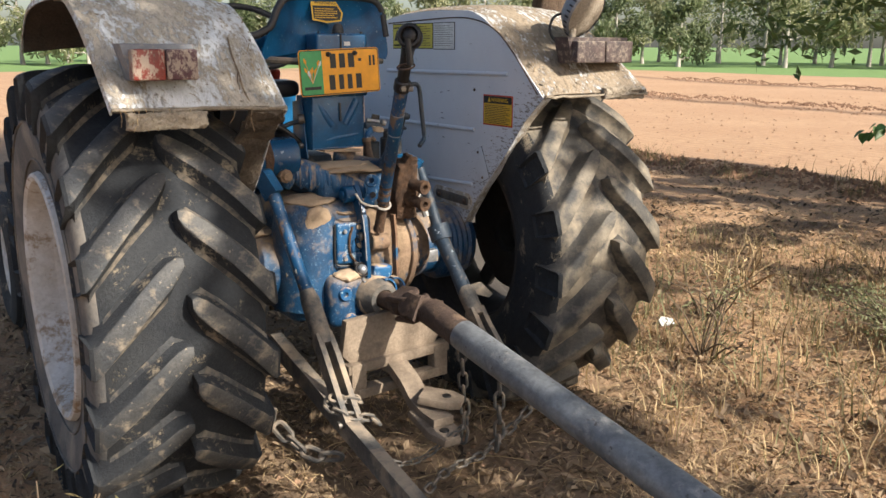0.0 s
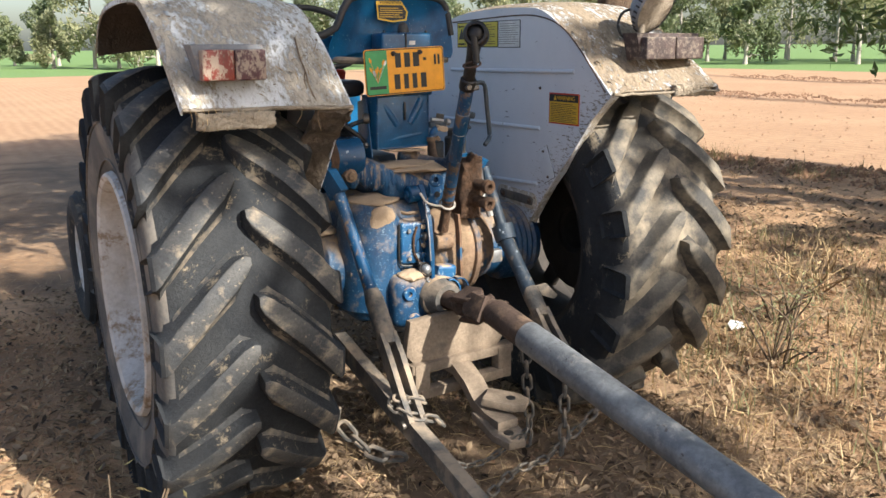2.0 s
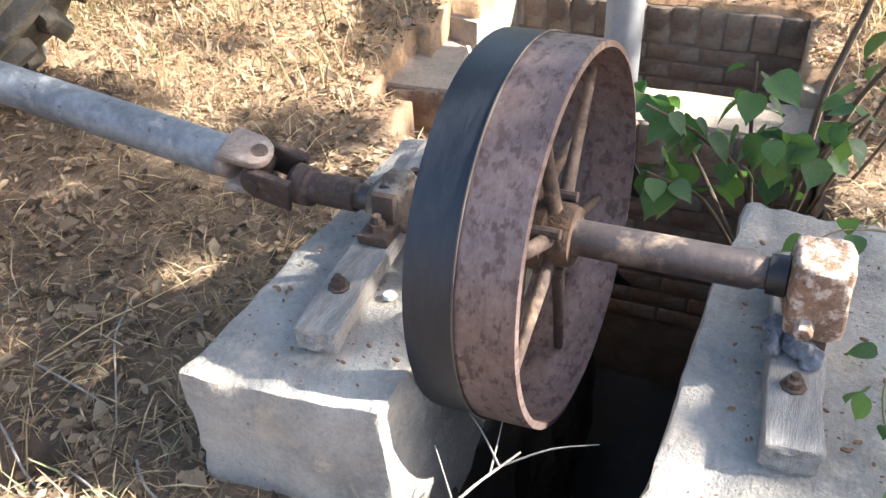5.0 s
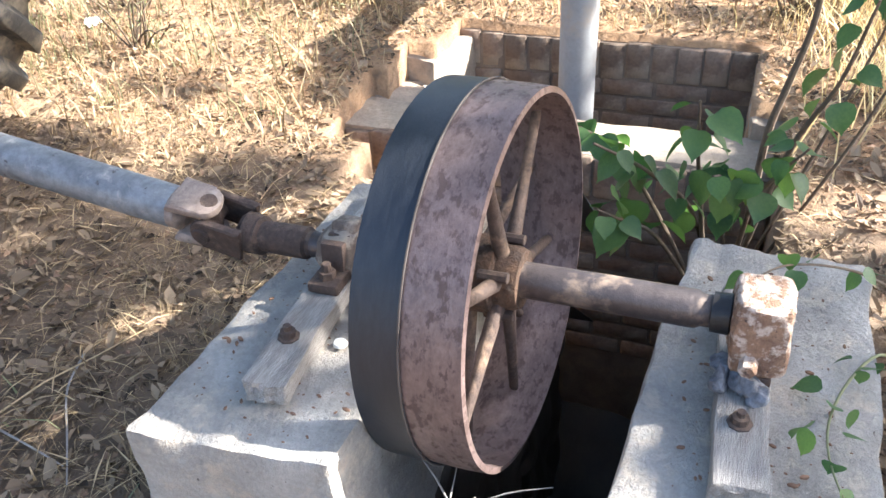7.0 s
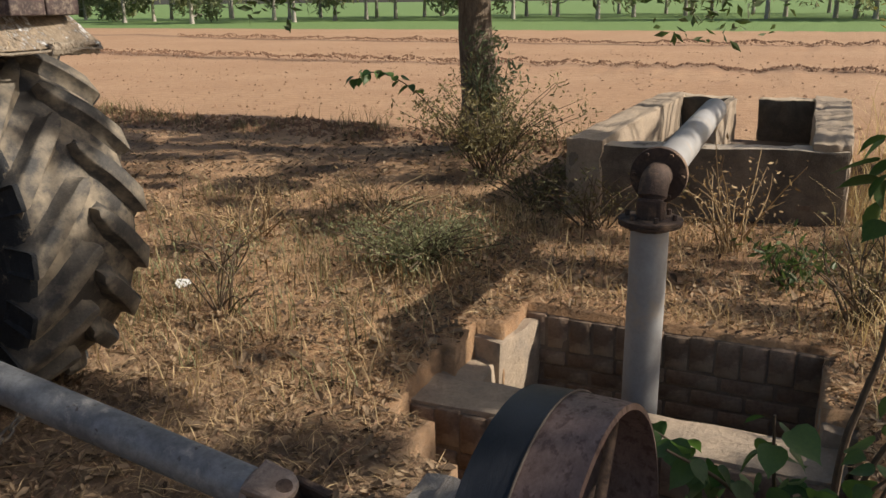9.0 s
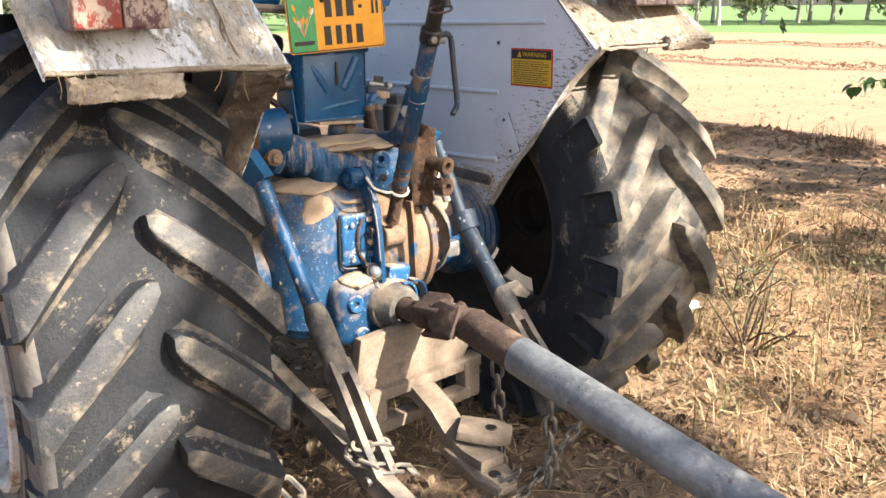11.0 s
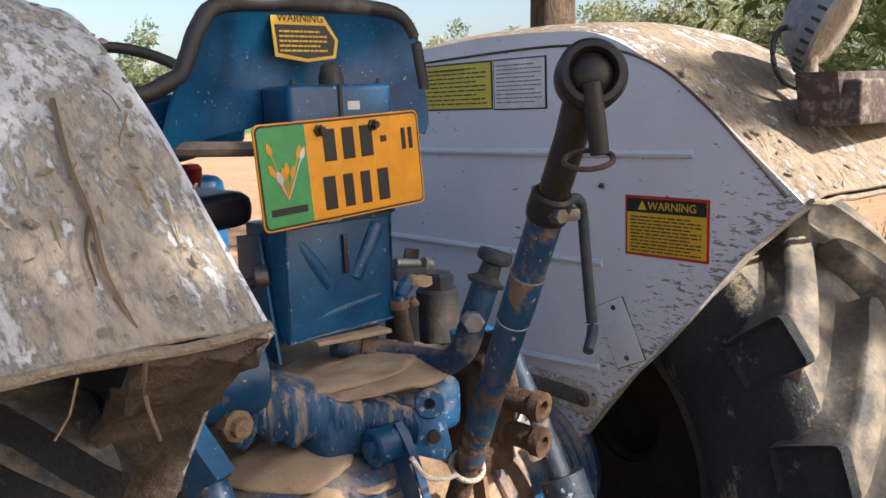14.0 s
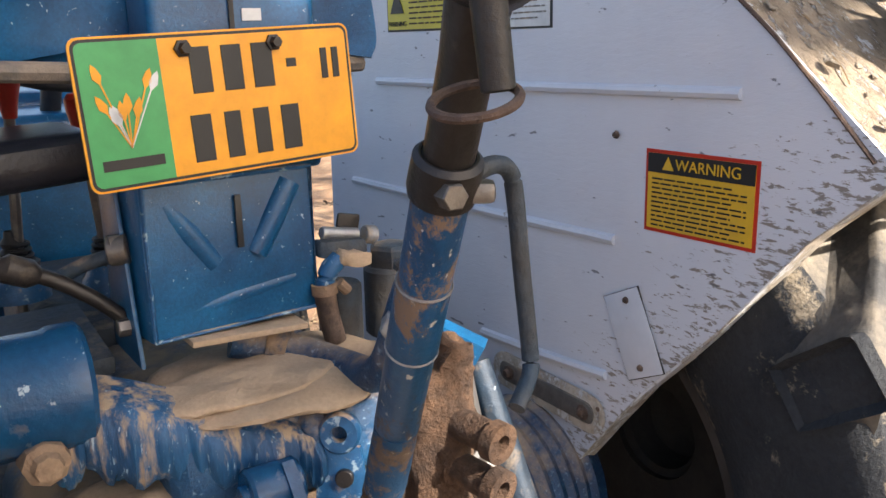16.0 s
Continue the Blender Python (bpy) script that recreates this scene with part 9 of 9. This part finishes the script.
# long dry stalks by the burrow
for line in (((-0.40, -1.25), (-0.456, -1.457), (-0.557, -1.66), (-0.58, -1.90)), ((-0.27, -1.37), (-0.31, -1.55), (-0.33, -1.66)), ((-0.004, -1.44), (-0.13, -1.50), (-0.25, -1.60), (-0.38, -1.72)),
             ((-0.494, -1.675), (-0.53, -1.77), (-0.552, -1.86)), ((-0.439, -1.82), (-0.50, -1.90), (-0.524, -1.98)), ((-0.33, -1.30), (-0.22, -1.18), (-0.05, -1.12))):
    bm = B()
    add_tube(bm, smooth_path([(x, y, ground_z(x, y) + 0.016 + 0.012 * (k % 2)) for k, (x, y) in enumerate(line)], 5), 0.0034, 6, 0.6)
    solo("dry_stalk", bm, M_WOOD, "long pale dry stalk lying on the soil", "stalk", "fallen stalks")

# dead branch fallen beside the pulley
branch2 = thing("dead_branch", (-0.45, -2.47, 0.0), "pale bare dead branch lying over the edge of the pit", "branch")
rnd = random.Random(15)
main = [Vector((-0.62, -2.42, 0.03)), Vector((-0.50, -2.46, 0.07)), Vector((-0.36, -2.50, 0.09)), Vector((-0.20, -2.56, 0.06))]
bm = B()
add_tube(bm, smooth_path(main, 5), 0.005, 7, 0.4)
part("limb", bm, M_WOOD, branch2)
for k in range(9):
    p = main[k % 3].lerp(main[k % 3 + 1], rnd.random())
    d = Vector((rnd.uniform(-0.2, 1.0), rnd.uniform(-0.8, 0.8), rnd.uniform(0.0, 0.6))).normalized() * rnd.uniform(0.08, 0.2)
    bm = B()
    add_tube(bm, smooth_path([p, p + d * 0.5 + Vector((0, 0, rnd.uniform(-0.01, 0.02))), p + d], 3), 0.0024, 5, 0.4)
    part("twig", bm, M_WOOD, branch2)

# grit and crumbs lying on the two footings
for x0, x1, y0, y1, z, seed in ((-0.38, 0.44, -2.35, -2.03, 0.292, 6), (-0.44, 0.5, -3.2, -2.88, 0.232, 8)):
    r = np.random.default_rng(seed)
    bm = B()
    for k in range(170):
        s = 0.0012 + 0.004 * r.random() ** 3
        res = bmesh.ops.create_icosphere(bm, subdivisions=1, radius=s)
        bmesh.ops.transform(bm, matrix=T(r.uniform(x0, x1), r.uniform(y0, y1), z + 0.3 * s) @ Matrix.Rotation(r.uniform(0, 3), 4, "Z") @ Matrix.Diagonal((2.0, 1, 0.8, 1)), verts=res["verts"])
    solo("grit", bm, M_DARK_CLOD, "dark crumbs and grit on the concrete footing", "grit", kind="stuff")
